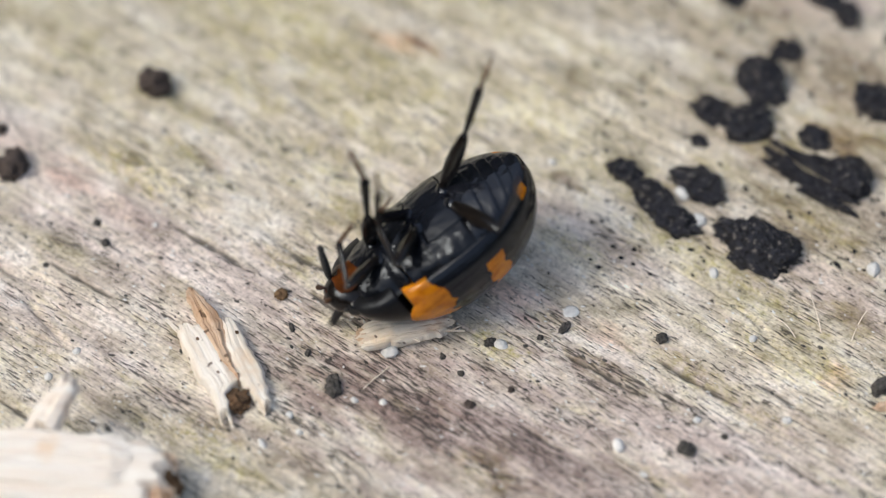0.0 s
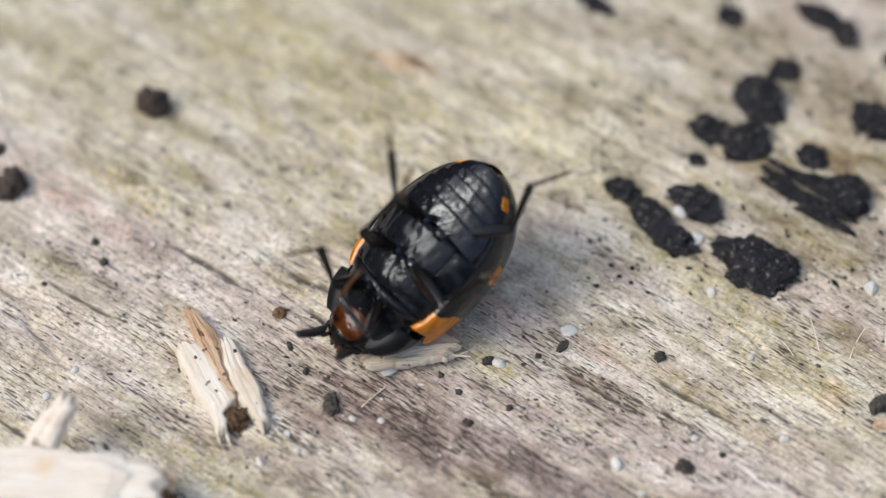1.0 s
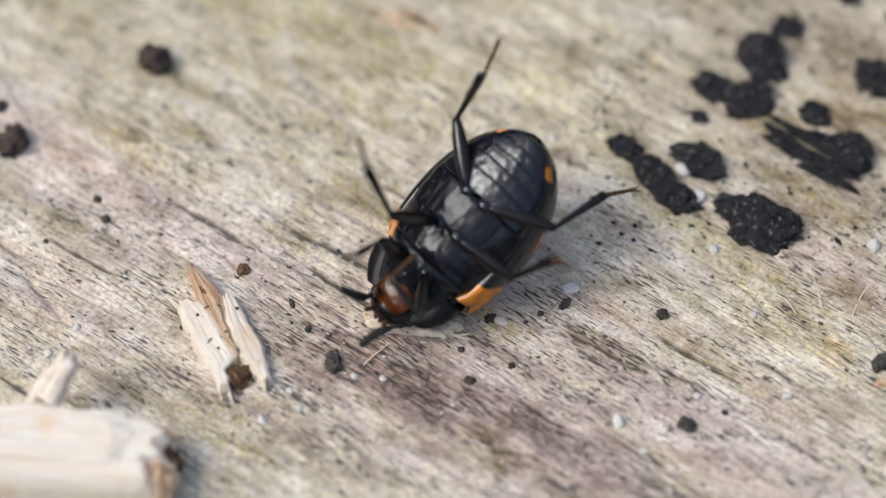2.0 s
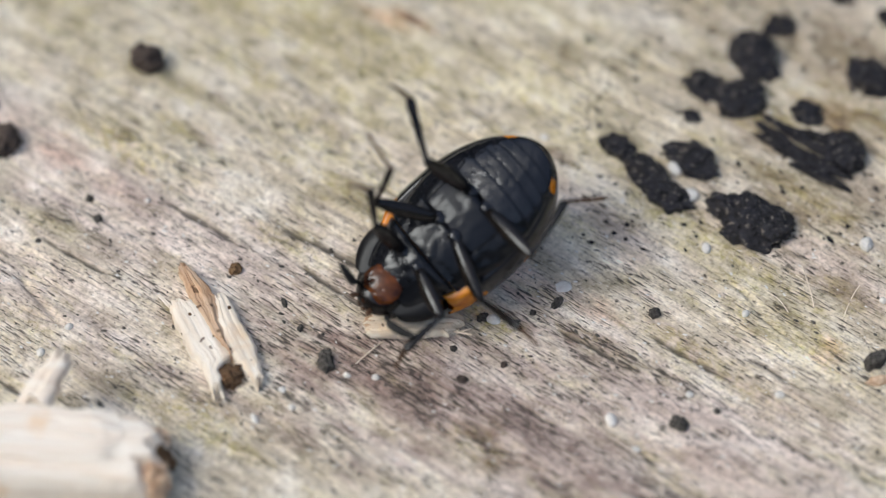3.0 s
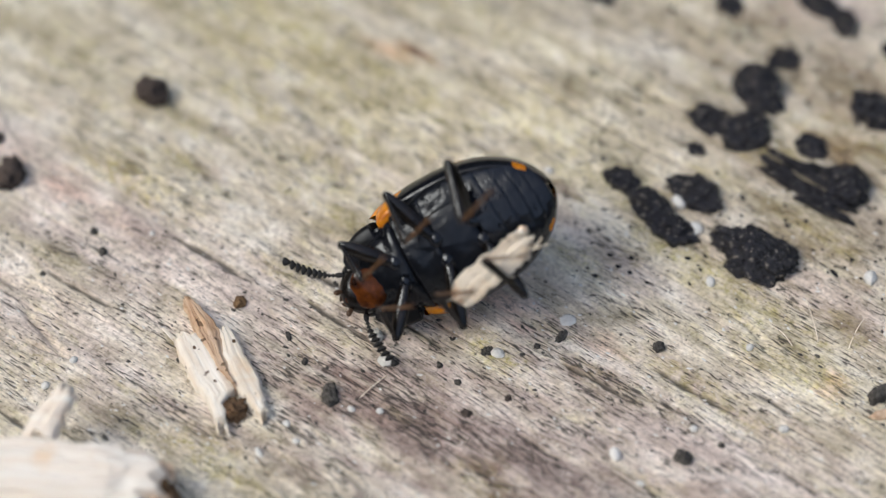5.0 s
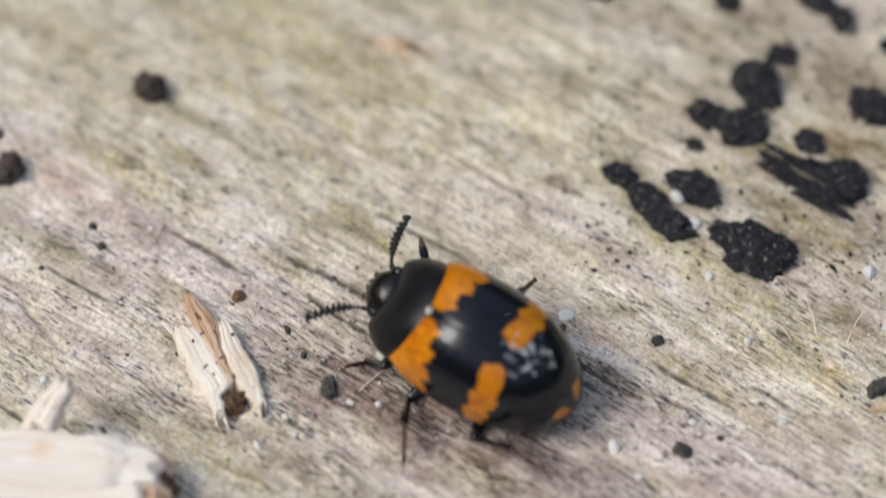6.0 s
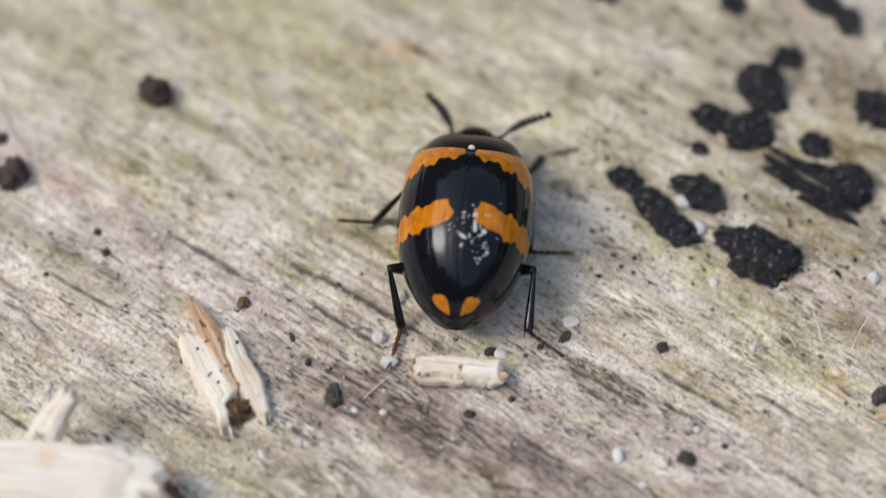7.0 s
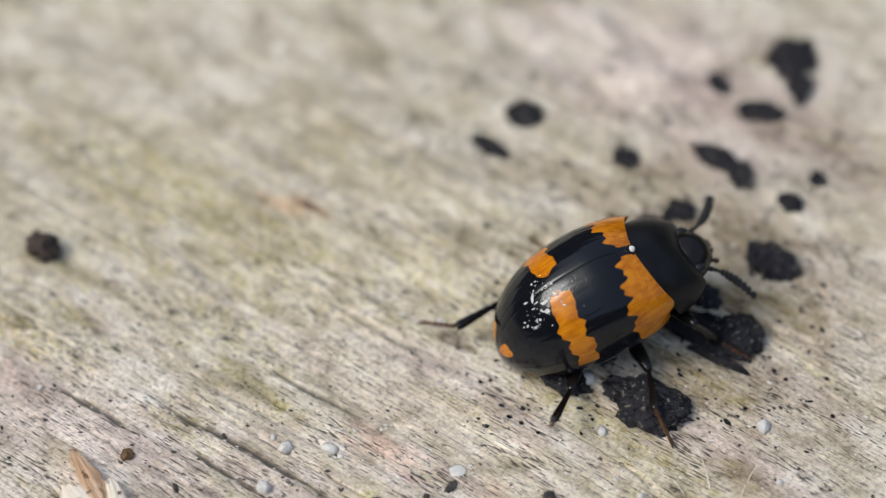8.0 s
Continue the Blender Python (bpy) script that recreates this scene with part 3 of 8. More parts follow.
# ---- the beetle ----
def band_at(y, u):
    """How orange the wing case is: over 0.5 inside the bands and spots."""
    jag = (0.11 * math.sin(u * 27 + 0.6) + 0.06 * math.sin(u * 61 + 2 + y)) * min(1, max(0.15, (u + 0.05) / 0.3))
    edge = 0.42 + 0.72 * max(0, u) ** 1.5 + jag + 0.30 * min(1, max(0, -u / 0.26))
    first = min((y - edge) / 0.22, (0.945 - u) / 0.05)
    mid = -1.21 + 0.13 * u - 0.10 * max(0, 1 - u / 0.5) + 0.06 * math.sin(u * 9)
    narrow = 0.06 * max(0, 1 - u / 0.45)
    second = min((0.37 - narrow + 0.7 * jag * min(1, max(0.25, (0.8 - u) / 0.3)) - abs(y - mid)) / 0.2, (0.905 + 0.02 * math.sin(y * 9) - u - 0.16 * abs(y - mid)) / 0.05, (u - 0.03) / 0.05)
    third = (1 - math.hypot((y + 3.40 + 0.30 * (u - 0.64)) / 0.17, (u - 0.64) / 0.19) + 0.8 * jag) * 1.4
    hem = min((0.15 - abs(y + 3.12)) / 0.1, (-0.13 - u) / 0.06)
    return 0.5 + 0.5 * max(-1, min(1, max(first, second, third, hem)))


def build_elytron(side, parent):
    ny, nu = 110, 72
    bm = bmesh.new()
    layer = bm.verts.layers.float.new("band")
    rows = []
    for i in range(ny + 1):
        q = i / ny
        y = -3.66 + 5.18 * (q ** 1.35 if q < 1 else 1)
        row = []
        for j in range(nu + 1):
            u = RIM + (1 - RIM) * j / nu
            x, yy, z = elytron_at(y, u)
            yy += 0.36 * (1 - max(0, u)) ** 1.3 * (1 - min(1, max(0, 1 - u / 0.22)) ** 2) * max(0, (y - 0.3) / 1.1) ** 2
            g = abs((u * 8.5) % 1 - 0.5)
            dip = 0.011 * max(0, 1 - g / 0.12) * min(1, max(0, (y + 3.5) * 2))
            v = bm.verts.new((side * max(0.008, x * (1 - dip / 2)), yy, z - dip))
            v[layer] = band_at(y, u)
            row.append(v)
        # the folded-in edge
        x, yy, z = elytron_at(y, RIM)
        for fx, fz in ((0.985, -0.05), (0.93, -0.07), (0.84, -0.04)):
            v = bm.verts.new((side * x * fx, row[0].co.y, z + fz))
            v[layer] = row[0][layer]
            row.insert(0, v)
        rows.append(row)
    for a, b in zip(rows, rows[1:]):
        for p in range(len(a) - 1):
            bm.faces.new((a[p], a[p + 1], b[p + 1], b[p]))
    return part("wing_case", bm, ELYTRA, parent, "glossy black wing case with jagged orange bands")


def build_pronotum(parent):
    rings = []
    for i in range(41):
        y = 1.48 + 1.28 * i / 40
        w, h = pronotum_w(y), pronotum_h(y)
        lip = 1 - 0.05 * max(0, (i - 37) / 3)
        ring = []
        for j in range(49):
            a = math.pi * j / 48
            c = math.cos(a)
            ring.append((w * lip * math.copysign(abs(c) ** 0.9, c), y + 0.22 * abs(c) ** 2 * (i / 40) + (0.34 * abs(c) ** 1.6 - 0.03) * (1 - i / 40), h * lip * math.sin(a) ** 0.95 - 0.16 * abs(c) ** 3))
        ring += [(-w * 0.93, y + 0.30 - 0.08 * i / 40, -0.30), (-w * 0.72, y + 0.28 - 0.08 * i / 40, -0.34), (w * 0.72, y + 0.28 - 0.08 * i / 40, -0.34), (w * 0.93, y + 0.30 - 0.08 * i / 40, -0.30)]
        rings.append(ring)
    return part("pronotum", loft(rings), PRONOTUM, parent, "satin black domed shield behind the head")


def plate(parent, name, y0, y1, x0, x1, lift, mat, label=""):
    """A plate of the underside between two lines across it: its hind edge stands proud over the next, its front edge tucks under the one before."""
    n, k = 16, 48
    arched = 0.20 if name == "sternite" else 0.0
    rings = []
    for i in range(n + 1):
        q = i / n
        y = y0 + (y1 - y0) * q
        w = (belly_w(y) if y < 1.5 else pronotum_w(y) * 0.93)
        row = []
        for j in range(k + 1):
            s = x0 + (x1 - x0) * j / k
            yy = y - arched * (1 - s * s)
            step = min(1, q * 9) ** 0.5 * (1 - 0.85 * q)
            z = belly_z(s * w, y) - lift * step * (1 - 0.4 * abs(s))
            calm = {"sternite": 0.42, "metasternum": 0.40}.get(name, 0.7)
            dent = 0.045 * noise.noise(Vector((s * w * 1.3, yy * 1.6, y0))) + 0.045 * noise.noise(Vector((s * w * 4.5, yy * 3.0, y0 + 3)))
            side = max(0.0, abs(s) - 0.55) / 0.45
            dent += 0.13 * side * noise.noise(Vector((s * w * 2.6, yy * 3.6, y0 * 2 + 7)))
            z -= dent * calm * min(1, 6 * (1 - abs(s)) + (0.4 if abs(x0) < 1 or abs(x1) < 1 else 0))
            row.append((s * w, yy, z))
        row += [(x1 * w * 0.98, y, -0.02), (x0 * w * 0.98, y, -0.02)]
        rings.append(row)
    return part(name, loft(rings), mat, parent, label)


def build_leg(beetle, kind, side):
    lf, lt, ls = LENGTHS[kind]
    coxa_at = Vector(COXAE[kind])
    coxa_at.x *= side
    bm = lump((0.30, 0.24, 0.22), 3 + side + lf, 0.05, 1.0, 3, False)
    for v in bm.verts:
        v.co += coxa_at + Vector((0, 0, -0.14))
    part("coxa", bm, VENTER, beetle)
    femur = part("femur", tube([(-0.06, 0.05), (0.0, 0.13), (0.2 * lf, 0.20), (0.5 * lf, 0.25), (0.75 * lf, 0.225), (0.93 * lf, 0.16), (lf, 0.13), (lf + 0.07, 0.06)], 14, 0.72), LEG, beetle, "shiny black thigh")
    bm = tube([(-0.05, 0.04), (0.0, 0.085), (0.12, 0.075), (0.3 * lt, 0.10), (0.7 * lt, 0.135), (0.95 * lt, 0.155), (lt, 0.12), (lt + 0.03, 0.04)], 12, 0.7)
    for sx in (-1, 1):
        spur = tube([(lt - 0.05, 0.03), (lt + 0.16, 0.005)], 6)
        me = bpy.data.meshes.new("spur")
        for v in spur.verts:
            v.co.x += sx * 0.10
        spur.to_mesh(me)
        spur.free()
        bm.from_mesh(me)
        bpy.data.meshes.remove(me)
    tibia = part("tibia", bm, LEG, femur)
    profile, y = [(-0.03, 0.02), (0.0, 0.055)], 0.0
    for i, q in enumerate((0.2, 0.17, 0.15, 0.13, 0.35)):
        e = y + q * ls
        profile += [(y + 0.02, 0.05), (e - 0.05 * ls, 0.088 if i < 4 else 0.07), (e, 0.05)]
        y = e
    bm = tube(profile, 9, 0.8)
    for sx in (-1, 1):
        pts = [(ls - 0.02, 0.03, 0), (ls + 0.10, 0.022, -0.02), (ls + 0.22, 0.004, -0.10)]
        claw = tube(pts, 6)
        for v in claw.verts:
            v.co.x += sx * (0.02 + 0.35 * max(0, v.co.y - ls))
        me = bpy.data.meshes.new("claw")
        claw.to_mesh(me)
        claw.free()
        bm.from_mesh(me)
        bpy.data.meshes.remove(me)
    tarsus = part("tarsus", bm, TARSUS, femur, "dark brown jointed foot with two claws")
    femur.matrix_basis = Matrix.Translation(coxa_at * MM) @ pose(0, 0, 0, -20, 0, -90 * side)
    tibia.matrix_basis = Matrix.Translation((0, lf * MM, 0)) @ pose(0, 0, 0, 80, 0, 0)
    tarsus.matrix_basis = tibia.matrix_basis @ Matrix.Translation((0, lt * MM, 0))
    return femur, tibia, tarsus


ANT_BASE = (0.70, 3.22, -0.22)


def build_antenna(beetle, side):
    first = tube([(-0.05, 0.03), (0.0, 0.07), (0.12, 0.085), (0.22, 0.06)], 10)
    root = part("antenna", first, ANTENNA, beetle, "black beaded antenna thickening to its tip")
    y, meshes = 0.22, {}
    sizes = [(0.11, 0.055), (0.13, 0.055), (0.15, 0.085), (0.16, 0.11), (0.165, 0.12), (0.17, 0.125), (0.17, 0.125), (0.17, 0.122), (0.17, 0.118), (0.24, 0.105)]
    for i, (ln, r) in enumerate(sizes):
        seg = part("segment", tube([(-0.01, 0.03), (0.03, r * 0.62), (ln * 0.6, r * 1.30), (ln * 0.86, r * 1.26), (ln, r * 0.45), (ln + 0.01, 0.02)], 10, 0.75), ANTENNA, root)
        # the row of beads bends gently outwards
        bend = side * 0.010 * i * i * 0.6
        seg.matrix_basis = pose(bend * MM, y * MM, 0, 0, 0, -side * i * 0.9)
        y += ln * 0.985
    root.matrix_basis = pose(side * ANT_BASE[0] * MM, ANT_BASE[1] * MM, ANT_BASE[2] * MM, 0, 0, -side * 35)
    return root


def build_beetle():
    beetle = tagged(new("beetle"), "shiny black beetle with jagged orange bands, struggling on bare wood", "beetle")
    cases = [build_elytron(s, beetle) for s in (1, -1)]
    build_pronotum(beetle)
    part("scutellum", tube([(1.26, 0.01, 2.06), (1.38, 0.13, 2.00), (1.50, 0.22, 1.90), (1.54, 0.1, 1.86)], 12, 0.25), PRONOTUM, beetle)
    # underside
    plate(beetle, "metasternum", -1.22, 0.02, -0.60, 0.60, 0.05, BREAST, "polished black plate between the hind and middle legs")
    for a, b in ((0.61, 1.0), (-1.0, -0.61)):
        plate(beetle, "side_plate", -1.18, 0.20, a, b, 0.02, FLANK, "dull pitted black plate beside the breast")
    plate(beetle, "mesosternum", 0.06, 1.12, -1, 1, 0.02, FLANK)
    plate(beetle, "prosternum", 1.16, 2.62, -0.94, 0.94, 0.06, FLANK)
    for a, b in ((-1.80, -1.14), (-2.26, -1.76), (-2.66, -2.22), (-3.02, -2.62), (-3.42, -2.98)):
        plate(beetle, "sternite", a, b, -1, 1, 0.085, VENTER)
    plate(beetle, "pygidium", -3.58, -3.36, -1, 1, 0.05, TAIL, "dark red-brown tip of the tail")
    # head, bent down under the shield
    rings = []
    for i in range(21):
        a = math.pi * i / 20
        r = math.sin(a) ** 0.75
        y = 2.85 - 0.72 * math.cos(a)
        drop = -0.25 * max(0, (y - 2.8)) ** 1.2
        rings.append([(0.80 * r * math.cos(t) * (1 - 0.22 * max(0, y - 2.95)), y, -0.10 + drop + 0.62 * r * math.sin(t)) for t in [2 * math.pi * j / 28 for j in range(28)]])
    head = part("head", loft(rings), HEAD, beetle, "small black head bent down under the shield")
    throat = lump((0.64, 0.56, 0.15), 4, 0.06, 1.2, 4, False)
    for v in throat.verts:
        v.co += Vector((0, 2.66, -0.80))
    part("throat", throat, THROAT, head, "glossy red-brown throat")
    lip = lump((0.26, 0.20, 0.10), 9, 0.16, 1.6, 4, False)
    for v in lip.verts:
        v.co += Vector((0, 3.24, -0.72))
    part("labium", lip, THROAT, head, "red-brown lower lip between the palps")
    for s in (1, -1):
        eye = lump((0.20, 0.30, 0.30), 5 + s, 0.03, 1.0, 3, False)
        for v in eye.verts:
            v.co += Vector((s * 0.70, 2.94, -0.36))
        part("eye", eye, EYE, head, "bulging black compound eye")
        palp = tube([(0, 0.05), (0.1, 0.06), (0.16, 0.045), (0.2, 0.07), (0.34, 0.09), (0.42, 0.05)], 8)
        for v in palp.verts:
            v.co = Matrix.Rotation(radians(-28 * s), 3, "Z") @ Matrix.Rotation(radians(-35), 3, "X") @ v.co + Vector((s * 0.24, 3.30, -0.48))
        part("palp", palp, TARSUS, head)
        jaw = tube([(0, 0.12), (0.12, 0.11), (0.24, 0.03)], 8, 0.6)
        for v in jaw.verts:
            v.co = Matrix.Rotation(radians(22 * s), 3, "Z") @ v.co + Vector((s * 0.15, 3.42, -0.40))
        part("mandible", jaw, TARSUS, head)
    legs = {(kind, s): build_leg(beetle, kind, s) for kind in ("front", "mid", "hind") for s in (1, -1)}
    feelers = {s: build_antenna(beetle, s) for s in (1, -1)}
    # pale dust stuck to the back, and a round white grain at the shield's hind edge
    rng = random.Random(5)
    bm = bmesh.new()
    for i in range(90):
        knot = rng.choice([(-1.3, 0.78, 1), (-1.55, 0.90, 1), (-1.75, 0.80, 1), (-1.5, 0.93, -1), (-1.1, 0.93, 1), (-2.05, 0.75, 1), (-1.9, 0.9, 1)])
        y = knot[0] + rng.gauss(0, 0.27)
        u = min(0.99, max(0.35, knot[1] + rng.gauss(0, 0.09)))
        side = knot[2]
        x, y, z = elytron_at(y, u)
        c = Vector((side * x, y, z))
        nrm = Vector((side * x * 0.9, (y + 0.2) * 0.45, z)).normalized()
        q = Vector((0, 0, 1)).rotation_difference(nrm).to_matrix()
        r = rng.choice([0.008, 0.012, 0.015, 0.02, 0.025, 0.04, 0.07])
        k, stretch, spin = rng.randint(6, 11), rng.uniform(0.8, 2.2), rng.gauss(0, 0.5)
        pts = []
        for j in range(k):
            e = 2 * math.pi * j / k
            fx, fy = r * rng.uniform(0.3, 1.3) * math.cos(e), r * stretch * rng.uniform(0.3, 1.4) * math.sin(e)
            pts.append(c + q @ Vector((fx * math.cos(spin) - fy * math.sin(spin), fx * math.sin(spin) + fy * math.cos(spin), 0.002)))
        base = [bm.verts.new(p - nrm * 0.02) for p in pts]
        mid = [bm.verts.new(p + nrm * rng.uniform(0.0, 0.015)) for p in pts]
        bm.faces.new(mid)
        for j in range(k):
            bm.faces.new((base[j], base[(j + 1) % k], mid[(j + 1) % k], mid[j]))
    tagged(part("dust", bm, FLAKE, beetle, "white dust flakes stuck to the wing cases", smooth=False), kind="stuff")
    bead = lump((0.11, 0.10, 0.09), 8, 0.05, 1.0, 3, False)
    for v in bead.verts:
        v.co += Vector((0.02, 1.52, 1.86))
    part("white_grain", bead, QUARTZ, beetle, "clear white grain stuck at the seam")
    return beetle, head, legs, feelers


BEETLE, HEAD_PART, LEGS, FEELERS = build_beetle()


# ---- things on the log ----
def on_log(x, y):
    """Height of the log's top at a place, in millimetres."""
    c, s = math.cos(radians(GRAIN)), math.sin(radians(GRAIN))
    u, v = np.array([x * c + y * s]), np.array([-x * s + y * c])
    return float((log_height(u, v) - crack_lines(u, v)[1])[0])


def splinter(length, width, thick, seed, taper=0.0, jag=0.3, fibre=0.10, rise=0.0):
    """A torn strip of wood along y: fibres run its length and end at different places."""
    rng = random.Random(seed)
    k, n = 36, 16
    shape = []
    for i in range(k):
        a = 2 * math.pi * i / k
        x = math.copysign(abs(math.cos(a)) ** 0.45, math.cos(a))
        z = math.copysign(abs(math.sin(a)) ** 0.45, math.sin(a))
        shape.append((x, z, 0.6 * math.sin(i * 1.7 + seed) + rng.uniform(-0.5, 0.5), rng.uniform(0, 1) ** 3 * jag, rng.uniform(0, 1) ** 3 * jag))
    rings = []
    for j in range(n + 1):
        q = j / n
        ring = []
        for x, z, bulge, e0, e1 in shape:
            y0, y1 = -length / 2 + e0, length / 2 - e1
            y = y0 + (y1 - y0) * q
            wid = width / 2 * (1 - taper * q) * (1 + fibre * 0.35 * bulge + 0.06 * noise.noise(Vector((seed, y * 1.3, x))))
            th = thick / 2 * (1 + fibre * bulge * 0.8 + 0.30 * noise.noise(Vector((x * 2, y * 0.8, seed + z))))
            ring.append((x * wid + 0.05 * noise.noise(Vector((y, seed, 0))), y, z * th + rise * q * q))
        rings.append(ring)
    return loft(rings)


def moved(bm, m):
    bmesh.ops.transform(bm, matrix=m, verts=bm.verts)
    return bm


def mm(x, y, z, rx=0, ry=0, rz=0):
    return pose(x, y, z, rx, ry, rz)


def board(left, right, y0, y1, thick, seed, fray=0.25, relief=0.10, wave=0.0):
    """A torn flat strip of wood along y between two side lines of (y, x); its fibres end at different places."""
    nx, ny = 30, 40
    s = np.linspace(0, 1, nx + 1)[:, None] * np.ones((1, ny + 1))
    q = np.linspace(0, 1, ny + 1)[None, :] * np.ones((nx + 1, 1))

    def ends(k):
        e = 1.3 * lattice(s * 5, q * 0 + k, seed) + 1.2 * lattice(s * 14, q * 0 + k, seed + 1)
        return fray * np.clip(e + 0.45, 0, 1.3)

    lo, hi = y0 + ends(0.5), y1 - ends(7.5)
    y = lo + (hi - lo) * q
    lx = np.interp(y, [p[0] for p in left], [p[1] for p in left]) + 0.10 * lattice(y * 2.3, s * 0, seed + 2) + 0.08 * lattice(y * 8, s * 0, seed + 3)
    rx = np.interp(y, [p[0] for p in right], [p[1] for p in right]) + 0.10 * lattice(y * 2.1, s * 0, seed + 4) + 0.08 * lattice(y * 8, s * 0, seed + 5)
    x = lx + (rx - lx) * s
    edge = (1 - np.abs(2 * s - 1) ** 5) ** 0.5
    z = thick * (0.35 + 0.65 * edge) * np.clip(0.45 + 3.0 * np.minimum(q, 1 - q) / 0.25, 0, 1) + wave * np.sin(3 * q + s)
    z = z + relief * (1.2 * lattice(s * 6, y * 0.45, seed + 6) + 0.9 * lattice(s * 15, y * 0.8, seed + 7) + 0.5 * lattice(x * 5, y * 5, seed + 8)) * np.clip(thick * 4, 0, 1)
    bm = bmesh.new()
    top = [[bm.verts.new((x[i, j], y[i, j], z[i, j])) for j in range(ny + 1)] for i in range(nx + 1)]
    low = [[bm.verts.new((x[i, j] * 0.98, y[i, j], -0.02)) for j in (0, ny)] for i in range(nx + 1)]
    side = {i: [low[i][0]] + [bm.verts.new((x[i, j], y[i, j], -0.02)) for j in range(1, ny)] + [low[i][1]] for i in (0, nx)}
    for i in range(nx):
        for j in range(ny):
            bm.faces.new((top[i][j], top[i + 1][j], top[i + 1][j + 1], top[i][j + 1]))
        bm.faces.new((low[i][0], low[i + 1][0], top[i + 1][0], top[i][0]))
        bm.faces.new((low[i][1], low[i + 1][1], top[i + 1][ny], top[i][ny]))
    for i in (0, nx):
        for j in range(ny):
            bm.faces.new((side[i][j], side[i][j + 1], top[i][j + 1], top[i][j]))
    for j in range(ny):
        bm.faces.new((side[0][j], side[nx][j], side[nx][j + 1], side[0][j + 1]))
    return bm


# the pale forked splinter
top = tagged(new("wood_splinter"), "pale torn forked wood splinter with a tan core strip", "wood splinter")
top.matrix_basis = pose(-6.83 * MM, -3.84 * MM, (on_log(-6.83, -3.84) + 0.02) * MM, 0, 0, 24.3)
part("side_strip", board([(-2.4, -0.92), (-1.1, -0.84), (-0.4, -1.02), (0.3, -0.95), (1.2, -0.84)], [(-2.5, -0.52), (-1.7, -0.42), (-1.4, 0.16), (-0.5, 0.1), (0.6, 0.0), (1.2, -0.25)], -2.55, 1.3, 0.40, 11, 0.30, 0.025), PALE2, top, smooth=False)
part("side_strip", board([(-2.75, 0.40), (-1.8, 0.24), (-1.4, 0.08), (-0.5, 0.10), (0.7, 0.36)], [(-2.75, 0.56), (-2.5, 0.72), (-1.1, 0.93), (0.0, 0.93), (0.8, 0.86)], -2.78, 0.92, 0.40, 12, 0.22, 0.025), PALE2, top, smooth=False)
part("core_strip", moved(board([(-1.4, 0.10), (-0.5, -0.10), (0.7, -0.24), (1.6, -0.20), (2.3, -0.08)], [(-1.4, 0.18), (-0.5, 0.22), (0.7, 0.50), (1.3, 0.46), (2.3, 0.12)], -1.5, 2.4, 0.44, 13, 0.30, 0.07), mm(0, 0, 0.02)), CORE, top, "tan heartwood strip tapering to a point", smooth=False)
part("splint", moved(splinter(0.55, 0.13, 0.12, 14, 0.5, 0.2), mm(-0.95, 1.25, 0.30, 14, 0, 24)), PALE2, top, smooth=False)
part("splint", moved(splinter(0.6, 0.12, 0.12, 17, 0.6, 0.2), mm(-0.62, -2.45, 0.16, 0, 0, 172)), PALE2, top, smooth=False)
part("bark_scrap", moved(lump((0.36, 0.34, 0.30), 15, 0.55, 2.4, 4), mm(-0.18, -1.98, 0.0)), BARK, top, "dark brown bark scrap in the fork", smooth=False)
for i, (x, y, r) in enumerate([(-0.45, 0.42, 0.10), (-0.36, 0.30, 0.07), (-0.35, -0.95, 0.08), (0.42, -0.95, 0.06), (-0.12, -0.6, 0.05), (0.72, 0.15, 0.10)]):
    part("dirt_fleck", moved(lump((r * 0.6, r * 0.8, 0.03), 40 + i, 0.4, 2.0, 2), mm(x, y, 0.39)), BARK, top, smooth=False)

# the large bleached chip
top = tagged(new("wood_chip"), "large bleached wood chip with torn edges and a bark end", "wood chip")
top.matrix_basis = pose(-13.2 * MM, -7.35 * MM, (on_log(-13.2, -7.35) + 0.02) * MM, 0, 0, -94)
part("layer", board([(-5, 0.1), (1.0, 0.02), (4.6, 0.10), (5.3, 0.6)], [(-5, 3.0), (5.4, 2.9)], -5.0, 5.6, 1.85, 21, 0.9, 0.10), CHIP, top, smooth=False)
part("layer", moved(board([(-5, 0.4), (3.4, 0.35)], [(-5, 2.3), (3.6, 2.2)], -4.9, 4.2, 0.22, 22, 0.7, 0.12), mm(0, 0, 1.80)), CHIP, top, smooth=False)
part("shred", moved(board([(-0.7, -0.60), (0.2, -0.42), (1.0, -0.30)], [(-0.7, 0.50), (0.3, 0.36), (1.0, 0.26)], -0.7, 1.15, 0.40, 24, 0.3, 0.10), mm(-0.42, 1.72, 1.75, 20, 0, 58)), CHIP, top, "torn pale shred standing off the chip", smooth=False)
part("shred", moved(splinter(0.9, 0.35, 0.25, 26, 0.5, 0.3), mm(-0.15, 1.15, 1.75, 24, 0, 70)), CHIP, top, smooth=False)
part("shred", moved(splinter(0.8, 0.3, 0.25, 27, 0.5, 0.3), mm(0.0, -0.5, 1.75, 24, 0, 60)), CHIP, top, smooth=False)
part("bark_rim", moved(lump((0.6, 0.36, 0.6), 25, 0.4, 2.2, 4), mm(1.35, 5.25, 0.5)), BARK, top, "dark brown bark on the chip's broken end", smooth=False)
part("bark_rim", moved(lump((0.55, 0.40, 0.75), 28, 0.45, 2.4, 4), mm(2.2, 5.15, 0.6)), CORE, top, "tan torn fibre at the chip's broken end", smooth=False)
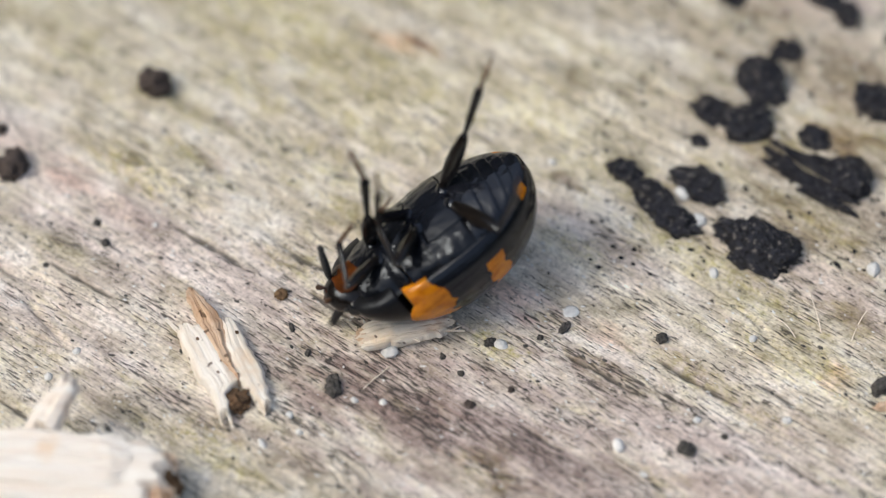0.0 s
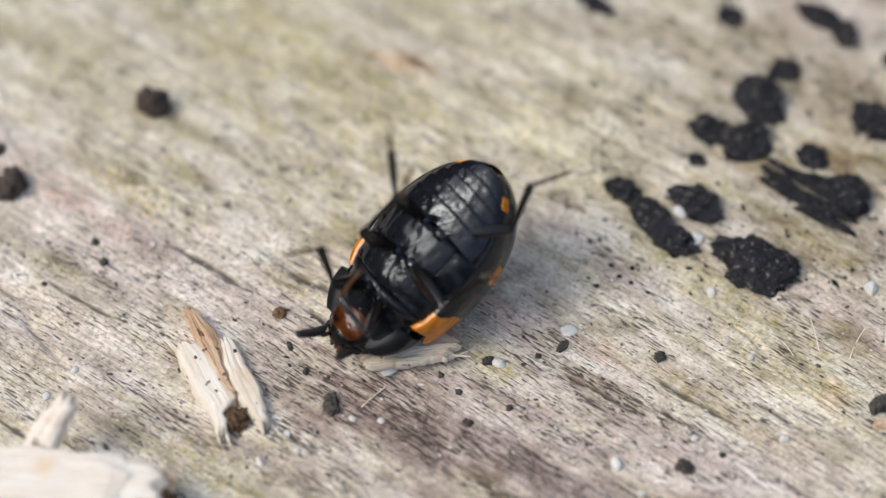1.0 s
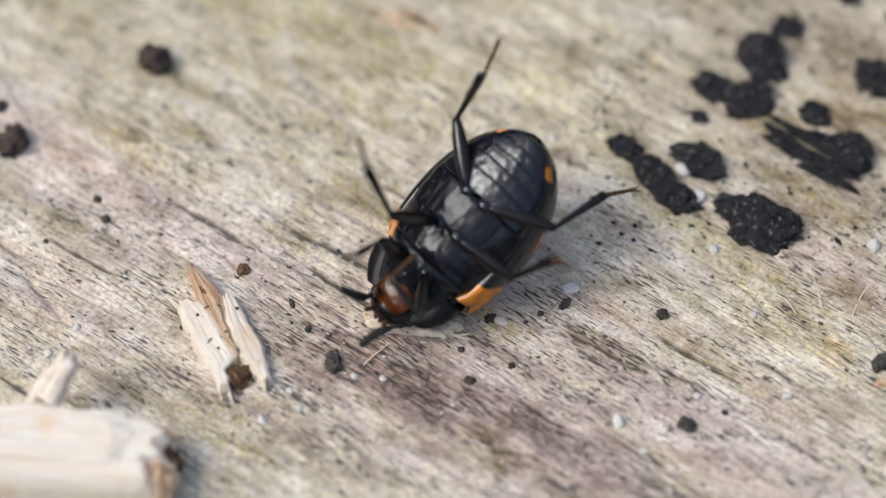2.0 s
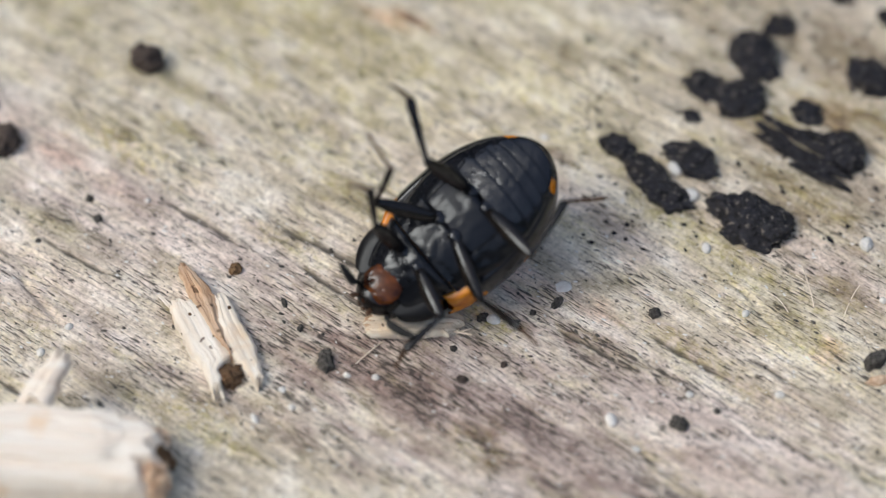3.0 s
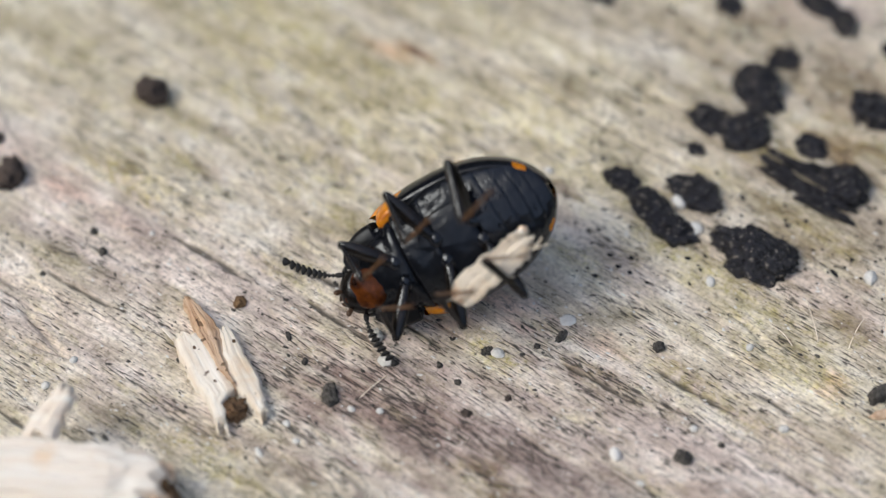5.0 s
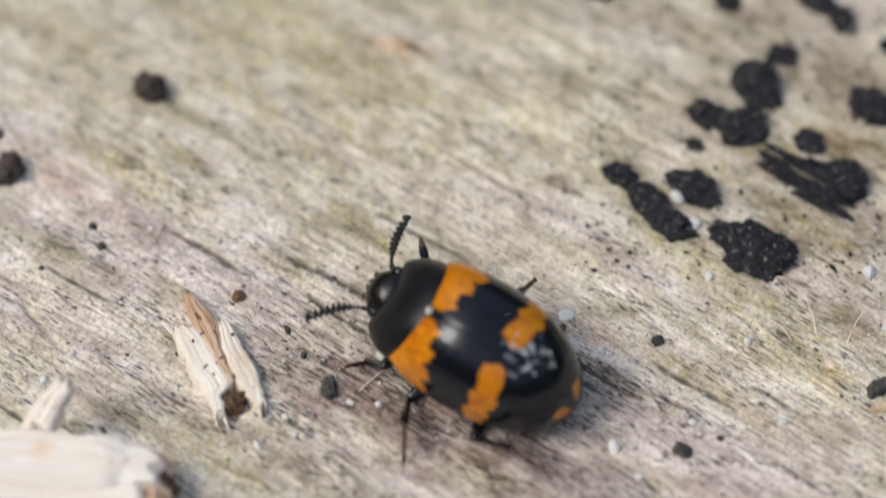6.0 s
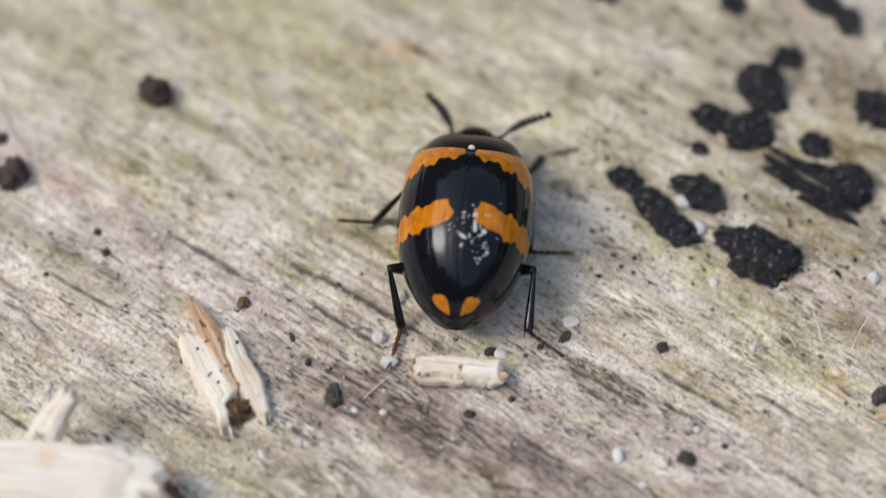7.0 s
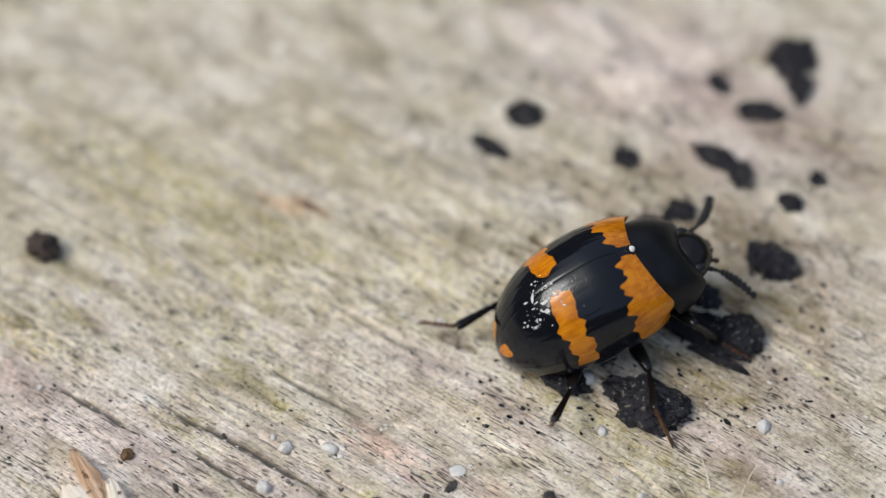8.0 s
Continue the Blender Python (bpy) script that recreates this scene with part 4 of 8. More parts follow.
part("bark_rim", moved(lump((0.40, 0.30, 0.40), 29, 0.4, 2.2, 3), mm(0.85, 5.15, 0.9)), CORE, top, "tan torn bark beside it", smooth=False)

# the chip that the beetle turns over: rough and grey above, clean and cream below
WORKED_CHIP = tagged(new("wood_flake"), "small weathered wood flake with frayed ends beside the beetle", "wood flake")
part("weathered_layer", moved(board([(-1.5, -0.34), (-0.9, -0.50), (0.2, -0.44), (1.0, -0.42), (1.55, -0.18)], [(-1.5, 0.40), (-0.6, 0.46), (0.5, 0.44), (1.1, 0.52), (1.55, 0.40)], -1.55, 1.55, 0.26, 31, 0.45, 0.12), mm(0, 0, 0.0)), PALE, WORKED_CHIP, "rough grey-cream weathered side", smooth=False)
part("clean_layer", moved(board([(-1.45, -0.36), (1.4, -0.34)], [(-1.45, 0.36), (1.4, 0.36)], -1.4, 1.45, 0.30, 32, 0.22, 0.07), mm(0, 0, -0.02, 0, 180, 0)), PALE2, WORKED_CHIP, "clean cream underside", smooth=False)
for i, (x, y, z, ln, a, b) in enumerate([(0.42, 1.45, 0.10, 0.7, 14, -24), (0.30, 1.50, 0.02, 0.5, 4, 10), (0.46, 0.2, 0.18, 0.45, 12, -50), (-0.1, -1.45, 0.14, 0.5, 10, 166), (-0.36, 0.6, 0.20, 0.4, 16, 20), (0.2, 0.9, 0.26, 0.5, 12, -12)]):
    part("frayed_fibre", moved(splinter(ln, 0.075, 0.06, 33 + i, 0.7, 0.1), mm(x, y, z, a, 0, b)), PALE, WORKED_CHIP, smooth=False)
part("tan_end", moved(lump((0.16, 0.16, 0.12), 35, 0.3, 1.8, 3), mm(-0.28, 1.36, -0.26)), CORE, WORKED_CHIP)
part("tan_end", moved(lump((0.26, 0.22, 0.10), 36, 0.3, 1.8, 3), mm(-0.06, -1.28, 0.12)), CORE, WORKED_CHIP)


def crust(x, y, a, b, h, turn, seed, label="black crusty fungus lump grown on the bare wood"):
    """A low black lump: a cracked crust with a ragged foot, crumbling into small bits."""
    bm = bmesh.new()
    a, b = a * 1.02, b * 1.02
    bmesh.ops.create_icosphere(bm, subdivisions=5, radius=1)
    off = Vector((seed * 3.7, seed * 1.9, 0.3))
    for v in bm.verts:
        d = v.co.normalized()
        p = Vector((d.x * a, d.y * b, d.z * h))
        r = 0.98 + 0.30 * noise.noise(d * 1.8 + off) + 0.13 * noise.noise(d * 4.0 + off)
        crack = abs(noise.noise(p * 2.2 + off))
        r -= 0.12 * max(0, 1 - crack / 0.10)
        r += 0.07 * noise.noise(p * 4.5 + off) + 0.05 * noise.noise(p * 12 + off)
        v.co = Vector((d.x * a * r, d.y * b * r, max(-0.12, d.z * h * r)))
    ob = part("fungus_lump", bm, CRUST, None)
    ob.matrix_basis = pose(x * MM, y * MM, on_log(x, y) * MM, 0, 0, turn)
    return tagged(ob, label, "fungus", "black fungus lumps")


G = GRAIN
for i, (x, y, a, b, h, turn) in enumerate([
        (5.70, 2.85, 0.62, 0.40, 0.40, G), (6.55, 1.9, 0.85, 0.48, 0.45, G - 8), (7.20, 1.0, 0.85, 0.55, 0.45, G), (7.95, 2.35, 0.95, 0.58, 0.5, G),
        (9.75, 0.05, 1.45, 0.85, 0.65, G + 4), (8.5, 5.25, 0.78, 0.55, 0.5, G), (10.15, 6.5, 0.75, 0.95, 0.7, 10), (9.55, 4.8, 0.85, 0.70, 0.55, 20),
        (11.05, 7.75, 0.48, 0.40, 0.35, G), (8.0, 4.1, 0.34, 0.24, 0.2, G), (13.75, 5.6, 0.95, 0.65, 0.55, G), (12.7, 2.6, 0.72, 0.80, 0.55, 20),
        (11.65, 4.2, 0.55, 0.42, 0.35, G), (12.3, 9.85, 0.95, 0.40, 0.4, G), (13.0, 9.2, 0.40, 0.55, 0.35, 0), (6.1, 11.8, 0.66, 0.52, 0.4, 0),
        (5.0, 10.4, 0.70, 0.34, 0.3, G), (9.3, 9.95, 0.40, 0.52, 0.25, 20), (14.8, 14.1, 0.85, 0.75, 0.5, 30), (15.0, 12.9, 0.45, 0.75, 0.4, 10),
        (13.7, 11.8, 0.75, 0.42, 0.35, G + 30), (12.4, 13.1, 0.36, 0.55, 0.15, 20), (14.5, 8.0, 0.42, 0.34, 0.3, G), (15.4, 9.0, 0.3, 0.34, 0.15, 0), (10.7, 7.6, 0.3, 0.3, 0.2, 0)]):
    crust(x, y, a, b, h, turn, i + 1)
# the streaky one lies thin on the grain
for i, (x, y, a, b) in enumerate([(10.75, 3.15, 1.0, 0.16), (11.35, 3.25, 1.5, 0.17), (11.15, 2.55, 1.5, 0.15), (11.75, 2.35, 1.3, 0.17), (11.9, 1.75, 1.0, 0.14), (12.1, 3.15, 0.9, 0.13)]):
    crust(x, y, a, b, 0.30, G - 6 + 3 * i, 60 + i, "thin black streak of fungus crust along the wood grain")


def crumb(name, label, category, group, x, y, size, mat, turn, seed, rough=0.22):
    bm = lump(size, seed, rough * 1.25, 2.2, 4, True)
    ob = part(name, bm, mat, None)
    ob.matrix_basis = pose(x * MM, y * MM, on_log(x, y) * MM, 0, 0, turn)
    return tagged(ob, label, category, group)


for i, (x, y, a, b, c) in enumerate([(-1.62, -3.86, 0.27, 0.21, 0.17), (-1.32, -1.44, 0.24, 0.19, 0.18), (0.03, -1.5, 0.19, 0.27, 0.17), (-1.95, -2.95, 0.23, 0.22, 0.20),
                                  (-2.66, -5.62, 0.13, 0.09, 0.09), (-1.8, -5.7, 0.12, 0.11, 0.09), (-11.1, -3.8, 0.14, 0.11, 0.10), (-11.9, -4.75, 0.15, 0.13, 0.10),
                                  (-5.4, -7.15, 0.20, 0.10, 0.10), (1.75, -3.55, 0.22, 0.17, 0.10), (10.3, -6.3, 0.16, 0.13, 0.10), (7.6, -6.3, 0.12, 0.12, 0.10), (13.2, -0.82, 0.26, 0.20, 0.16),
                                  (7.42, 2.0, 0.28, 0.18, 0.16), (7.9, 1.05, 0.25, 0.22, 0.16), (3.9, -2.3, 0.26, 0.22, 0.06), (9.4, -3.35, 0.13, 0.11, 0.1), (-1.7, -1.05, 0.10, 0.09, 0.08),
                                  (-4.6, -6.1, 0.13, 0.13, 0.1), (5.95, -8.2, 0.14, 0.10, 0.08), (0.35, -1.75, 0.10, 0.10, 0.08), (-4.3, -6.75, 0.10, 0.12, 0.1), (8.3, -0.9, 0.2, 0.14, 0.1),
                                  (13.6, -2.9, 0.12, 0.1, 0.1), (3.4, 3.3, 0.14, 0.12, 0.1), (-8.9, 0.9, 0.1, 0.08, 0.08)]):
    crumb("sand_grain", "clear rounded quartz sand grain on the wood", "sand grain", "sand grains", x, y, (a, b, c), QUARTZ, 37 * i, 100 + i, 0.12)
crumb("seed", "small glossy white oval seed on the wood", "seed", "", 5.22, -7.2, (0.17, 0.25, 0.17), WHITE, 12, 140, 0.04)
for i, (x, y, a, b, c) in enumerate([(7.25, -7.35, 0.28, 0.22, 0.2), (6.64, -3.36, 0.18, 0.17, 0.17), (-3.3, -5.15, 0.24, 0.40, 0.2), (1.42, -3.48, 0.18, 0.15, 0.14), (3.7, -2.92, 0.26, 0.13, 0.08),
                                  (-4.1, -3.9, 0.16, 0.09, 0.08), (-4.6, -2.95, 0.17, 0.08, 0.07), (13.25, -5.1, 0.22, 0.42, 0.3), (-10.7, 1.0, 0.13, 0.12, 0.1), (-10.4, 0.2, 0.13, 0.14, 0.12), (2.95, -3.3, 0.10, 0.09, 0.09),
                                  (0.55, -4.6, 0.10, 0.11, 0.08), (0.0, -4.0, 0.09, 0.09, 0.08), (9.35, -0.6, 0.15, 0.10, 0.08), (-3.2, -0.9, 0.1, 0.08, 0.07), (8.4, -6.9, 0.1, 0.1, 0.08),
                                  (-12.2, -0.6, 0.09, 0.08, 0.07)]):
    crumb("black_crumb", "black soil crumb lying on the wood", "crumb", "black crumbs", x, y, (a, b, c), SOOT, G + 23 * i, 160 + i, 0.3)
for i, (x, y, a, b, c) in enumerate([(-9.1, 6.2, 0.50, 0.46, 0.5), (-13.45, 3.1, 0.42, 0.52, 0.45), (-13.9, 4.6, 0.2, 0.2, 0.15), (0.8, -5.75, 0.17, 0.13, 0.08), (2.05, -5.2, 0.1, 0.1, 0.08)]):
    crumb("brown_crumb", "dark brown bark crumb lying on the wood", "crumb", "brown crumbs", x, y, (a, b, c), DUSK, G, 200 + i, 0.4)
PUSHED_CRUMB = crumb("tan_crumb", "small tan crumb that the beetle pushes along", "crumb", "", -4.94, -1.75, (0.21, 0.19, 0.18), BROWN, 10, 230, 0.25)
crumb("bark_flake", "orange-brown bark flake beside a black crumb", "bark flake", "", 13.3, -5.75, (0.42, 0.15, 0.14), CORE, 15, 240, 0.2)


def straw(pts, r, label):
    """A thin dry fibre through a few points, in millimetres over the log."""
    c = bpy.data.curves.new("fibre", "CURVE")
    c.dimensions = "3D"
    c.bevel_depth = r * MM
    c.bevel_resolution = 2
    s = c.splines.new("NURBS")
    s.points.add(len(pts) - 1)
    for p, (x, y, z) in zip(s.points, pts):
        p.co = (x * MM, y * MM, (on_log(x, y) + z) * MM, 1)
    s.use_endpoint_u, s.order_u = True, 3
    c.materials.append(PALE)
    return tagged(new("dry_fibre", c), label, "fibre", "dry fibres")


straw([(11.2, -1.6, 0.05), (11.25, -2.1, 0.35), (11.4, -2.6, 0.25), (11.5, -3.1, 0.03)], 0.018, "thin pale dry fibre standing off the wood")
straw([(11.0, -1.9, 0.03), (11.3, -2.3, 0.20), (11.7, -2.4, 0.03)], 0.015, "thin pale dry fibre standing off the wood")
straw([(12.4, -3.4, 0.03), (12.6, -2.9, 0.35), (12.9, -2.5, 0.30)], 0.016, "thin pale dry fibre standing off the wood")
straw([(10.2, -2.6, 0.03), (10.45, -2.9, 0.28), (10.7, -3.3, 0.05)], 0.016, "thin pale dry fibre standing off the wood")
straw([(-1.6, -4.4, 0.02), (-2.0, -4.8, 0.14), (-2.4, -5.2, 0.03)], 0.02, "thin pale dry fibre standing off the wood")

# fine debris past counting
def scatter(name, count, radii, seed, mat, label, category, across=(-15, 17), deep=(-11, 14)):
    """Tiny angular specks strewn over the log, as one mesh."""
    rg = np.random.RandomState(seed)
    x, y = rg.uniform(*across, count), rg.uniform(*deep, count)
    r, a = rg.choice(radii, count), radians(GRAIN) + rg.uniform(-0.7, 0.7, count)
    c, s = math.cos(radians(GRAIN)), math.sin(radians(GRAIN))
    u, v = x * c + y * s, -x * s + y * c
    z = log_height(u, v) - crack_lines(u, v)[1]
    shape = np.array([(1, 0, 0), (0.3, 0.9, 0), (-0.8, 0.6, 0), (-0.9, -0.5, 0), (0.2, -1, 0), (0.3, 0.1, 0.9), (0, 0, -0.5)])
    tris = [(0, 1, 5), (1, 2, 5), (2, 3, 5), (3, 4, 5), (4, 0, 5), (1, 0, 6), (2, 1, 6), (3, 2, 6), (4, 3, 6), (0, 4, 6)]
    pts, faces = [], []
    for i in range(count):
        p = shape * rg.uniform(0.7, 1.3, shape.shape) * (r[i] * rg.uniform(1, 2.2), r[i], r[i] * rg.uniform(0.5, 1))
        q = np.stack([p[:, 0] * math.cos(a[i]) - p[:, 1] * math.sin(a[i]) + x[i], p[:, 0] * math.sin(a[i]) + p[:, 1] * math.cos(a[i]) + y[i], p[:, 2] + z[i] + 0.3 * r[i]], -1)
        faces += [[k + 7 * i for k in f] for f in tris]
        pts.append(q)
    me = bpy.data.meshes.new(name)
    me.from_pydata((np.concatenate(pts) * MM).tolist(), [], faces)
    me.materials.append(mat)
    return tagged(new(name, me), label, category, kind="stuff")


scatter("debris", 1700, [0.016, 0.02, 0.024, 0.03, 0.04, 0.055], 77, SOOT, "fine dark specks of dirt scattered over the wood", "debris")
scatter("crust_crumbs", 420, [0.03, 0.045, 0.06, 0.08], 79, CRUST, "small black crumbs strewn round the fungus lumps", "crumbs", (4.5, 15.5), (-1.0, 14.5))
scatter("fine_sand", 1700, [0.02, 0.025, 0.035, 0.045], 78, QUARTZ, "fine pale sand scattered over the wood", "sand")


# ---- what moves ----
def motions():
    walk(BEETLE, [
        (0.00, pose(-0.000480, -0.001356, 0.002629, -155.8, -17.0, -67.2)),
        (0.20, pose(-0.000389, -0.001037, 0.002619, -145.3, -1.9, -74.0)),
        (0.50, pose(-0.000421, -0.001322, 0.002606, -143.4, -8.4, -71.1)),
        (0.70, pose(-0.000363, -0.001421, 0.002598, -140.4, -1.6, -61.2)),
        (1.00, pose(-0.000726, -0.001506, 0.002571, -144.7, 3.4, -50.6)),
        (1.20, pose(-0.000830, -0.001412, 0.002561, -133.6, 3.4, -45.1)),
        (1.50, pose(-0.000253, -0.001457, 0.002563, -144.7, 1.0, -33.1)),
        (1.70, pose(0.000177, -0.001817, 0.002601, -143.2, 8.6, -41.4)),
        (2.80, pose(0.000644, -0.002151, 0.002563, -151.0, 0.9, -51.2)),
        (3.00, pose(0.000552, -0.002024, 0.002589, -152.9, 14.2, -49.8)),
        (3.20, pose(-0.000115, -0.001787, 0.002558, -165.1, 3.7, -40.4)),
        (3.50, pose(-0.000443, -0.001744, 0.002538, -145.5, 2.5, -37.8)),
        (3.80, pose(-0.000555, -0.001895, 0.002542, -146.7, -9.1, -48.2)),
        (4.00, pose(-0.000082, -0.000786, 0.002591, -140.5, 12.4, -36.9)),
        (4.20, pose(-0.000002, -0.000565, 0.002524, -138.2, 20.5, -33.0)),
        (4.50, pose(0.000096, -0.000511, 0.002547, -153.3, 4.2, -62.2)),
        (4.70, pose(0.000024, -0.000638, 0.002567, -155.1, 0.1, -62.2)),
        (5.00, pose(0.000200, -0.001300, 0.002600, -147.3, 37.1, -51.5)),
        (5.25, pose(0.000300, -0.002600, 0.002300, -106.7, 77.3, -20.2)),
        (5.50, pose(0.000600, -0.004000, 0.002000, 4.0, 42.1, 72.9)),
        (5.80, pose(0.000965, -0.004606, 0.001669, 18.1, -13.6, 58.4)),
        (6.00, pose(0.000975, -0.004527, 0.001575, 16.6, -23.8, 55.1)),
        (6.20, pose(0.000247, -0.004501, 0.001511, 12.9, 10.5, 73.0)),
        (6.50, pose(-0.000891, -0.003376, 0.001602, 11.2, 2.4, 48.4)),
        (6.80, pose(-0.000031, -0.001494, 0.001694, 9.7, 5.1, 13.1)),
        (7.00, pose(0.000695, 0.000236, 0.001494, 3.8, 0.9, -5.4)),
        (7.20, pose(0.002325, 0.001254, 0.001547, -1.8, -3.2, -25.3)),
        (7.50, pose(0.004819, 0.002051, 0.001515, 10.0, 1.6, -47.8)),
        (7.80, pose(0.007649, 0.002882, 0.001526, 12.3, 13.8, -61.2)),
        (8.00, pose(0.008446, 0.003002, 0.001558, 20.5, 5.7, -67.0)),
    ])
    femur, tibia, tarsus = LEGS["front", 1]
    walk(femur, [
        (0.00, pose(0.000320, 0.001500, -0.000800, -25.4, 17.2, -50.1)),
        (0.20, pose(0.000320, 0.001500, -0.000800, -27.9, 16.2, -54.4)),
        (0.50, pose(0.000320, 0.001500, -0.000800, -25.8, 15.7, -53.9)),
        (0.70, pose(0.000320, 0.001500, -0.000800, -37.8, 16.7, -60.1)),
        (1.00, pose(0.000320, 0.001500, -0.000800, -45.5, 14.4, -67.7)),
        (1.20, pose(0.000320, 0.001500, -0.000800, -50.6, 7.1, -80.0)),
        (1.30, pose(0.000320, 0.001500, -0.000800, -54.8, 9.9, -77.1)),
        (1.40, pose(0.000320, 0.001500, -0.000800, -58.9, 12.9, -74.4)),
        (1.50, pose(0.000320, 0.001500, -0.000800, -62.9, 16.0, -71.9)),
        (1.57, pose(0.000320, 0.001500, -0.000800, -57.7, 16.3, -69.9)),
        (1.63, pose(0.000320, 0.001500, -0.000800, -52.5, 16.3, -67.9)),
        (1.70, pose(0.000320, 0.001500, -0.000800, -47.3, 16.2, -65.9)),
        (2.80, pose(0.000320, 0.001500, -0.000800, -29.1, 11.7, -64.6)),
        (2.90, pose(0.000320, 0.001500, -0.000800, -20.7, 7.1, -71.1)),
        (3.00, pose(0.000320, 0.001500, -0.000800, -11.8, 3.4, -78.2)),
        (3.20, pose(0.000320, 0.001500, -0.000800, 15.0, 0.8, -73.0)),
        (3.50, pose(0.000320, 0.001500, -0.000800, -21.1, -2.0, -95.2)),
        (3.80, pose(0.000320, 0.001500, -0.000800, -0.2, 0.9, -85.2)),
        (4.00, pose(0.000320, 0.001500, -0.000800, -17.2, 8.1, -66.2)),
        (4.20, pose(0.000320, 0.001500, -0.000800, -11.0, -7.2, -115.5)),
        (4.50, pose(0.000320, 0.001500, -0.000800, 10.6, -1.9, -112.7)),
        (4.70, pose(0.000320, 0.001500, -0.000800, 0.4, -1.6, -99.1)),
        (4.87, pose(0.000320, 0.001500, -0.000800, -8.2, 3.4, -76.4)),
        (5.00, pose(0.000320, 0.001500, -0.000800, -14.4, 11.4, -54.4)),
        (5.25, pose(0.000320, 0.001500, -0.000800, -22.1, 14.5, -53.5)),
        (5.37, pose(0.000320, 0.001500, -0.000800, -7.6, 9.9, -51.0)),
        (5.50, pose(0.000320, 0.001500, -0.000800, 6.6, 4.9, -49.8)),
        (5.67, pose(0.000320, 0.001500, -0.000800, -14.9, 12.6, -51.3)),
        (5.80, pose(0.000320, 0.001500, -0.000800, -37.3, 19.2, -55.6)),
        (5.90, pose(0.000320, 0.001500, -0.000800, -52.5, 15.7, -68.7)),
        (6.00, pose(0.000320, 0.001500, -0.000800, -66.2, 9.2, -80.2)),
        (6.07, pose(0.000320, 0.001500, -0.000800, -35.5, 11.0, -69.2)),
        (6.13, pose(0.000320, 0.001500, -0.000800, -5.1, 7.1, -58.8)),
        (6.20, pose(0.000320, 0.001500, -0.000800, 24.0, -1.4, -51.8)),
        (6.50, pose(0.000320, 0.001500, -0.000800, 8.6, 3.9, -52.7)),
        (6.80, pose(0.000320, 0.001500, -0.000800, 20.6, -0.2, -52.9)),
        (7.00, pose(0.000320, 0.001500, -0.000800, -7.8, 9.3, -53.7)),
        (7.20, pose(0.000320, 0.001500, -0.000800, 4.2, 4.4, -59.1)),
        (7.33, pose(0.000320, 0.001500, -0.000800, 10.0, 2.1, -66.2)),
        (7.50, pose(0.000320, 0.001500, -0.000800, 16.2, 0.6, -73.5)),
        (7.67, pose(0.000320, 0.001500, -0.000800, 2.7, 3.1, -70.0)),
        (7.80, pose(0.000320, 0.001500, -0.000800, -10.6, 6.3, -67.2)),
        (7.90, pose(0.000320, 0.001500, -0.000800, -1.9, 4.0, -69.3)),
        (8.00, pose(0.000320, 0.001500, -0.000800, 6.8, 2.1, -71.7)),
    ])
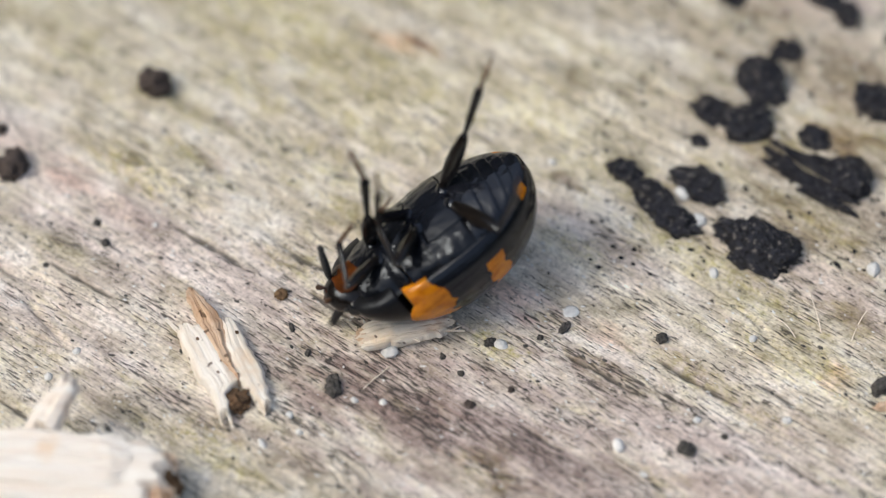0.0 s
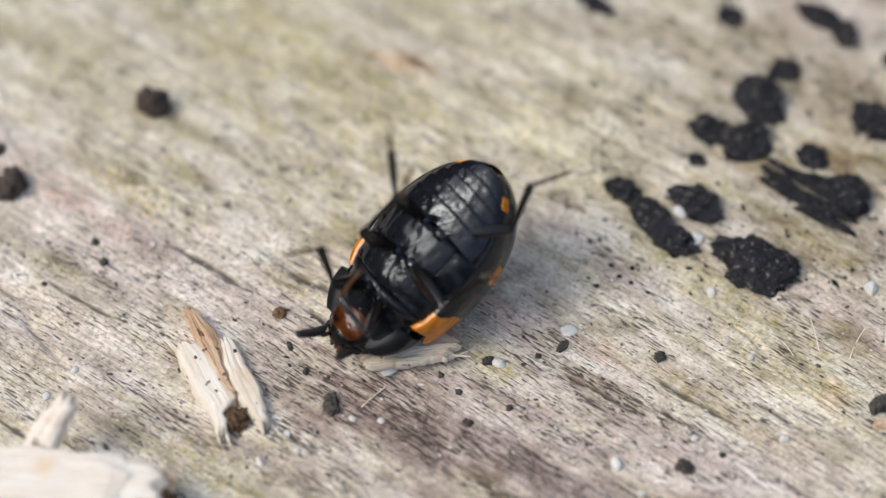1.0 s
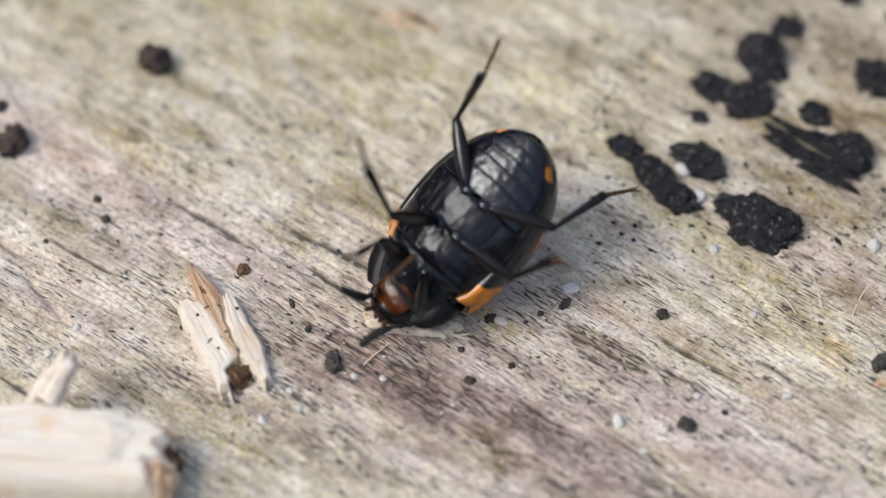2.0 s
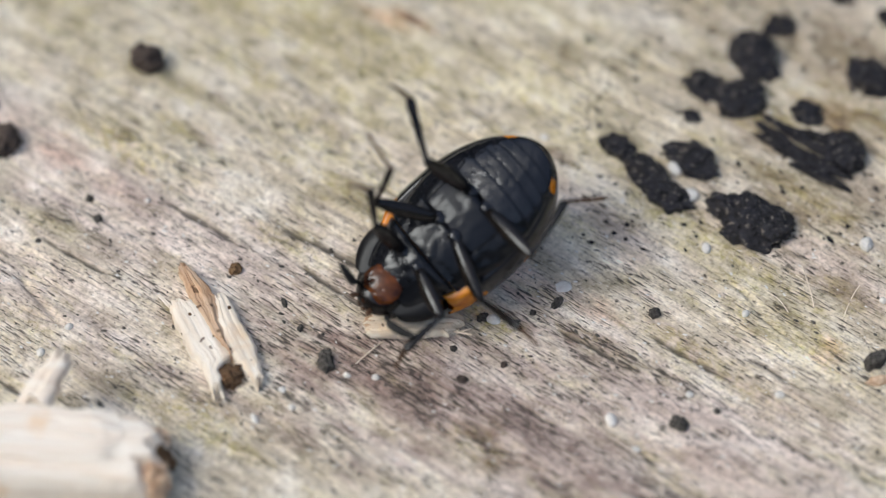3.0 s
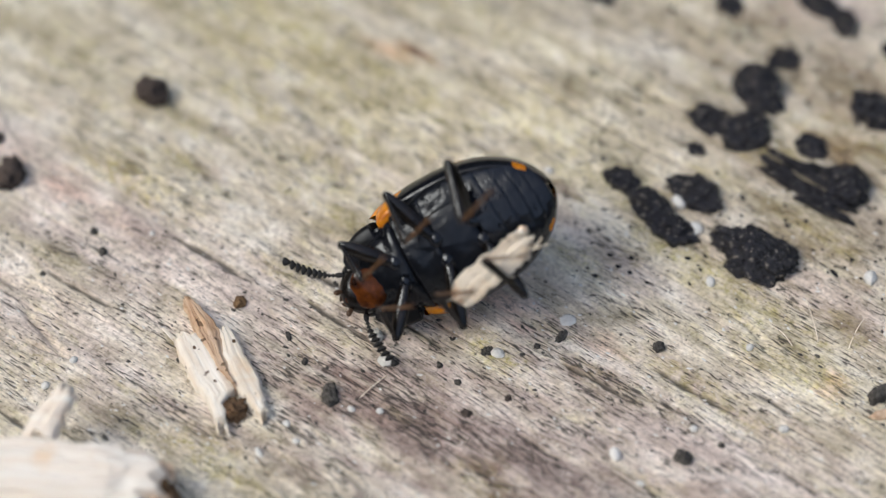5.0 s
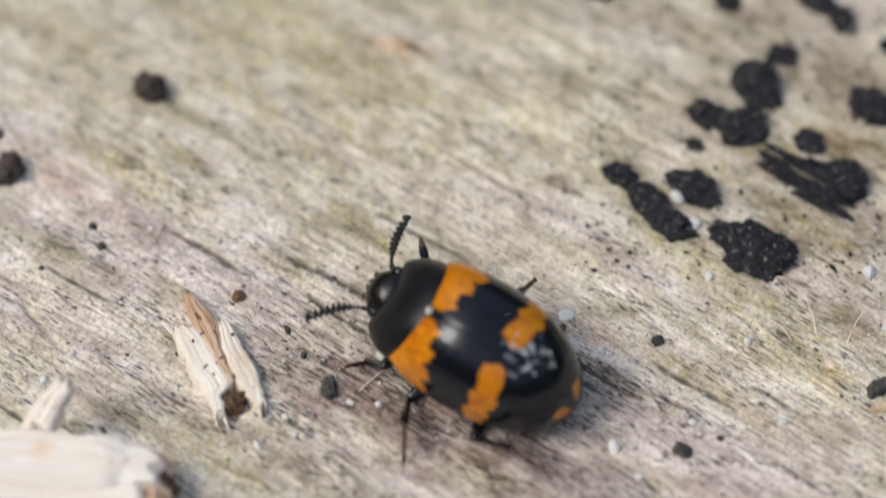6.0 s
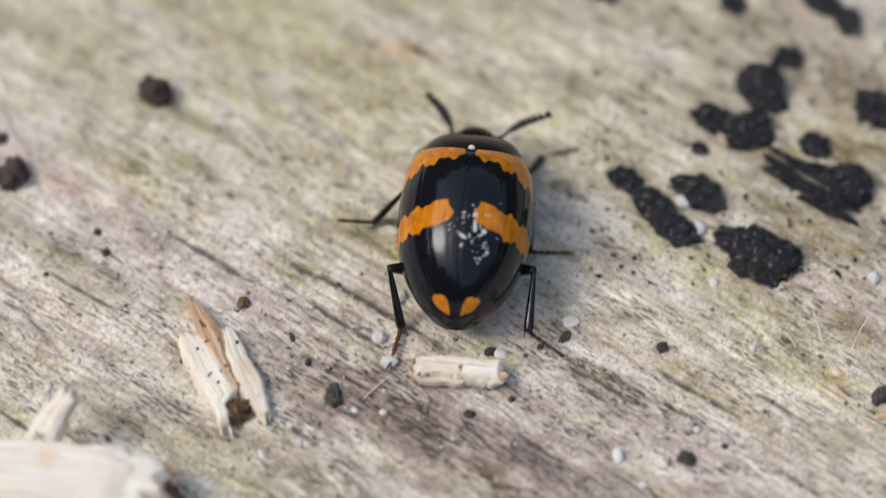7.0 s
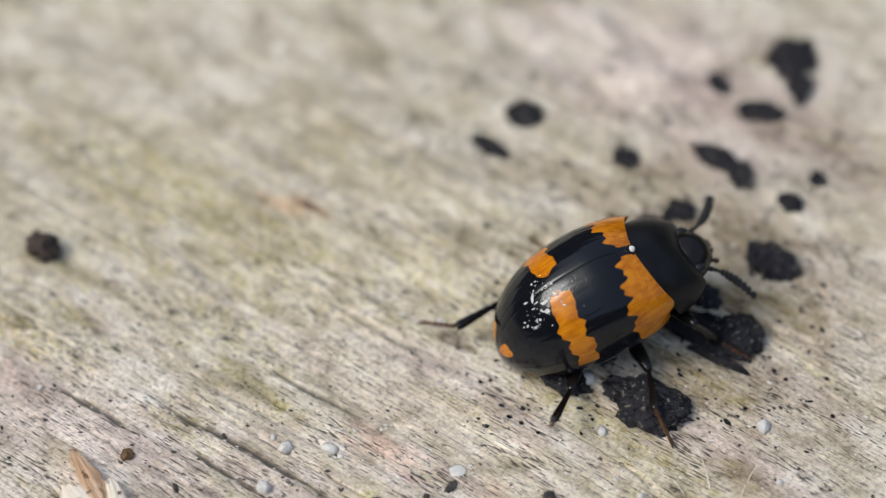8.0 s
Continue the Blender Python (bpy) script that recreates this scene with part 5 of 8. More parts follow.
    walk(tibia, [
        (0.00, pose(0.000000, 0.001750, 0.000000, -126.7, 17.0, 8.6)),
        (0.20, pose(0.000000, 0.001750, 0.000000, -119.0, 35.5, 21.4)),
        (0.50, pose(0.000000, 0.001750, 0.000000, -119.5, 32.2, 19.1)),
        (0.70, pose(0.000000, 0.001750, 0.000000, -115.5, 25.8, 16.5)),
        (1.00, pose(0.000000, 0.001750, 0.000000, -119.4, 20.2, 11.9)),
        (1.20, pose(0.000000, 0.001750, 0.000000, -118.0, -1.5, -0.9)),
        (1.30, pose(0.000000, 0.001750, 0.000000, -74.4, -8.1, -10.7)),
        (1.40, pose(0.000000, 0.001750, 0.000000, -30.1, -6.1, -22.3)),
        (1.50, pose(0.000000, 0.001750, 0.000000, 12.9, 3.4, -29.3)),
        (1.57, pose(0.000000, 0.001750, 0.000000, -32.1, -3.6, -12.5)),
        (1.63, pose(0.000000, 0.001750, 0.000000, -77.0, 3.4, 4.2)),
        (1.70, pose(0.000000, 0.001750, 0.000000, -120.4, 20.1, 11.6)),
        (2.80, pose(0.000000, 0.001750, 0.000000, -125.0, 26.0, 13.7)),
        (2.90, pose(0.000000, 0.001750, 0.000000, -63.3, 30.8, 48.1)),
        (3.00, pose(0.000000, 0.001750, 0.000000, -11.1, 7.7, 69.4)),
        (3.20, pose(0.000000, 0.001750, 0.000000, -27.1, 17.5, 65.2)),
        (3.50, pose(0.000000, 0.001750, 0.000000, 6.1, -4.1, 67.2)),
        (3.80, pose(0.000000, 0.001750, 0.000000, -41.5, 11.7, 30.4)),
        (4.00, pose(0.000000, 0.001750, 0.000000, -35.9, 2.9, 9.0)),
        (4.20, pose(0.000000, 0.001750, 0.000000, -37.0, -3.7, -11.0)),
        (4.50, pose(0.000000, 0.001750, 0.000000, -51.1, 3.7, 7.8)),
        (4.70, pose(0.000000, 0.001750, 0.000000, -76.9, -3.3, -4.1)),
        (4.87, pose(0.000000, 0.001750, 0.000000, -98.6, 9.2, 8.0)),
        (5.00, pose(0.000000, 0.001750, 0.000000, -118.8, 25.2, 15.1)),
        (5.25, pose(0.000000, 0.001750, 0.000000, -118.4, 28.5, 17.2)),
        (5.37, pose(0.000000, 0.001750, 0.000000, -89.8, 44.8, 44.9)),
        (5.50, pose(0.000000, 0.001750, 0.000000, -49.8, 45.4, 84.0)),
        (5.67, pose(0.000000, 0.001750, 0.000000, -36.8, 14.3, 41.4)),
        (5.80, pose(0.000000, 0.001750, 0.000000, -7.0, -0.3, -4.2)),
        (5.90, pose(0.000000, 0.001750, 0.000000, 27.2, -5.3, 21.6)),
        (6.00, pose(0.000000, 0.001750, 0.000000, 57.7, -23.4, 41.2)),
        (6.07, pose(0.000000, 0.001750, 0.000000, 14.9, -4.4, 32.7)),
        (6.13, pose(0.000000, 0.001750, 0.000000, -29.8, 3.6, 13.5)),
        (6.20, pose(0.000000, 0.001750, 0.000000, -74.5, -4.3, -5.7)),
        (6.50, pose(0.000000, 0.001750, 0.000000, -57.1, 1.2, 2.2)),
        (6.80, pose(0.000000, 0.001750, 0.000000, -62.0, 6.1, 10.1)),
        (7.00, pose(0.000000, 0.001750, 0.000000, -28.0, 6.1, 24.2)),
        (7.20, pose(0.000000, 0.001750, 0.000000, -5.8, -0.4, -8.1)),
        (7.33, pose(0.000000, 0.001750, 0.000000, -46.3, 3.7, 8.7)),
        (7.50, pose(0.000000, 0.001750, 0.000000, -85.3, 17.7, 19.2)),
        (7.67, pose(0.000000, 0.001750, 0.000000, -41.3, 4.7, 12.5)),
        (7.80, pose(0.000000, 0.001750, 0.000000, 3.5, 0.0, -1.3)),
        (7.90, pose(0.000000, 0.001750, 0.000000, -38.7, 1.8, 5.1)),
        (8.00, pose(0.000000, 0.001750, 0.000000, -80.6, 7.4, 8.7)),
    ])
    walk(tarsus, [
        (0.00, pose(-0.000207, 0.000842, -0.001111, -147.0, -51.8, 73.2)),
        (0.20, pose(-0.000430, 0.000827, -0.001033, -155.3, -20.3, 75.3)),
        (0.50, pose(-0.000402, 0.000856, -0.001068, -158.2, -21.3, 73.8)),
        (0.70, pose(-0.000370, 0.000990, -0.001178, -164.2, -22.1, 67.8)),
        (1.00, pose(-0.000280, 0.000963, -0.001185, -161.1, -35.9, 71.4)),
        (1.20, pose(0.000023, 0.001069, -0.001280, -171.0, -60.2, 76.5)),
        (1.30, pose(0.000266, 0.002098, -0.001382, -32.4, -72.1, -34.7)),
        (1.40, pose(0.000548, 0.002881, -0.000723, 8.9, -33.0, -45.8)),
        (1.50, pose(0.000709, 0.002973, 0.000323, 36.4, 3.3, -29.2)),
        (1.57, pose(0.000314, 0.002939, -0.000768, 3.7, -38.9, -36.2)),
        (1.63, pose(-0.000107, 0.002069, -0.001411, -80.8, -70.3, 20.8)),
        (1.70, pose(-0.000273, 0.000944, -0.001174, -162.9, -38.0, 75.4)),
        (2.80, pose(-0.000309, 0.000818, -0.001067, -162.7, -23.0, 72.9)),
        (2.90, pose(-0.000927, 0.001692, -0.001113, -102.5, -26.1, 51.0)),
        (3.00, pose(-0.001345, 0.002214, -0.000277, -47.1, -10.9, 37.1)),
        (3.20, pose(-0.001255, 0.002112, -0.000630, -63.0, 2.3, 49.9)),
        (3.50, pose(-0.001333, 0.002298, 0.000154, -24.3, -9.4, 34.8)),
        (3.80, pose(-0.000717, 0.002589, -0.000940, -54.1, 1.7, 21.2)),
        (4.00, pose(-0.000227, 0.002903, -0.000850, -49.5, -3.5, 2.1)),
        (4.20, pose(0.000277, 0.002876, -0.000871, -53.8, 3.6, -3.9)),
        (4.50, pose(-0.000196, 0.002642, -0.001126, -61.6, -1.6, 4.2)),
        (4.70, pose(0.000104, 0.002073, -0.001410, -82.4, -2.5, -4.0)),
        (4.87, pose(-0.000198, 0.001503, -0.001415, -115.3, -26.7, 26.4)),
        (5.00, pose(-0.000341, 0.000934, -0.001149, -159.9, -26.5, 69.0)),
        (5.25, pose(-0.000377, 0.000911, -0.001121, -163.4, -22.7, 73.4)),
        (5.37, pose(-0.000727, 0.001033, -0.001029, -97.1, -46.9, 43.2)),
        (5.50, pose(-0.001013, 0.001063, -0.000778, -23.1, -30.7, 3.9)),
        (5.67, pose(-0.000929, 0.002478, -0.000842, -21.9, -17.9, -9.5)),
        (5.80, pose(0.000106, 0.003185, -0.000177, -23.8, -5.2, -21.9)),
        (5.90, pose(-0.000531, 0.002927, 0.000660, -13.5, -3.1, -9.6)),
        (6.00, pose(-0.000877, 0.002012, 0.001124, -3.0, -3.2, 2.8)),
        (6.07, pose(-0.000780, 0.002914, 0.000372, -21.7, 1.7, 3.8)),
        (6.13, pose(-0.000338, 0.002963, -0.000720, -40.3, 6.7, 3.2)),
        (6.20, pose(0.000143, 0.002124, -0.001394, -59.3, 11.2, 0.9)),
        (6.50, pose(-0.000056, 0.002536, -0.001217, -54.4, -0.8, 0.9)),
        (6.80, pose(-0.000253, 0.002397, -0.001273, -34.2, -4.1, 1.0)),
        (7.00, pose(-0.000591, 0.002888, -0.000676, 18.4, 2.3, -19.8)),
        (7.20, pose(0.000205, 0.003178, -0.000147, -5.5, -0.2, -6.4)),
        (7.33, pose(-0.000220, 0.002730, -0.001046, -18.9, 2.2, 3.4)),
        (7.50, pose(-0.000455, 0.001718, -0.001376, -31.7, 6.8, 12.4)),
        (7.67, pose(-0.000313, 0.002797, -0.000953, -10.9, 2.4, 9.4)),
        (7.80, pose(0.000034, 0.003197, 0.000088, 10.1, -0.7, 5.0)),
        (7.90, pose(-0.000129, 0.002875, -0.000905, -10.8, 4.7, 9.3)),
        (8.00, pose(-0.000218, 0.001956, -0.001419, -31.5, 11.3, 11.4)),
    ])
    femur, tibia, tarsus = LEGS["front", -1]
    walk(femur, [
        (0.00, pose(-0.000320, 0.001500, -0.000800, -108.9, 22.6, 100.9)),
        (0.10, pose(-0.000320, 0.001500, -0.000800, -113.2, 24.4, 100.7)),
        (0.20, pose(-0.000320, 0.001500, -0.000800, -117.6, 26.2, 100.3)),
        (0.33, pose(-0.000320, 0.001500, -0.000800, -103.2, 1.0, 90.5)),
        (0.50, pose(-0.000320, 0.001500, -0.000800, -83.5, -20.4, 73.8)),
        (0.60, pose(-0.000320, 0.001500, -0.000800, -65.2, -18.8, 69.6)),
        (0.70, pose(-0.000320, 0.001500, -0.000800, -47.2, -16.0, 66.1)),
        (1.00, pose(-0.000320, 0.001500, -0.000800, -86.3, -8.8, 83.4)),
        (1.10, pose(-0.000320, 0.001500, -0.000800, -71.6, -10.2, 80.1)),
        (1.20, pose(-0.000320, 0.001500, -0.000800, -56.8, -10.8, 76.4)),
        (1.50, pose(-0.000320, 0.001500, -0.000800, -21.9, -9.7, 65.1)),
        (1.70, pose(-0.000320, 0.001500, -0.000800, -77.4, 8.6, 97.5)),
        (2.80, pose(-0.000320, 0.001500, -0.000800, -39.9, -16.1, 62.3)),
        (3.00, pose(-0.000320, 0.001500, -0.000800, -63.8, -0.3, 89.7)),
        (3.10, pose(-0.000320, 0.001500, -0.000800, -57.1, -11.5, 75.6)),
        (3.20, pose(-0.000320, 0.001500, -0.000800, -47.5, -20.6, 59.5)),
        (3.50, pose(-0.000320, 0.001500, -0.000800, -60.2, -4.0, 85.2)),
        (3.80, pose(-0.000320, 0.001500, -0.000800, -110.5, 14.0, 96.5)),
        (4.00, pose(-0.000320, 0.001500, -0.000800, -81.3, -4.2, 86.6)),
        (4.10, pose(-0.000320, 0.001500, -0.000800, -57.7, -4.1, 84.9)),
        (4.20, pose(-0.000320, 0.001500, -0.000800, -34.1, -3.4, 83.4)),
        (4.50, pose(-0.000320, 0.001500, -0.000800, -100.3, 1.7, 91.0)),
        (4.70, pose(-0.000320, 0.001500, -0.000800, -72.3, -27.4, 63.6)),
        (4.87, pose(-0.000320, 0.001500, -0.000800, -36.4, -20.1, 53.3)),
        (5.00, pose(-0.000320, 0.001500, -0.000800, -3.6, -8.8, 49.5)),
        (5.25, pose(-0.000320, 0.001500, -0.000800, -6.8, -11.3, 45.0)),
        (5.33, pose(-0.000320, 0.001500, -0.000800, -3.8, -9.9, 45.4)),
        (5.40, pose(-0.000320, 0.001500, -0.000800, -0.9, -8.6, 45.8)),
        (5.50, pose(-0.000320, 0.001500, -0.000800, 2.0, -7.3, 46.3)),
        (5.67, pose(-0.000320, 0.001500, -0.000800, 16.0, -0.9, 63.7)),
        (5.80, pose(-0.000320, 0.001500, -0.000800, 31.2, 0.8, 82.0)),
        (5.90, pose(-0.000320, 0.001500, -0.000800, 24.0, 0.4, 78.8)),
        (6.00, pose(-0.000320, 0.001500, -0.000800, 16.7, -0.4, 75.7)),
        (6.07, pose(-0.000320, 0.001500, -0.000800, 20.2, 0.0, 77.0)),
        (6.13, pose(-0.000320, 0.001500, -0.000800, 23.7, 0.4, 78.4)),
        (6.20, pose(-0.000320, 0.001500, -0.000800, 27.1, 0.6, 79.7)),
        (6.50, pose(-0.000320, 0.001500, -0.000800, 31.9, 1.1, 79.2)),
        (6.80, pose(-0.000320, 0.001500, -0.000800, 25.5, 1.9, 52.5)),
        (7.00, pose(-0.000320, 0.001500, -0.000800, 27.0, 1.3, 68.4)),
        (7.10, pose(-0.000320, 0.001500, -0.000800, 23.1, 1.3, 45.3)),
        (7.20, pose(-0.000320, 0.001500, -0.000800, 19.6, -0.3, 22.4)),
        (7.50, pose(-0.000320, 0.001500, -0.000800, 15.1, -0.8, 71.2)),
        (7.67, pose(-0.000320, 0.001500, -0.000800, -12.4, -7.4, 64.8)),
        (7.80, pose(-0.000320, 0.001500, -0.000800, -39.9, -16.3, 62.1)),
        (7.90, pose(-0.000320, 0.001500, -0.000800, -23.8, -6.9, 72.9)),
        (8.00, pose(-0.000320, 0.001500, -0.000800, -6.5, -1.0, 85.7)),
    ])
    walk(tibia, [
        (0.00, pose(0.000000, 0.001750, 0.000000, 22.1, -1.0, 5.0)),
        (0.10, pose(0.000000, 0.001750, 0.000000, 60.2, -2.5, 4.3)),
        (0.20, pose(0.000000, 0.001750, 0.000000, 98.3, -3.3, 2.8)),
        (0.33, pose(0.000000, 0.001750, 0.000000, 69.1, -20.1, 28.9)),
        (0.50, pose(0.000000, 0.001750, 0.000000, 33.7, -20.4, 61.4)),
        (0.60, pose(0.000000, 0.001750, 0.000000, 0.6, -0.2, 38.9)),
        (0.70, pose(0.000000, 0.001750, 0.000000, -37.4, 3.1, 9.2)),
        (1.00, pose(0.000000, 0.001750, 0.000000, 14.0, -5.0, 39.0)),
        (1.10, pose(0.000000, 0.001750, 0.000000, 3.8, -1.4, 41.0)),
        (1.20, pose(0.000000, 0.001750, 0.000000, -6.3, 2.4, 42.4)),
        (1.50, pose(0.000000, 0.001750, 0.000000, -3.7, -0.3, -9.7)),
        (1.70, pose(0.000000, 0.001750, 0.000000, -13.5, -2.7, -22.7)),
        (2.80, pose(0.000000, 0.001750, 0.000000, -32.2, -0.1, -0.4)),
        (3.00, pose(0.000000, 0.001750, 0.000000, 4.9, -1.2, 27.8)),
        (3.10, pose(0.000000, 0.001750, 0.000000, -21.2, 0.6, 3.1)),
        (3.20, pose(0.000000, 0.001750, 0.000000, -45.8, -8.6, -20.1)),
        (3.50, pose(0.000000, 0.001750, 0.000000, -37.4, 3.4, 10.0)),
        (3.80, pose(0.000000, 0.001750, 0.000000, -12.8, -2.4, -21.0)),
        (4.00, pose(0.000000, 0.001750, 0.000000, -8.4, 0.6, 8.5)),
        (4.10, pose(0.000000, 0.001750, 0.000000, -43.3, -1.4, -3.6)),
        (4.20, pose(0.000000, 0.001750, 0.000000, -77.4, -10.0, -12.4)),
        (4.50, pose(0.000000, 0.001750, 0.000000, -17.6, -1.3, -8.5)),
        (4.70, pose(0.000000, 0.001750, 0.000000, -65.3, 6.5, 10.1)),
        (4.87, pose(0.000000, 0.001750, 0.000000, -94.9, -11.0, -10.1)),
        (5.00, pose(0.000000, 0.001750, 0.000000, -121.0, -36.0, -20.8)),
        (5.25, pose(0.000000, 0.001750, 0.000000, -108.7, -50.3, -37.3)),
        (5.33, pose(0.000000, 0.001750, 0.000000, -92.1, -29.2, -28.2)),
        (5.40, pose(0.000000, 0.001750, 0.000000, -74.5, -11.1, -14.6)),
        (5.50, pose(0.000000, 0.001750, 0.000000, -53.5, 1.8, 3.6)),
        (5.67, pose(0.000000, 0.001750, 0.000000, -70.6, -17.7, -24.8)),
        (5.80, pose(0.000000, 0.001750, 0.000000, -77.4, -42.7, -52.0)),
        (5.90, pose(0.000000, 0.001750, 0.000000, -86.2, -33.8, -36.0)),
        (6.00, pose(0.000000, 0.001750, 0.000000, -91.2, -23.5, -23.0)),
        (6.07, pose(0.000000, 0.001750, 0.000000, -102.2, -30.8, -25.1)),
        (6.13, pose(0.000000, 0.001750, 0.000000, -113.8, -38.4, -25.6)),
        (6.20, pose(0.000000, 0.001750, 0.000000, -126.8, -45.9, -23.9)),
        (6.50, pose(0.000000, 0.001750, 0.000000, -61.9, -17.5, -28.8)),
        (6.80, pose(0.000000, 0.001750, 0.000000, -94.9, -18.8, -17.3)),
        (7.00, pose(0.000000, 0.001750, 0.000000, -61.8, -34.6, -55.0)),
        (7.10, pose(0.000000, 0.001750, 0.000000, -76.4, -25.4, -32.0)),
        (7.20, pose(0.000000, 0.001750, 0.000000, -85.4, -12.3, -13.3)),
        (7.50, pose(0.000000, 0.001750, 0.000000, -69.1, -8.0, -11.6)),
        (7.67, pose(0.000000, 0.001750, 0.000000, -51.5, -3.7, -7.8)),
        (7.80, pose(0.000000, 0.001750, 0.000000, -33.6, -0.9, -2.9)),
        (7.90, pose(0.000000, 0.001750, 0.000000, -45.8, -2.6, -6.1)),
        (8.00, pose(0.000000, 0.001750, 0.000000, -57.8, -4.9, -8.9)),
    ])
    walk(tarsus, [
        (0.00, pose(-0.000126, 0.003088, 0.000545, 26.4, 7.1, -12.8)),
        (0.10, pose(-0.000109, 0.002465, 0.001257, 18.7, 20.6, -17.1)),
        (0.20, pose(-0.000072, 0.001536, 0.001432, 8.9, 33.4, -24.1)),
        (0.33, pose(-0.000658, 0.001979, 0.001272, 8.7, 18.8, -12.5)),
        (0.50, pose(-0.001193, 0.002081, 0.000754, 5.6, 4.5, -1.4)),
        (0.60, pose(-0.000910, 0.002879, 0.000016, -14.7, 3.1, 4.1)),
        (0.70, pose(-0.000230, 0.002880, -0.000879, -35.1, 3.6, 9.8)),
        (1.00, pose(-0.000909, 0.002824, 0.000349, 11.2, 9.3, -19.2)),
        (1.10, pose(-0.000951, 0.002840, 0.000095, -12.6, -1.6, 7.9)),
        (1.20, pose(-0.000976, 0.002810, -0.000159, -38.7, 0.2, 36.9)),
        (1.50, pose(0.000245, 0.003176, -0.000094, -48.8, -5.5, -20.2)),
        (1.70, pose(0.000559, 0.003045, -0.000339, -22.6, -1.6, -19.3)),
        (2.80, pose(0.000011, 0.002977, -0.000772, -25.3, 0.2, 0.2)),
        (3.00, pose(-0.000676, 0.003026, 0.000125, -12.5, -4.2, -14.8)),
        (3.10, pose(-0.000078, 0.003100, -0.000524, -18.7, -5.8, -16.9)),
        (3.20, pose(0.000492, 0.002646, -0.001028, -24.8, -7.7, -18.9)),
        (3.50, pose(-0.000252, 0.002875, -0.000879, -70.8, -4.0, 4.7)),
        (3.80, pose(0.000520, 0.003065, -0.000321, -6.5, -2.5, -21.5)),
        (4.00, pose(-0.000213, 0.003169, -0.000211, -13.1, -0.8, 1.0)),
        (4.10, pose(0.000091, 0.002801, -0.000994, -47.2, 5.4, -2.6)),
        (4.20, pose(0.000307, 0.002005, -0.001394, -81.9, 8.6, -9.0)),
        (4.50, pose(0.000215, 0.003115, -0.000439, -32.1, 1.2, -3.2)),
        (4.70, pose(-0.000254, 0.002320, -0.001309, -69.4, 8.8, 11.1)),
        (4.87, pose(0.000250, 0.001578, -0.001418, -116.5, 23.7, -30.1)),
        (5.00, pose(0.000417, 0.000792, -0.001005, -161.5, 4.3, -68.9)),
        (5.25, pose(0.000561, 0.000741, -0.000877, -161.1, -18.7, -73.7)),
        (5.33, pose(0.000598, 0.001368, -0.001265, -120.5, 14.7, -59.1)),
        (5.40, pose(0.000358, 0.002058, -0.001371, -65.8, 26.6, -22.1)),
        (5.50, pose(-0.000090, 0.002608, -0.001165, -15.7, 5.6, 9.1)),
        (5.67, pose(0.000580, 0.002014, -0.001303, -54.3, -2.5, -25.1)),
        (5.80, pose(0.000840, 0.001187, -0.001039, -85.1, -28.8, -49.4)),
        (5.90, pose(0.000708, 0.001355, -0.001202, -21.6, -30.0, -46.5)),
        (6.00, pose(0.000520, 0.001496, -0.001329, 43.2, -32.8, -46.4)),
        (6.07, pose(0.000528, 0.001165, -0.001217, 7.0, -51.2, -57.6)),
        (6.13, pose(0.000491, 0.000866, -0.001040, -50.7, -70.1, -42.0)),
        (6.20, pose(0.000409, 0.000617, -0.000808, -146.9, -66.4, 13.8)),
        (6.50, pose(0.000667, 0.002161, -0.001220, -91.4, -47.7, -37.2)),
        (6.80, pose(0.000407, 0.001495, -0.001368, -85.0, -28.7, -17.3)),
        (7.00, pose(0.000978, 0.001548, -0.001051, -57.2, -41.9, -60.5)),
        (7.10, pose(0.000693, 0.001719, -0.001273, -52.0, 3.4, -25.7)),
        (7.20, pose(0.000326, 0.001792, -0.001412, -16.4, 34.8, 23.3)),
        (7.50, pose(0.000288, 0.002219, -0.001342, -28.0, -5.8, -9.6)),
        (7.67, pose(0.000196, 0.002635, -0.001132, 29.6, -3.1, -49.7)),
        (7.80, pose(0.000072, 0.002955, -0.000803, 78.3, 30.8, -71.9)),
        (7.90, pose(0.000154, 0.002751, -0.001038, 36.9, -1.3, -52.1)),
        (8.00, pose(0.000223, 0.002496, -0.001223, -13.5, -9.7, -15.7)),
    ])
    femur, tibia, tarsus = LEGS["mid", 1]
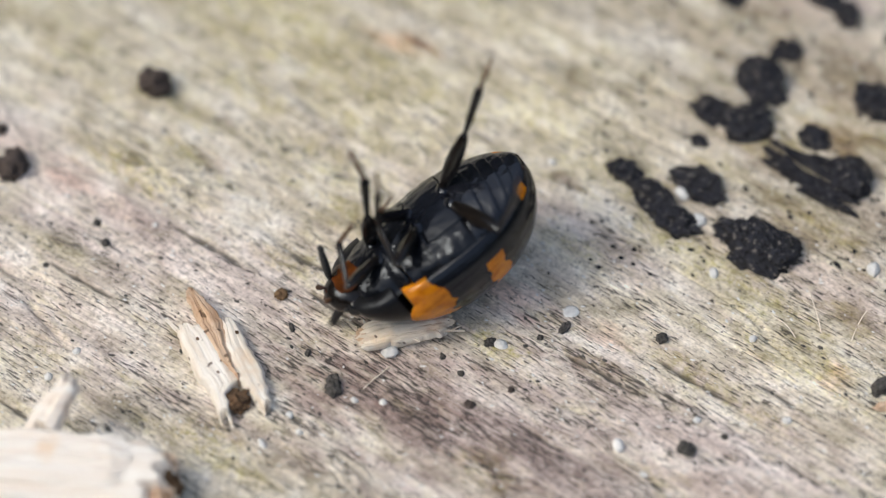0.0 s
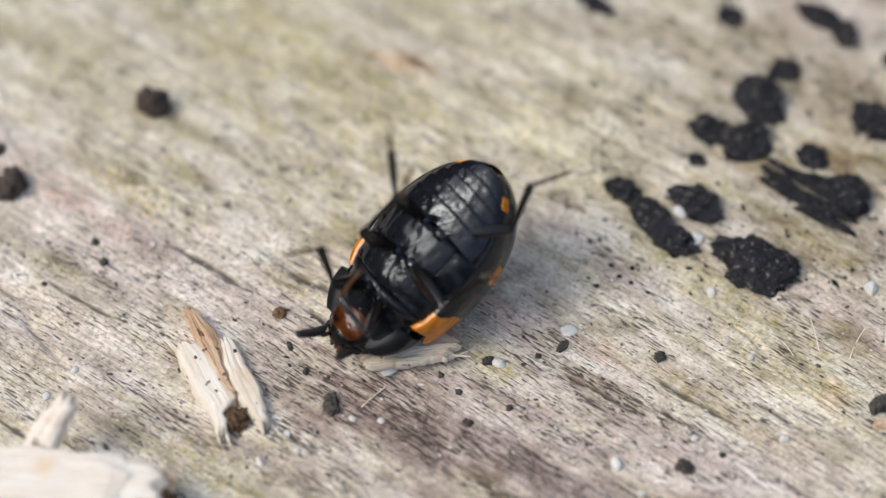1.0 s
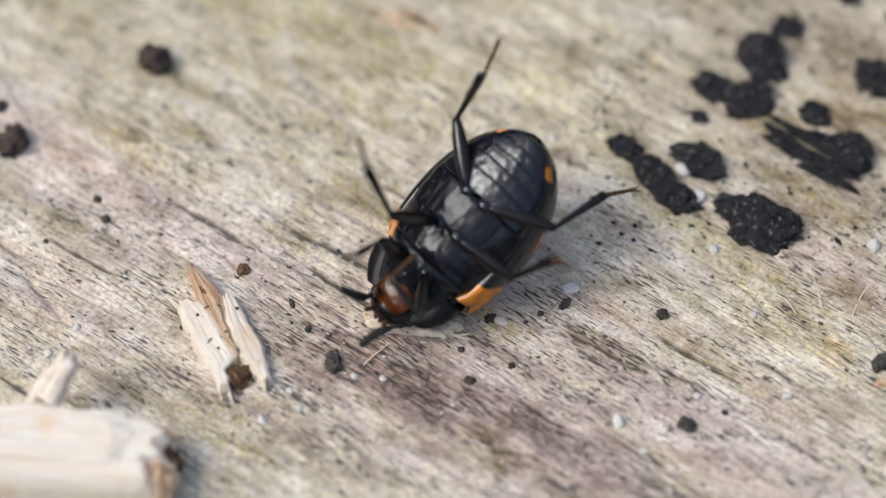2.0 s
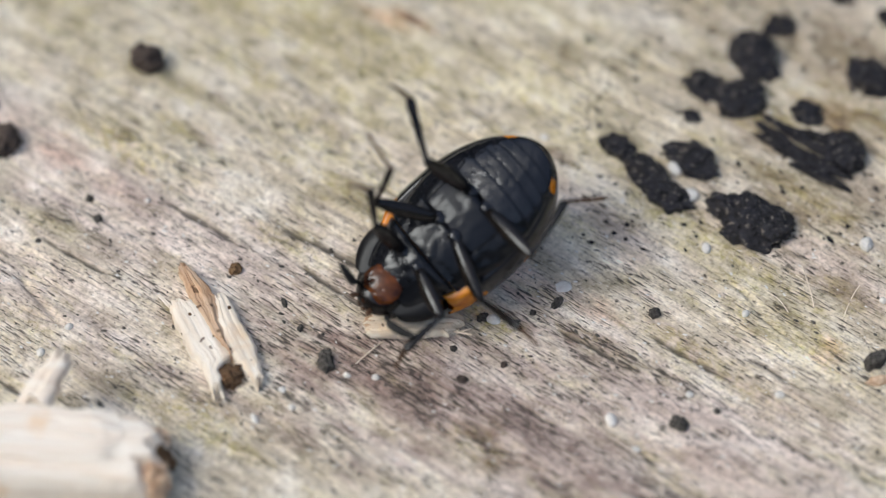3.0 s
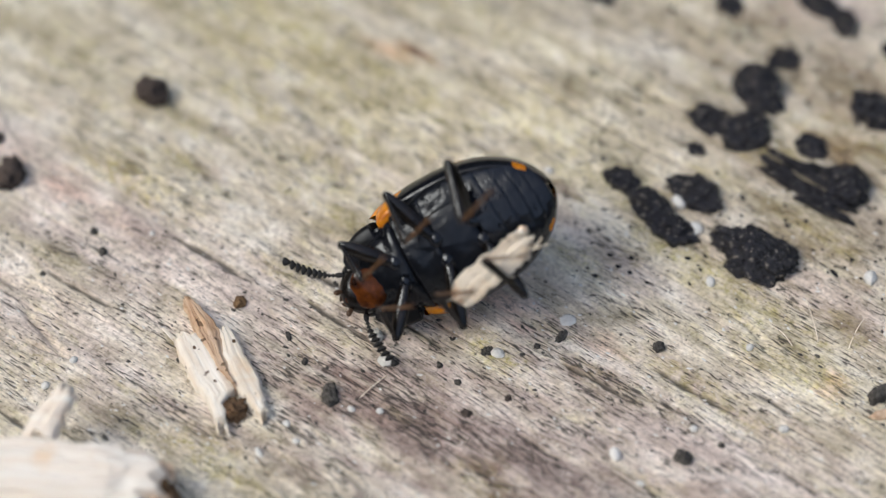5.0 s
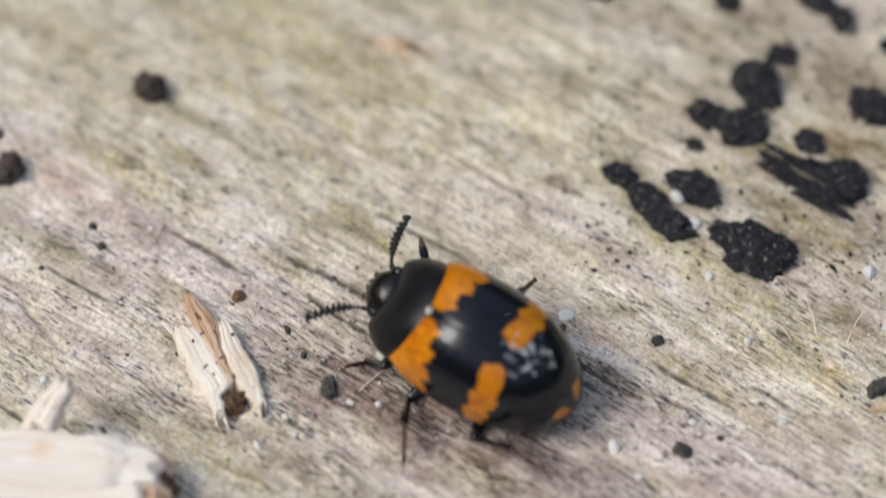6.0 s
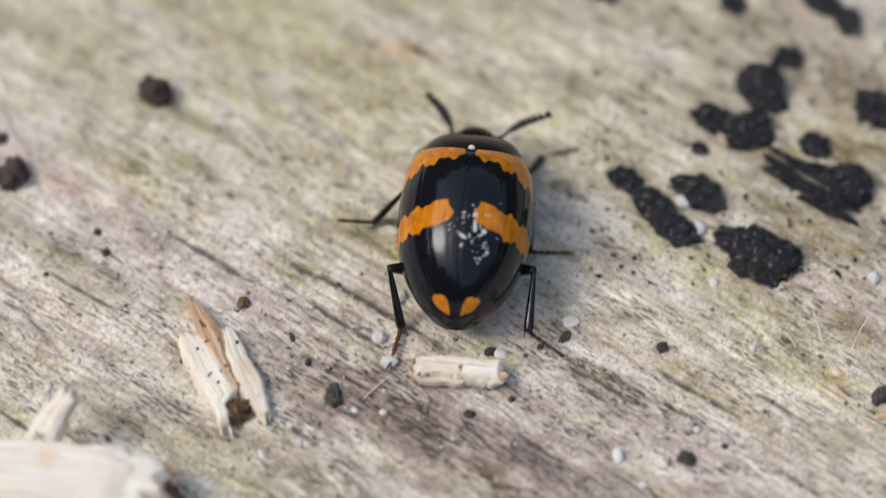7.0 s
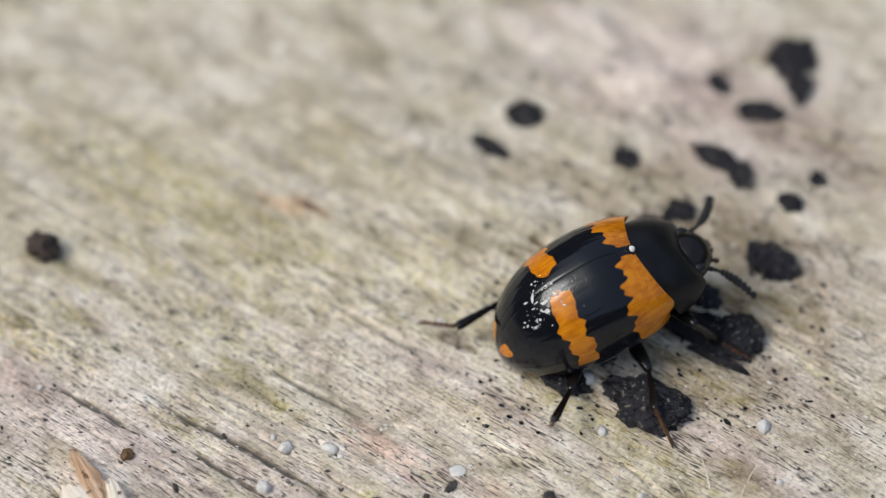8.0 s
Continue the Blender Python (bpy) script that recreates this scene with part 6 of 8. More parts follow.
    walk(femur, [
        (0.00, pose(0.000360, 0.000060, -0.000860, -19.6, 10.9, -60.4)),
        (0.20, pose(0.000360, 0.000060, -0.000860, -29.3, 7.2, -74.4)),
        (0.50, pose(0.000360, 0.000060, -0.000860, -26.3, 6.0, -76.0)),
        (0.60, pose(0.000360, 0.000060, -0.000860, -14.1, 2.7, -81.2)),
        (0.70, pose(0.000360, 0.000060, -0.000860, -1.8, 0.6, -87.0)),
        (1.00, pose(0.000360, 0.000060, -0.000860, -15.5, 0.7, -87.9)),
        (1.20, pose(0.000360, 0.000060, -0.000860, -32.1, 1.8, -86.3)),
        (1.50, pose(0.000360, 0.000060, -0.000860, -18.1, 2.9, -81.5)),
        (1.70, pose(0.000360, 0.000060, -0.000860, 15.5, -0.5, -102.0)),
        (2.80, pose(0.000360, 0.000060, -0.000860, 10.6, 2.0, -66.0)),
        (3.00, pose(0.000360, 0.000060, -0.000860, 0.5, 3.0, -72.9)),
        (3.20, pose(0.000360, 0.000060, -0.000860, 5.5, 1.6, -77.4)),
        (3.50, pose(0.000360, 0.000060, -0.000860, -3.0, 5.0, -65.8)),
        (3.80, pose(0.000360, 0.000060, -0.000860, -8.5, -1.0, -93.8)),
        (4.00, pose(0.000360, 0.000060, -0.000860, -42.4, -3.6, -95.9)),
        (4.20, pose(0.000360, 0.000060, -0.000860, -41.2, 2.4, -85.9)),
        (4.50, pose(0.000360, 0.000060, -0.000860, -1.9, -2.7, -103.9)),
        (4.70, pose(0.000360, 0.000060, -0.000860, -9.1, -6.3, -114.1)),
        (4.87, pose(0.000360, 0.000060, -0.000860, -11.2, -1.3, -94.8)),
        (5.00, pose(0.000360, 0.000060, -0.000860, -11.4, 4.0, -75.7)),
        (5.25, pose(0.000360, 0.000060, -0.000860, -18.8, 4.7, -76.8)),
        (5.37, pose(0.000360, 0.000060, -0.000860, -5.1, 3.2, -75.5)),
        (5.50, pose(0.000360, 0.000060, -0.000860, 8.6, 1.5, -74.6)),
        (5.67, pose(0.000360, 0.000060, -0.000860, 27.5, -1.8, -63.3)),
        (5.80, pose(0.000360, 0.000060, -0.000860, 45.6, -8.5, -53.6)),
        (6.00, pose(0.000360, 0.000060, -0.000860, 66.7, 2.4, -95.5)),
        (6.10, pose(0.000360, 0.000060, -0.000860, 49.0, 3.4, -103.0)),
        (6.20, pose(0.000360, 0.000060, -0.000860, 31.3, 2.0, -110.4)),
        (6.50, pose(0.000360, 0.000060, -0.000860, 52.2, 3.9, -103.6)),
        (6.67, pose(0.000360, 0.000060, -0.000860, 39.3, -1.2, -83.2)),
        (6.80, pose(0.000360, 0.000060, -0.000860, 25.5, -1.4, -62.2)),
        (7.00, pose(0.000360, 0.000060, -0.000860, 29.4, -2.0, -65.4)),
        (7.20, pose(0.000360, 0.000060, -0.000860, 25.0, -1.4, -58.0)),
        (7.33, pose(0.000360, 0.000060, -0.000860, 29.3, -0.3, -86.4)),
        (7.50, pose(0.000360, 0.000060, -0.000860, 32.5, 2.7, -114.6)),
        (7.67, pose(0.000360, 0.000060, -0.000860, 14.3, -0.5, -99.3)),
        (7.80, pose(0.000360, 0.000060, -0.000860, -4.1, 1.3, -83.7)),
        (8.00, pose(0.000360, 0.000060, -0.000860, -1.7, 0.4, -88.2)),
    ])
    walk(tibia, [
        (0.00, pose(0.000000, 0.002050, 0.000000, -128.5, 37.1, 18.4)),
        (0.20, pose(0.000000, 0.002050, 0.000000, -126.3, 40.0, 20.9)),
        (0.50, pose(0.000000, 0.002050, 0.000000, -129.3, 34.8, 16.9)),
        (0.60, pose(0.000000, 0.002050, 0.000000, -86.5, -7.5, -8.0)),
        (0.70, pose(0.000000, 0.002050, 0.000000, -27.3, -14.9, -56.8)),
        (1.00, pose(0.000000, 0.002050, 0.000000, -6.0, -4.7, -75.9)),
        (1.20, pose(0.000000, 0.002050, 0.000000, 1.8, 1.1, -65.4)),
        (1.50, pose(0.000000, 0.002050, 0.000000, -26.7, -11.0, -44.3)),
        (1.70, pose(0.000000, 0.002050, 0.000000, -41.2, -20.3, -51.0)),
        (2.80, pose(0.000000, 0.002050, 0.000000, -2.8, -1.0, -38.5)),
        (3.00, pose(0.000000, 0.002050, 0.000000, -23.2, -6.4, -30.3)),
        (3.20, pose(0.000000, 0.002050, 0.000000, -64.3, -7.6, -12.1)),
        (3.50, pose(0.000000, 0.002050, 0.000000, -28.6, -17.6, -62.7)),
        (3.80, pose(0.000000, 0.002050, 0.000000, -21.0, -2.1, -11.5)),
        (4.00, pose(0.000000, 0.002050, 0.000000, -20.5, -4.9, -26.8)),
        (4.20, pose(0.000000, 0.002050, 0.000000, -15.2, -4.6, -33.2)),
        (4.50, pose(0.000000, 0.002050, 0.000000, -34.9, 3.3, 10.6)),
        (4.70, pose(0.000000, 0.002050, 0.000000, -26.9, 5.8, 24.0)),
        (4.87, pose(0.000000, 0.002050, 0.000000, -75.9, 15.8, 20.2)),
        (5.00, pose(0.000000, 0.002050, 0.000000, -127.3, 19.3, 9.6)),
        (5.25, pose(0.000000, 0.002050, 0.000000, -129.5, 23.4, 11.1)),
        (5.37, pose(0.000000, 0.002050, 0.000000, -141.7, 10.3, 3.6)),
        (5.50, pose(0.000000, 0.002050, 0.000000, -152.0, -3.9, -1.0)),
        (5.67, pose(0.000000, 0.002050, 0.000000, -117.1, -25.2, -15.6)),
        (5.80, pose(0.000000, 0.002050, 0.000000, -72.2, -32.5, -43.7)),
        (6.00, pose(0.000000, 0.002050, 0.000000, -115.7, -16.0, -10.1)),
        (6.10, pose(0.000000, 0.002050, 0.000000, -70.4, -9.7, -13.6)),
        (6.20, pose(0.000000, 0.002050, 0.000000, -26.2, -2.7, -11.6)),
        (6.50, pose(0.000000, 0.002050, 0.000000, -89.4, 8.6, 8.7)),
        (6.67, pose(0.000000, 0.002050, 0.000000, -93.3, -1.6, -1.6)),
        (6.80, pose(0.000000, 0.002050, 0.000000, -95.4, -12.4, -11.3)),
        (7.00, pose(0.000000, 0.002050, 0.000000, -112.0, -39.5, -27.3)),
        (7.20, pose(0.000000, 0.002050, 0.000000, -113.3, -9.5, -6.3)),
        (7.33, pose(0.000000, 0.002050, 0.000000, -53.7, -3.5, -7.0)),
        (7.50, pose(0.000000, 0.002050, 0.000000, 5.6, 0.1, -2.2)),
        (7.67, pose(0.000000, 0.002050, 0.000000, 9.8, 0.8, -9.4)),
        (7.80, pose(0.000000, 0.002050, 0.000000, 13.8, 2.0, -16.6)),
        (8.00, pose(0.000000, 0.002050, 0.000000, 24.3, 2.7, -12.6)),
    ])
    walk(tarsus, [
        (0.00, pose(-0.000453, 0.000719, -0.001124, -149.5, -39.1, 89.1)),
        (0.20, pose(-0.000491, 0.000723, -0.001112, -154.6, -31.0, 91.2)),
        (0.50, pose(-0.000429, 0.000728, -0.001143, -156.3, -34.5, 90.6)),
        (0.60, pose(0.000248, 0.002125, -0.001781, -67.3, -57.3, 3.4)),
        (0.70, pose(0.001456, 0.002747, -0.000796, -21.2, -7.7, -40.5)),
        (1.00, pose(0.001740, 0.002472, -0.000188, -28.2, 12.6, -23.8)),
        (1.20, pose(0.001636, 0.002799, 0.000056, 3.4, 0.3, -47.7)),
        (1.50, pose(0.001234, 0.003094, -0.000793, -18.9, -2.8, -24.7)),
        (1.70, pose(0.001311, 0.002582, -0.001113, -68.8, 5.7, -32.9)),
        (2.80, pose(0.001119, 0.003457, -0.000088, -44.6, 1.2, -33.5)),
        (3.00, pose(0.000903, 0.003439, -0.000704, -43.3, -3.1, -25.4)),
        (3.20, pose(0.000373, 0.002768, -0.001608, -47.3, 10.4, 0.1)),
        (3.50, pose(0.001525, 0.002543, -0.000820, -36.0, 12.5, -18.0)),
        (3.80, pose(0.000357, 0.003692, -0.000645, -31.6, -9.7, -26.6)),
        (4.00, pose(0.000808, 0.003531, -0.000628, -15.4, -5.8, -29.4)),
        (4.20, pose(0.000984, 0.003482, -0.000471, 3.5, -2.1, -9.8)),
        (4.50, pose(-0.000329, 0.003490, -0.001029, -44.5, 0.9, 7.7)),
        (4.70, pose(-0.000729, 0.003483, -0.000810, -32.1, 10.6, 32.6)),
        (4.87, pose(-0.000598, 0.002298, -0.001679, -77.6, -27.4, 33.3)),
        (5.00, pose(-0.000284, 0.000895, -0.001351, -149.3, -47.6, 74.7)),
        (5.25, pose(-0.000319, 0.000820, -0.001275, -155.7, -45.0, 84.8)),
        (5.37, pose(-0.000111, 0.000627, -0.001097, -173.7, -16.5, 47.6)),
        (5.50, pose(0.000030, 0.000460, -0.000843, 155.9, -4.1, 6.5)),
        (5.67, pose(0.000437, 0.001077, -0.001450, -150.1, -24.8, -12.1)),
        (5.80, pose(0.001048, 0.001813, -0.001444, -89.3, -20.4, -41.5)),
        (6.00, pose(0.000304, 0.001203, -0.001559, -124.3, -14.1, -11.3)),
        (6.10, pose(0.000419, 0.002568, -0.001672, -94.2, -2.0, -9.2)),
        (6.20, pose(0.000361, 0.003624, -0.000795, -63.4, 7.5, -1.3)),
        (6.50, pose(-0.000269, 0.002027, -0.001780, -69.6, 9.8, 8.9)),
        (6.67, pose(0.000049, 0.001945, -0.001796, -44.8, -21.8, -4.7)),
        (6.80, pose(0.000345, 0.001809, -0.001750, -3.3, -41.2, -38.2)),
        (7.00, pose(0.000636, 0.000964, -0.001287, -24.1, -18.0, -17.4)),
        (7.20, pose(0.000194, 0.001313, -0.001631, 4.3, -62.9, -49.6)),
        (7.33, pose(0.000218, 0.003096, -0.001449, -80.6, -37.4, 4.7)),
        (7.50, pose(0.000068, 0.003840, 0.000174, -120.2, 3.7, 0.1)),
        (7.67, pose(0.000294, 0.003799, 0.000305, -53.1, -2.0, -5.6)),
        (7.80, pose(0.000512, 0.003721, 0.000430, 14.1, 1.2, -13.0)),
        (8.00, pose(0.000393, 0.003643, 0.000739, -34.7, 3.2, -7.7)),
    ])
    femur, tibia, tarsus = LEGS["mid", -1]
    walk(femur, [
        (0.00, pose(-0.000360, 0.000060, -0.000860, -118.5, -28.6, 78.9)),
        (0.10, pose(-0.000360, 0.000060, -0.000860, -112.2, 6.8, 93.0)),
        (0.20, pose(-0.000360, 0.000060, -0.000860, -93.9, 38.8, 115.8)),
        (0.50, pose(-0.000360, 0.000060, -0.000860, -102.6, 0.7, 90.4)),
        (0.70, pose(-0.000360, 0.000060, -0.000860, -95.6, 8.3, 95.2)),
        (1.00, pose(-0.000360, 0.000060, -0.000860, -82.1, 1.1, 90.9)),
        (1.20, pose(-0.000360, 0.000060, -0.000860, -81.9, 6.0, 94.8)),
        (1.50, pose(-0.000360, 0.000060, -0.000860, -67.6, -3.9, 85.9)),
        (1.70, pose(-0.000360, 0.000060, -0.000860, -65.4, -15.7, 73.0)),
        (2.27, pose(-0.000360, 0.000060, -0.000860, -70.5, -2.4, 87.6)),
        (2.80, pose(-0.000360, 0.000060, -0.000860, -72.2, 11.7, 101.2)),
        (2.90, pose(-0.000360, 0.000060, -0.000860, -55.8, -4.5, 84.3)),
        (3.00, pose(-0.000360, 0.000060, -0.000860, -34.8, -14.3, 62.8)),
        (3.20, pose(-0.000360, 0.000060, -0.000860, -74.6, -13.1, 77.9)),
        (3.50, pose(-0.000360, 0.000060, -0.000860, -44.0, 7.7, 102.4)),
        (3.80, pose(-0.000360, 0.000060, -0.000860, -79.8, -17.3, 75.4)),
        (4.00, pose(-0.000360, 0.000060, -0.000860, -64.8, -16.3, 72.2)),
        (4.20, pose(-0.000360, 0.000060, -0.000860, -6.2, -0.4, 88.2)),
        (4.50, pose(-0.000360, 0.000060, -0.000860, -72.1, -1.7, 88.3)),
        (4.70, pose(-0.000360, 0.000060, -0.000860, -74.3, -8.1, 82.5)),
        (4.80, pose(-0.000360, 0.000060, -0.000860, -49.3, -8.1, 78.3)),
        (4.90, pose(-0.000360, 0.000060, -0.000860, -24.4, -6.3, 74.5)),
        (5.00, pose(-0.000360, 0.000060, -0.000860, 0.2, -3.2, 71.9)),
        (5.25, pose(-0.000360, 0.000060, -0.000860, -10.8, -4.5, 73.9)),
        (5.33, pose(-0.000360, 0.000060, -0.000860, -5.4, -3.7, 73.6)),
        (5.40, pose(-0.000360, 0.000060, -0.000860, 0.1, -2.9, 73.4)),
        (5.50, pose(-0.000360, 0.000060, -0.000860, 5.5, -2.1, 73.3)),
        (5.67, pose(-0.000360, 0.000060, -0.000860, 10.0, -2.0, 67.6)),
        (5.80, pose(-0.000360, 0.000060, -0.000860, 14.5, -1.4, 61.9)),
        (6.00, pose(-0.000360, 0.000060, -0.000860, 2.8, -3.1, 69.8)),
        (6.07, pose(-0.000360, 0.000060, -0.000860, 8.5, -2.3, 67.1)),
        (6.13, pose(-0.000360, 0.000060, -0.000860, 14.1, -1.3, 64.4)),
        (6.20, pose(-0.000360, 0.000060, -0.000860, 19.7, -0.1, 61.9)),
        (6.50, pose(-0.000360, 0.000060, -0.000860, 26.7, 0.8, 77.1)),
        (6.80, pose(-0.000360, 0.000060, -0.000860, 4.7, -1.9, 76.0)),
        (7.00, pose(-0.000360, 0.000060, -0.000860, 21.0, 0.3, 51.3)),
        (7.20, pose(-0.000360, 0.000060, -0.000860, 23.9, 0.2, 85.3)),
        (7.50, pose(-0.000360, 0.000060, -0.000860, 25.1, -0.1, 92.0)),
        (7.67, pose(-0.000360, 0.000060, -0.000860, -1.9, -0.5, 87.6)),
        (7.80, pose(-0.000360, 0.000060, -0.000860, -28.8, -2.8, 83.9)),
        (7.87, pose(-0.000360, 0.000060, -0.000860, -10.1, -0.1, 89.7)),
        (7.93, pose(-0.000360, 0.000060, -0.000860, 8.7, 0.6, 96.0)),
        (8.00, pose(-0.000360, 0.000060, -0.000860, 27.5, -0.8, 102.2)),
    ])
    walk(tibia, [
        (0.00, pose(0.000000, 0.002050, 0.000000, -10.3, 3.1, 33.6)),
        (0.10, pose(0.000000, 0.002050, 0.000000, 22.4, -7.4, 36.0)),
        (0.20, pose(0.000000, 0.002050, 0.000000, 56.0, -17.5, 32.3)),
        (0.50, pose(0.000000, 0.002050, 0.000000, 10.7, -3.5, 35.9)),
        (0.70, pose(0.000000, 0.002050, 0.000000, -1.7, 1.4, 77.6)),
        (1.00, pose(0.000000, 0.002050, 0.000000, -16.7, 11.2, 67.6)),
        (1.20, pose(0.000000, 0.002050, 0.000000, -8.6, 1.8, 24.1)),
        (1.50, pose(0.000000, 0.002050, 0.000000, -32.7, 17.6, 55.9)),
        (1.70, pose(0.000000, 0.002050, 0.000000, 21.0, -7.4, 38.5)),
        (2.27, pose(0.000000, 0.002050, 0.000000, 1.2, -0.4, 41.6)),
        (2.80, pose(0.000000, 0.002050, 0.000000, -18.4, 7.1, 42.2)),
        (2.90, pose(0.000000, 0.002050, 0.000000, -32.2, 15.0, 49.1)),
        (3.00, pose(0.000000, 0.002050, 0.000000, -45.6, 24.2, 54.1)),
        (3.20, pose(0.000000, 0.002050, 0.000000, -14.9, 1.7, 12.8)),
        (3.50, pose(0.000000, 0.002050, 0.000000, -1.9, 0.9, 48.4)),
        (3.80, pose(0.000000, 0.002050, 0.000000, -18.2, 16.4, 84.0)),
        (4.00, pose(0.000000, 0.002050, 0.000000, -19.7, 14.5, 72.2)),
        (4.20, pose(0.000000, 0.002050, 0.000000, -43.4, 21.1, 50.1)),
        (4.50, pose(0.000000, 0.002050, 0.000000, 9.8, -6.1, 63.4)),
        (4.70, pose(0.000000, 0.002050, 0.000000, -5.4, 3.0, 58.3)),
        (4.80, pose(0.000000, 0.002050, 0.000000, -51.4, 13.5, 27.7)),
        (4.90, pose(0.000000, 0.002050, 0.000000, -96.1, -1.2, -1.0)),
        (5.00, pose(0.000000, 0.002050, 0.000000, -134.1, -31.0, -13.4)),
        (5.25, pose(0.000000, 0.002050, 0.000000, -128.9, -47.9, -24.0)),
        (5.33, pose(0.000000, 0.002050, 0.000000, -107.7, -24.2, -17.8)),
        (5.40, pose(0.000000, 0.002050, 0.000000, -86.1, -3.9, -4.1)),
        (5.50, pose(0.000000, 0.002050, 0.000000, -60.1, 9.4, 16.2)),
        (5.67, pose(0.000000, 0.002050, 0.000000, -9.1, 2.3, 28.8)),
        (5.80, pose(0.000000, 0.002050, 0.000000, 40.5, -11.9, 31.4)),
        (6.00, pose(0.000000, 0.002050, 0.000000, 63.1, -9.1, 14.9)),
        (6.07, pose(0.000000, 0.002050, 0.000000, 15.5, -4.5, 32.1)),
        (6.13, pose(0.000000, 0.002050, 0.000000, -29.6, 11.2, 40.5)),
        (6.20, pose(0.000000, 0.002050, 0.000000, -77.1, 28.1, 34.8)),
        (6.50, pose(0.000000, 0.002050, 0.000000, -91.2, 34.8, 34.1)),
        (6.80, pose(0.000000, 0.002050, 0.000000, -25.4, 16.4, 65.1)),
        (7.00, pose(0.000000, 0.002050, 0.000000, -64.9, 30.5, 46.4)),
        (7.20, pose(0.000000, 0.002050, 0.000000, -67.6, 23.2, 34.1)),
        (7.50, pose(0.000000, 0.002050, 0.000000, -78.1, 6.2, 7.6)),
        (7.67, pose(0.000000, 0.002050, 0.000000, -11.4, 3.9, 37.2)),
        (7.80, pose(0.000000, 0.002050, 0.000000, 50.6, -23.8, 48.0)),
        (7.87, pose(0.000000, 0.002050, 0.000000, 7.1, -3.2, 49.3)),
        (7.93, pose(0.000000, 0.002050, 0.000000, -37.3, 12.5, 36.0)),
        (8.00, pose(0.000000, 0.002050, 0.000000, -85.4, 13.7, 14.8)),
    ])
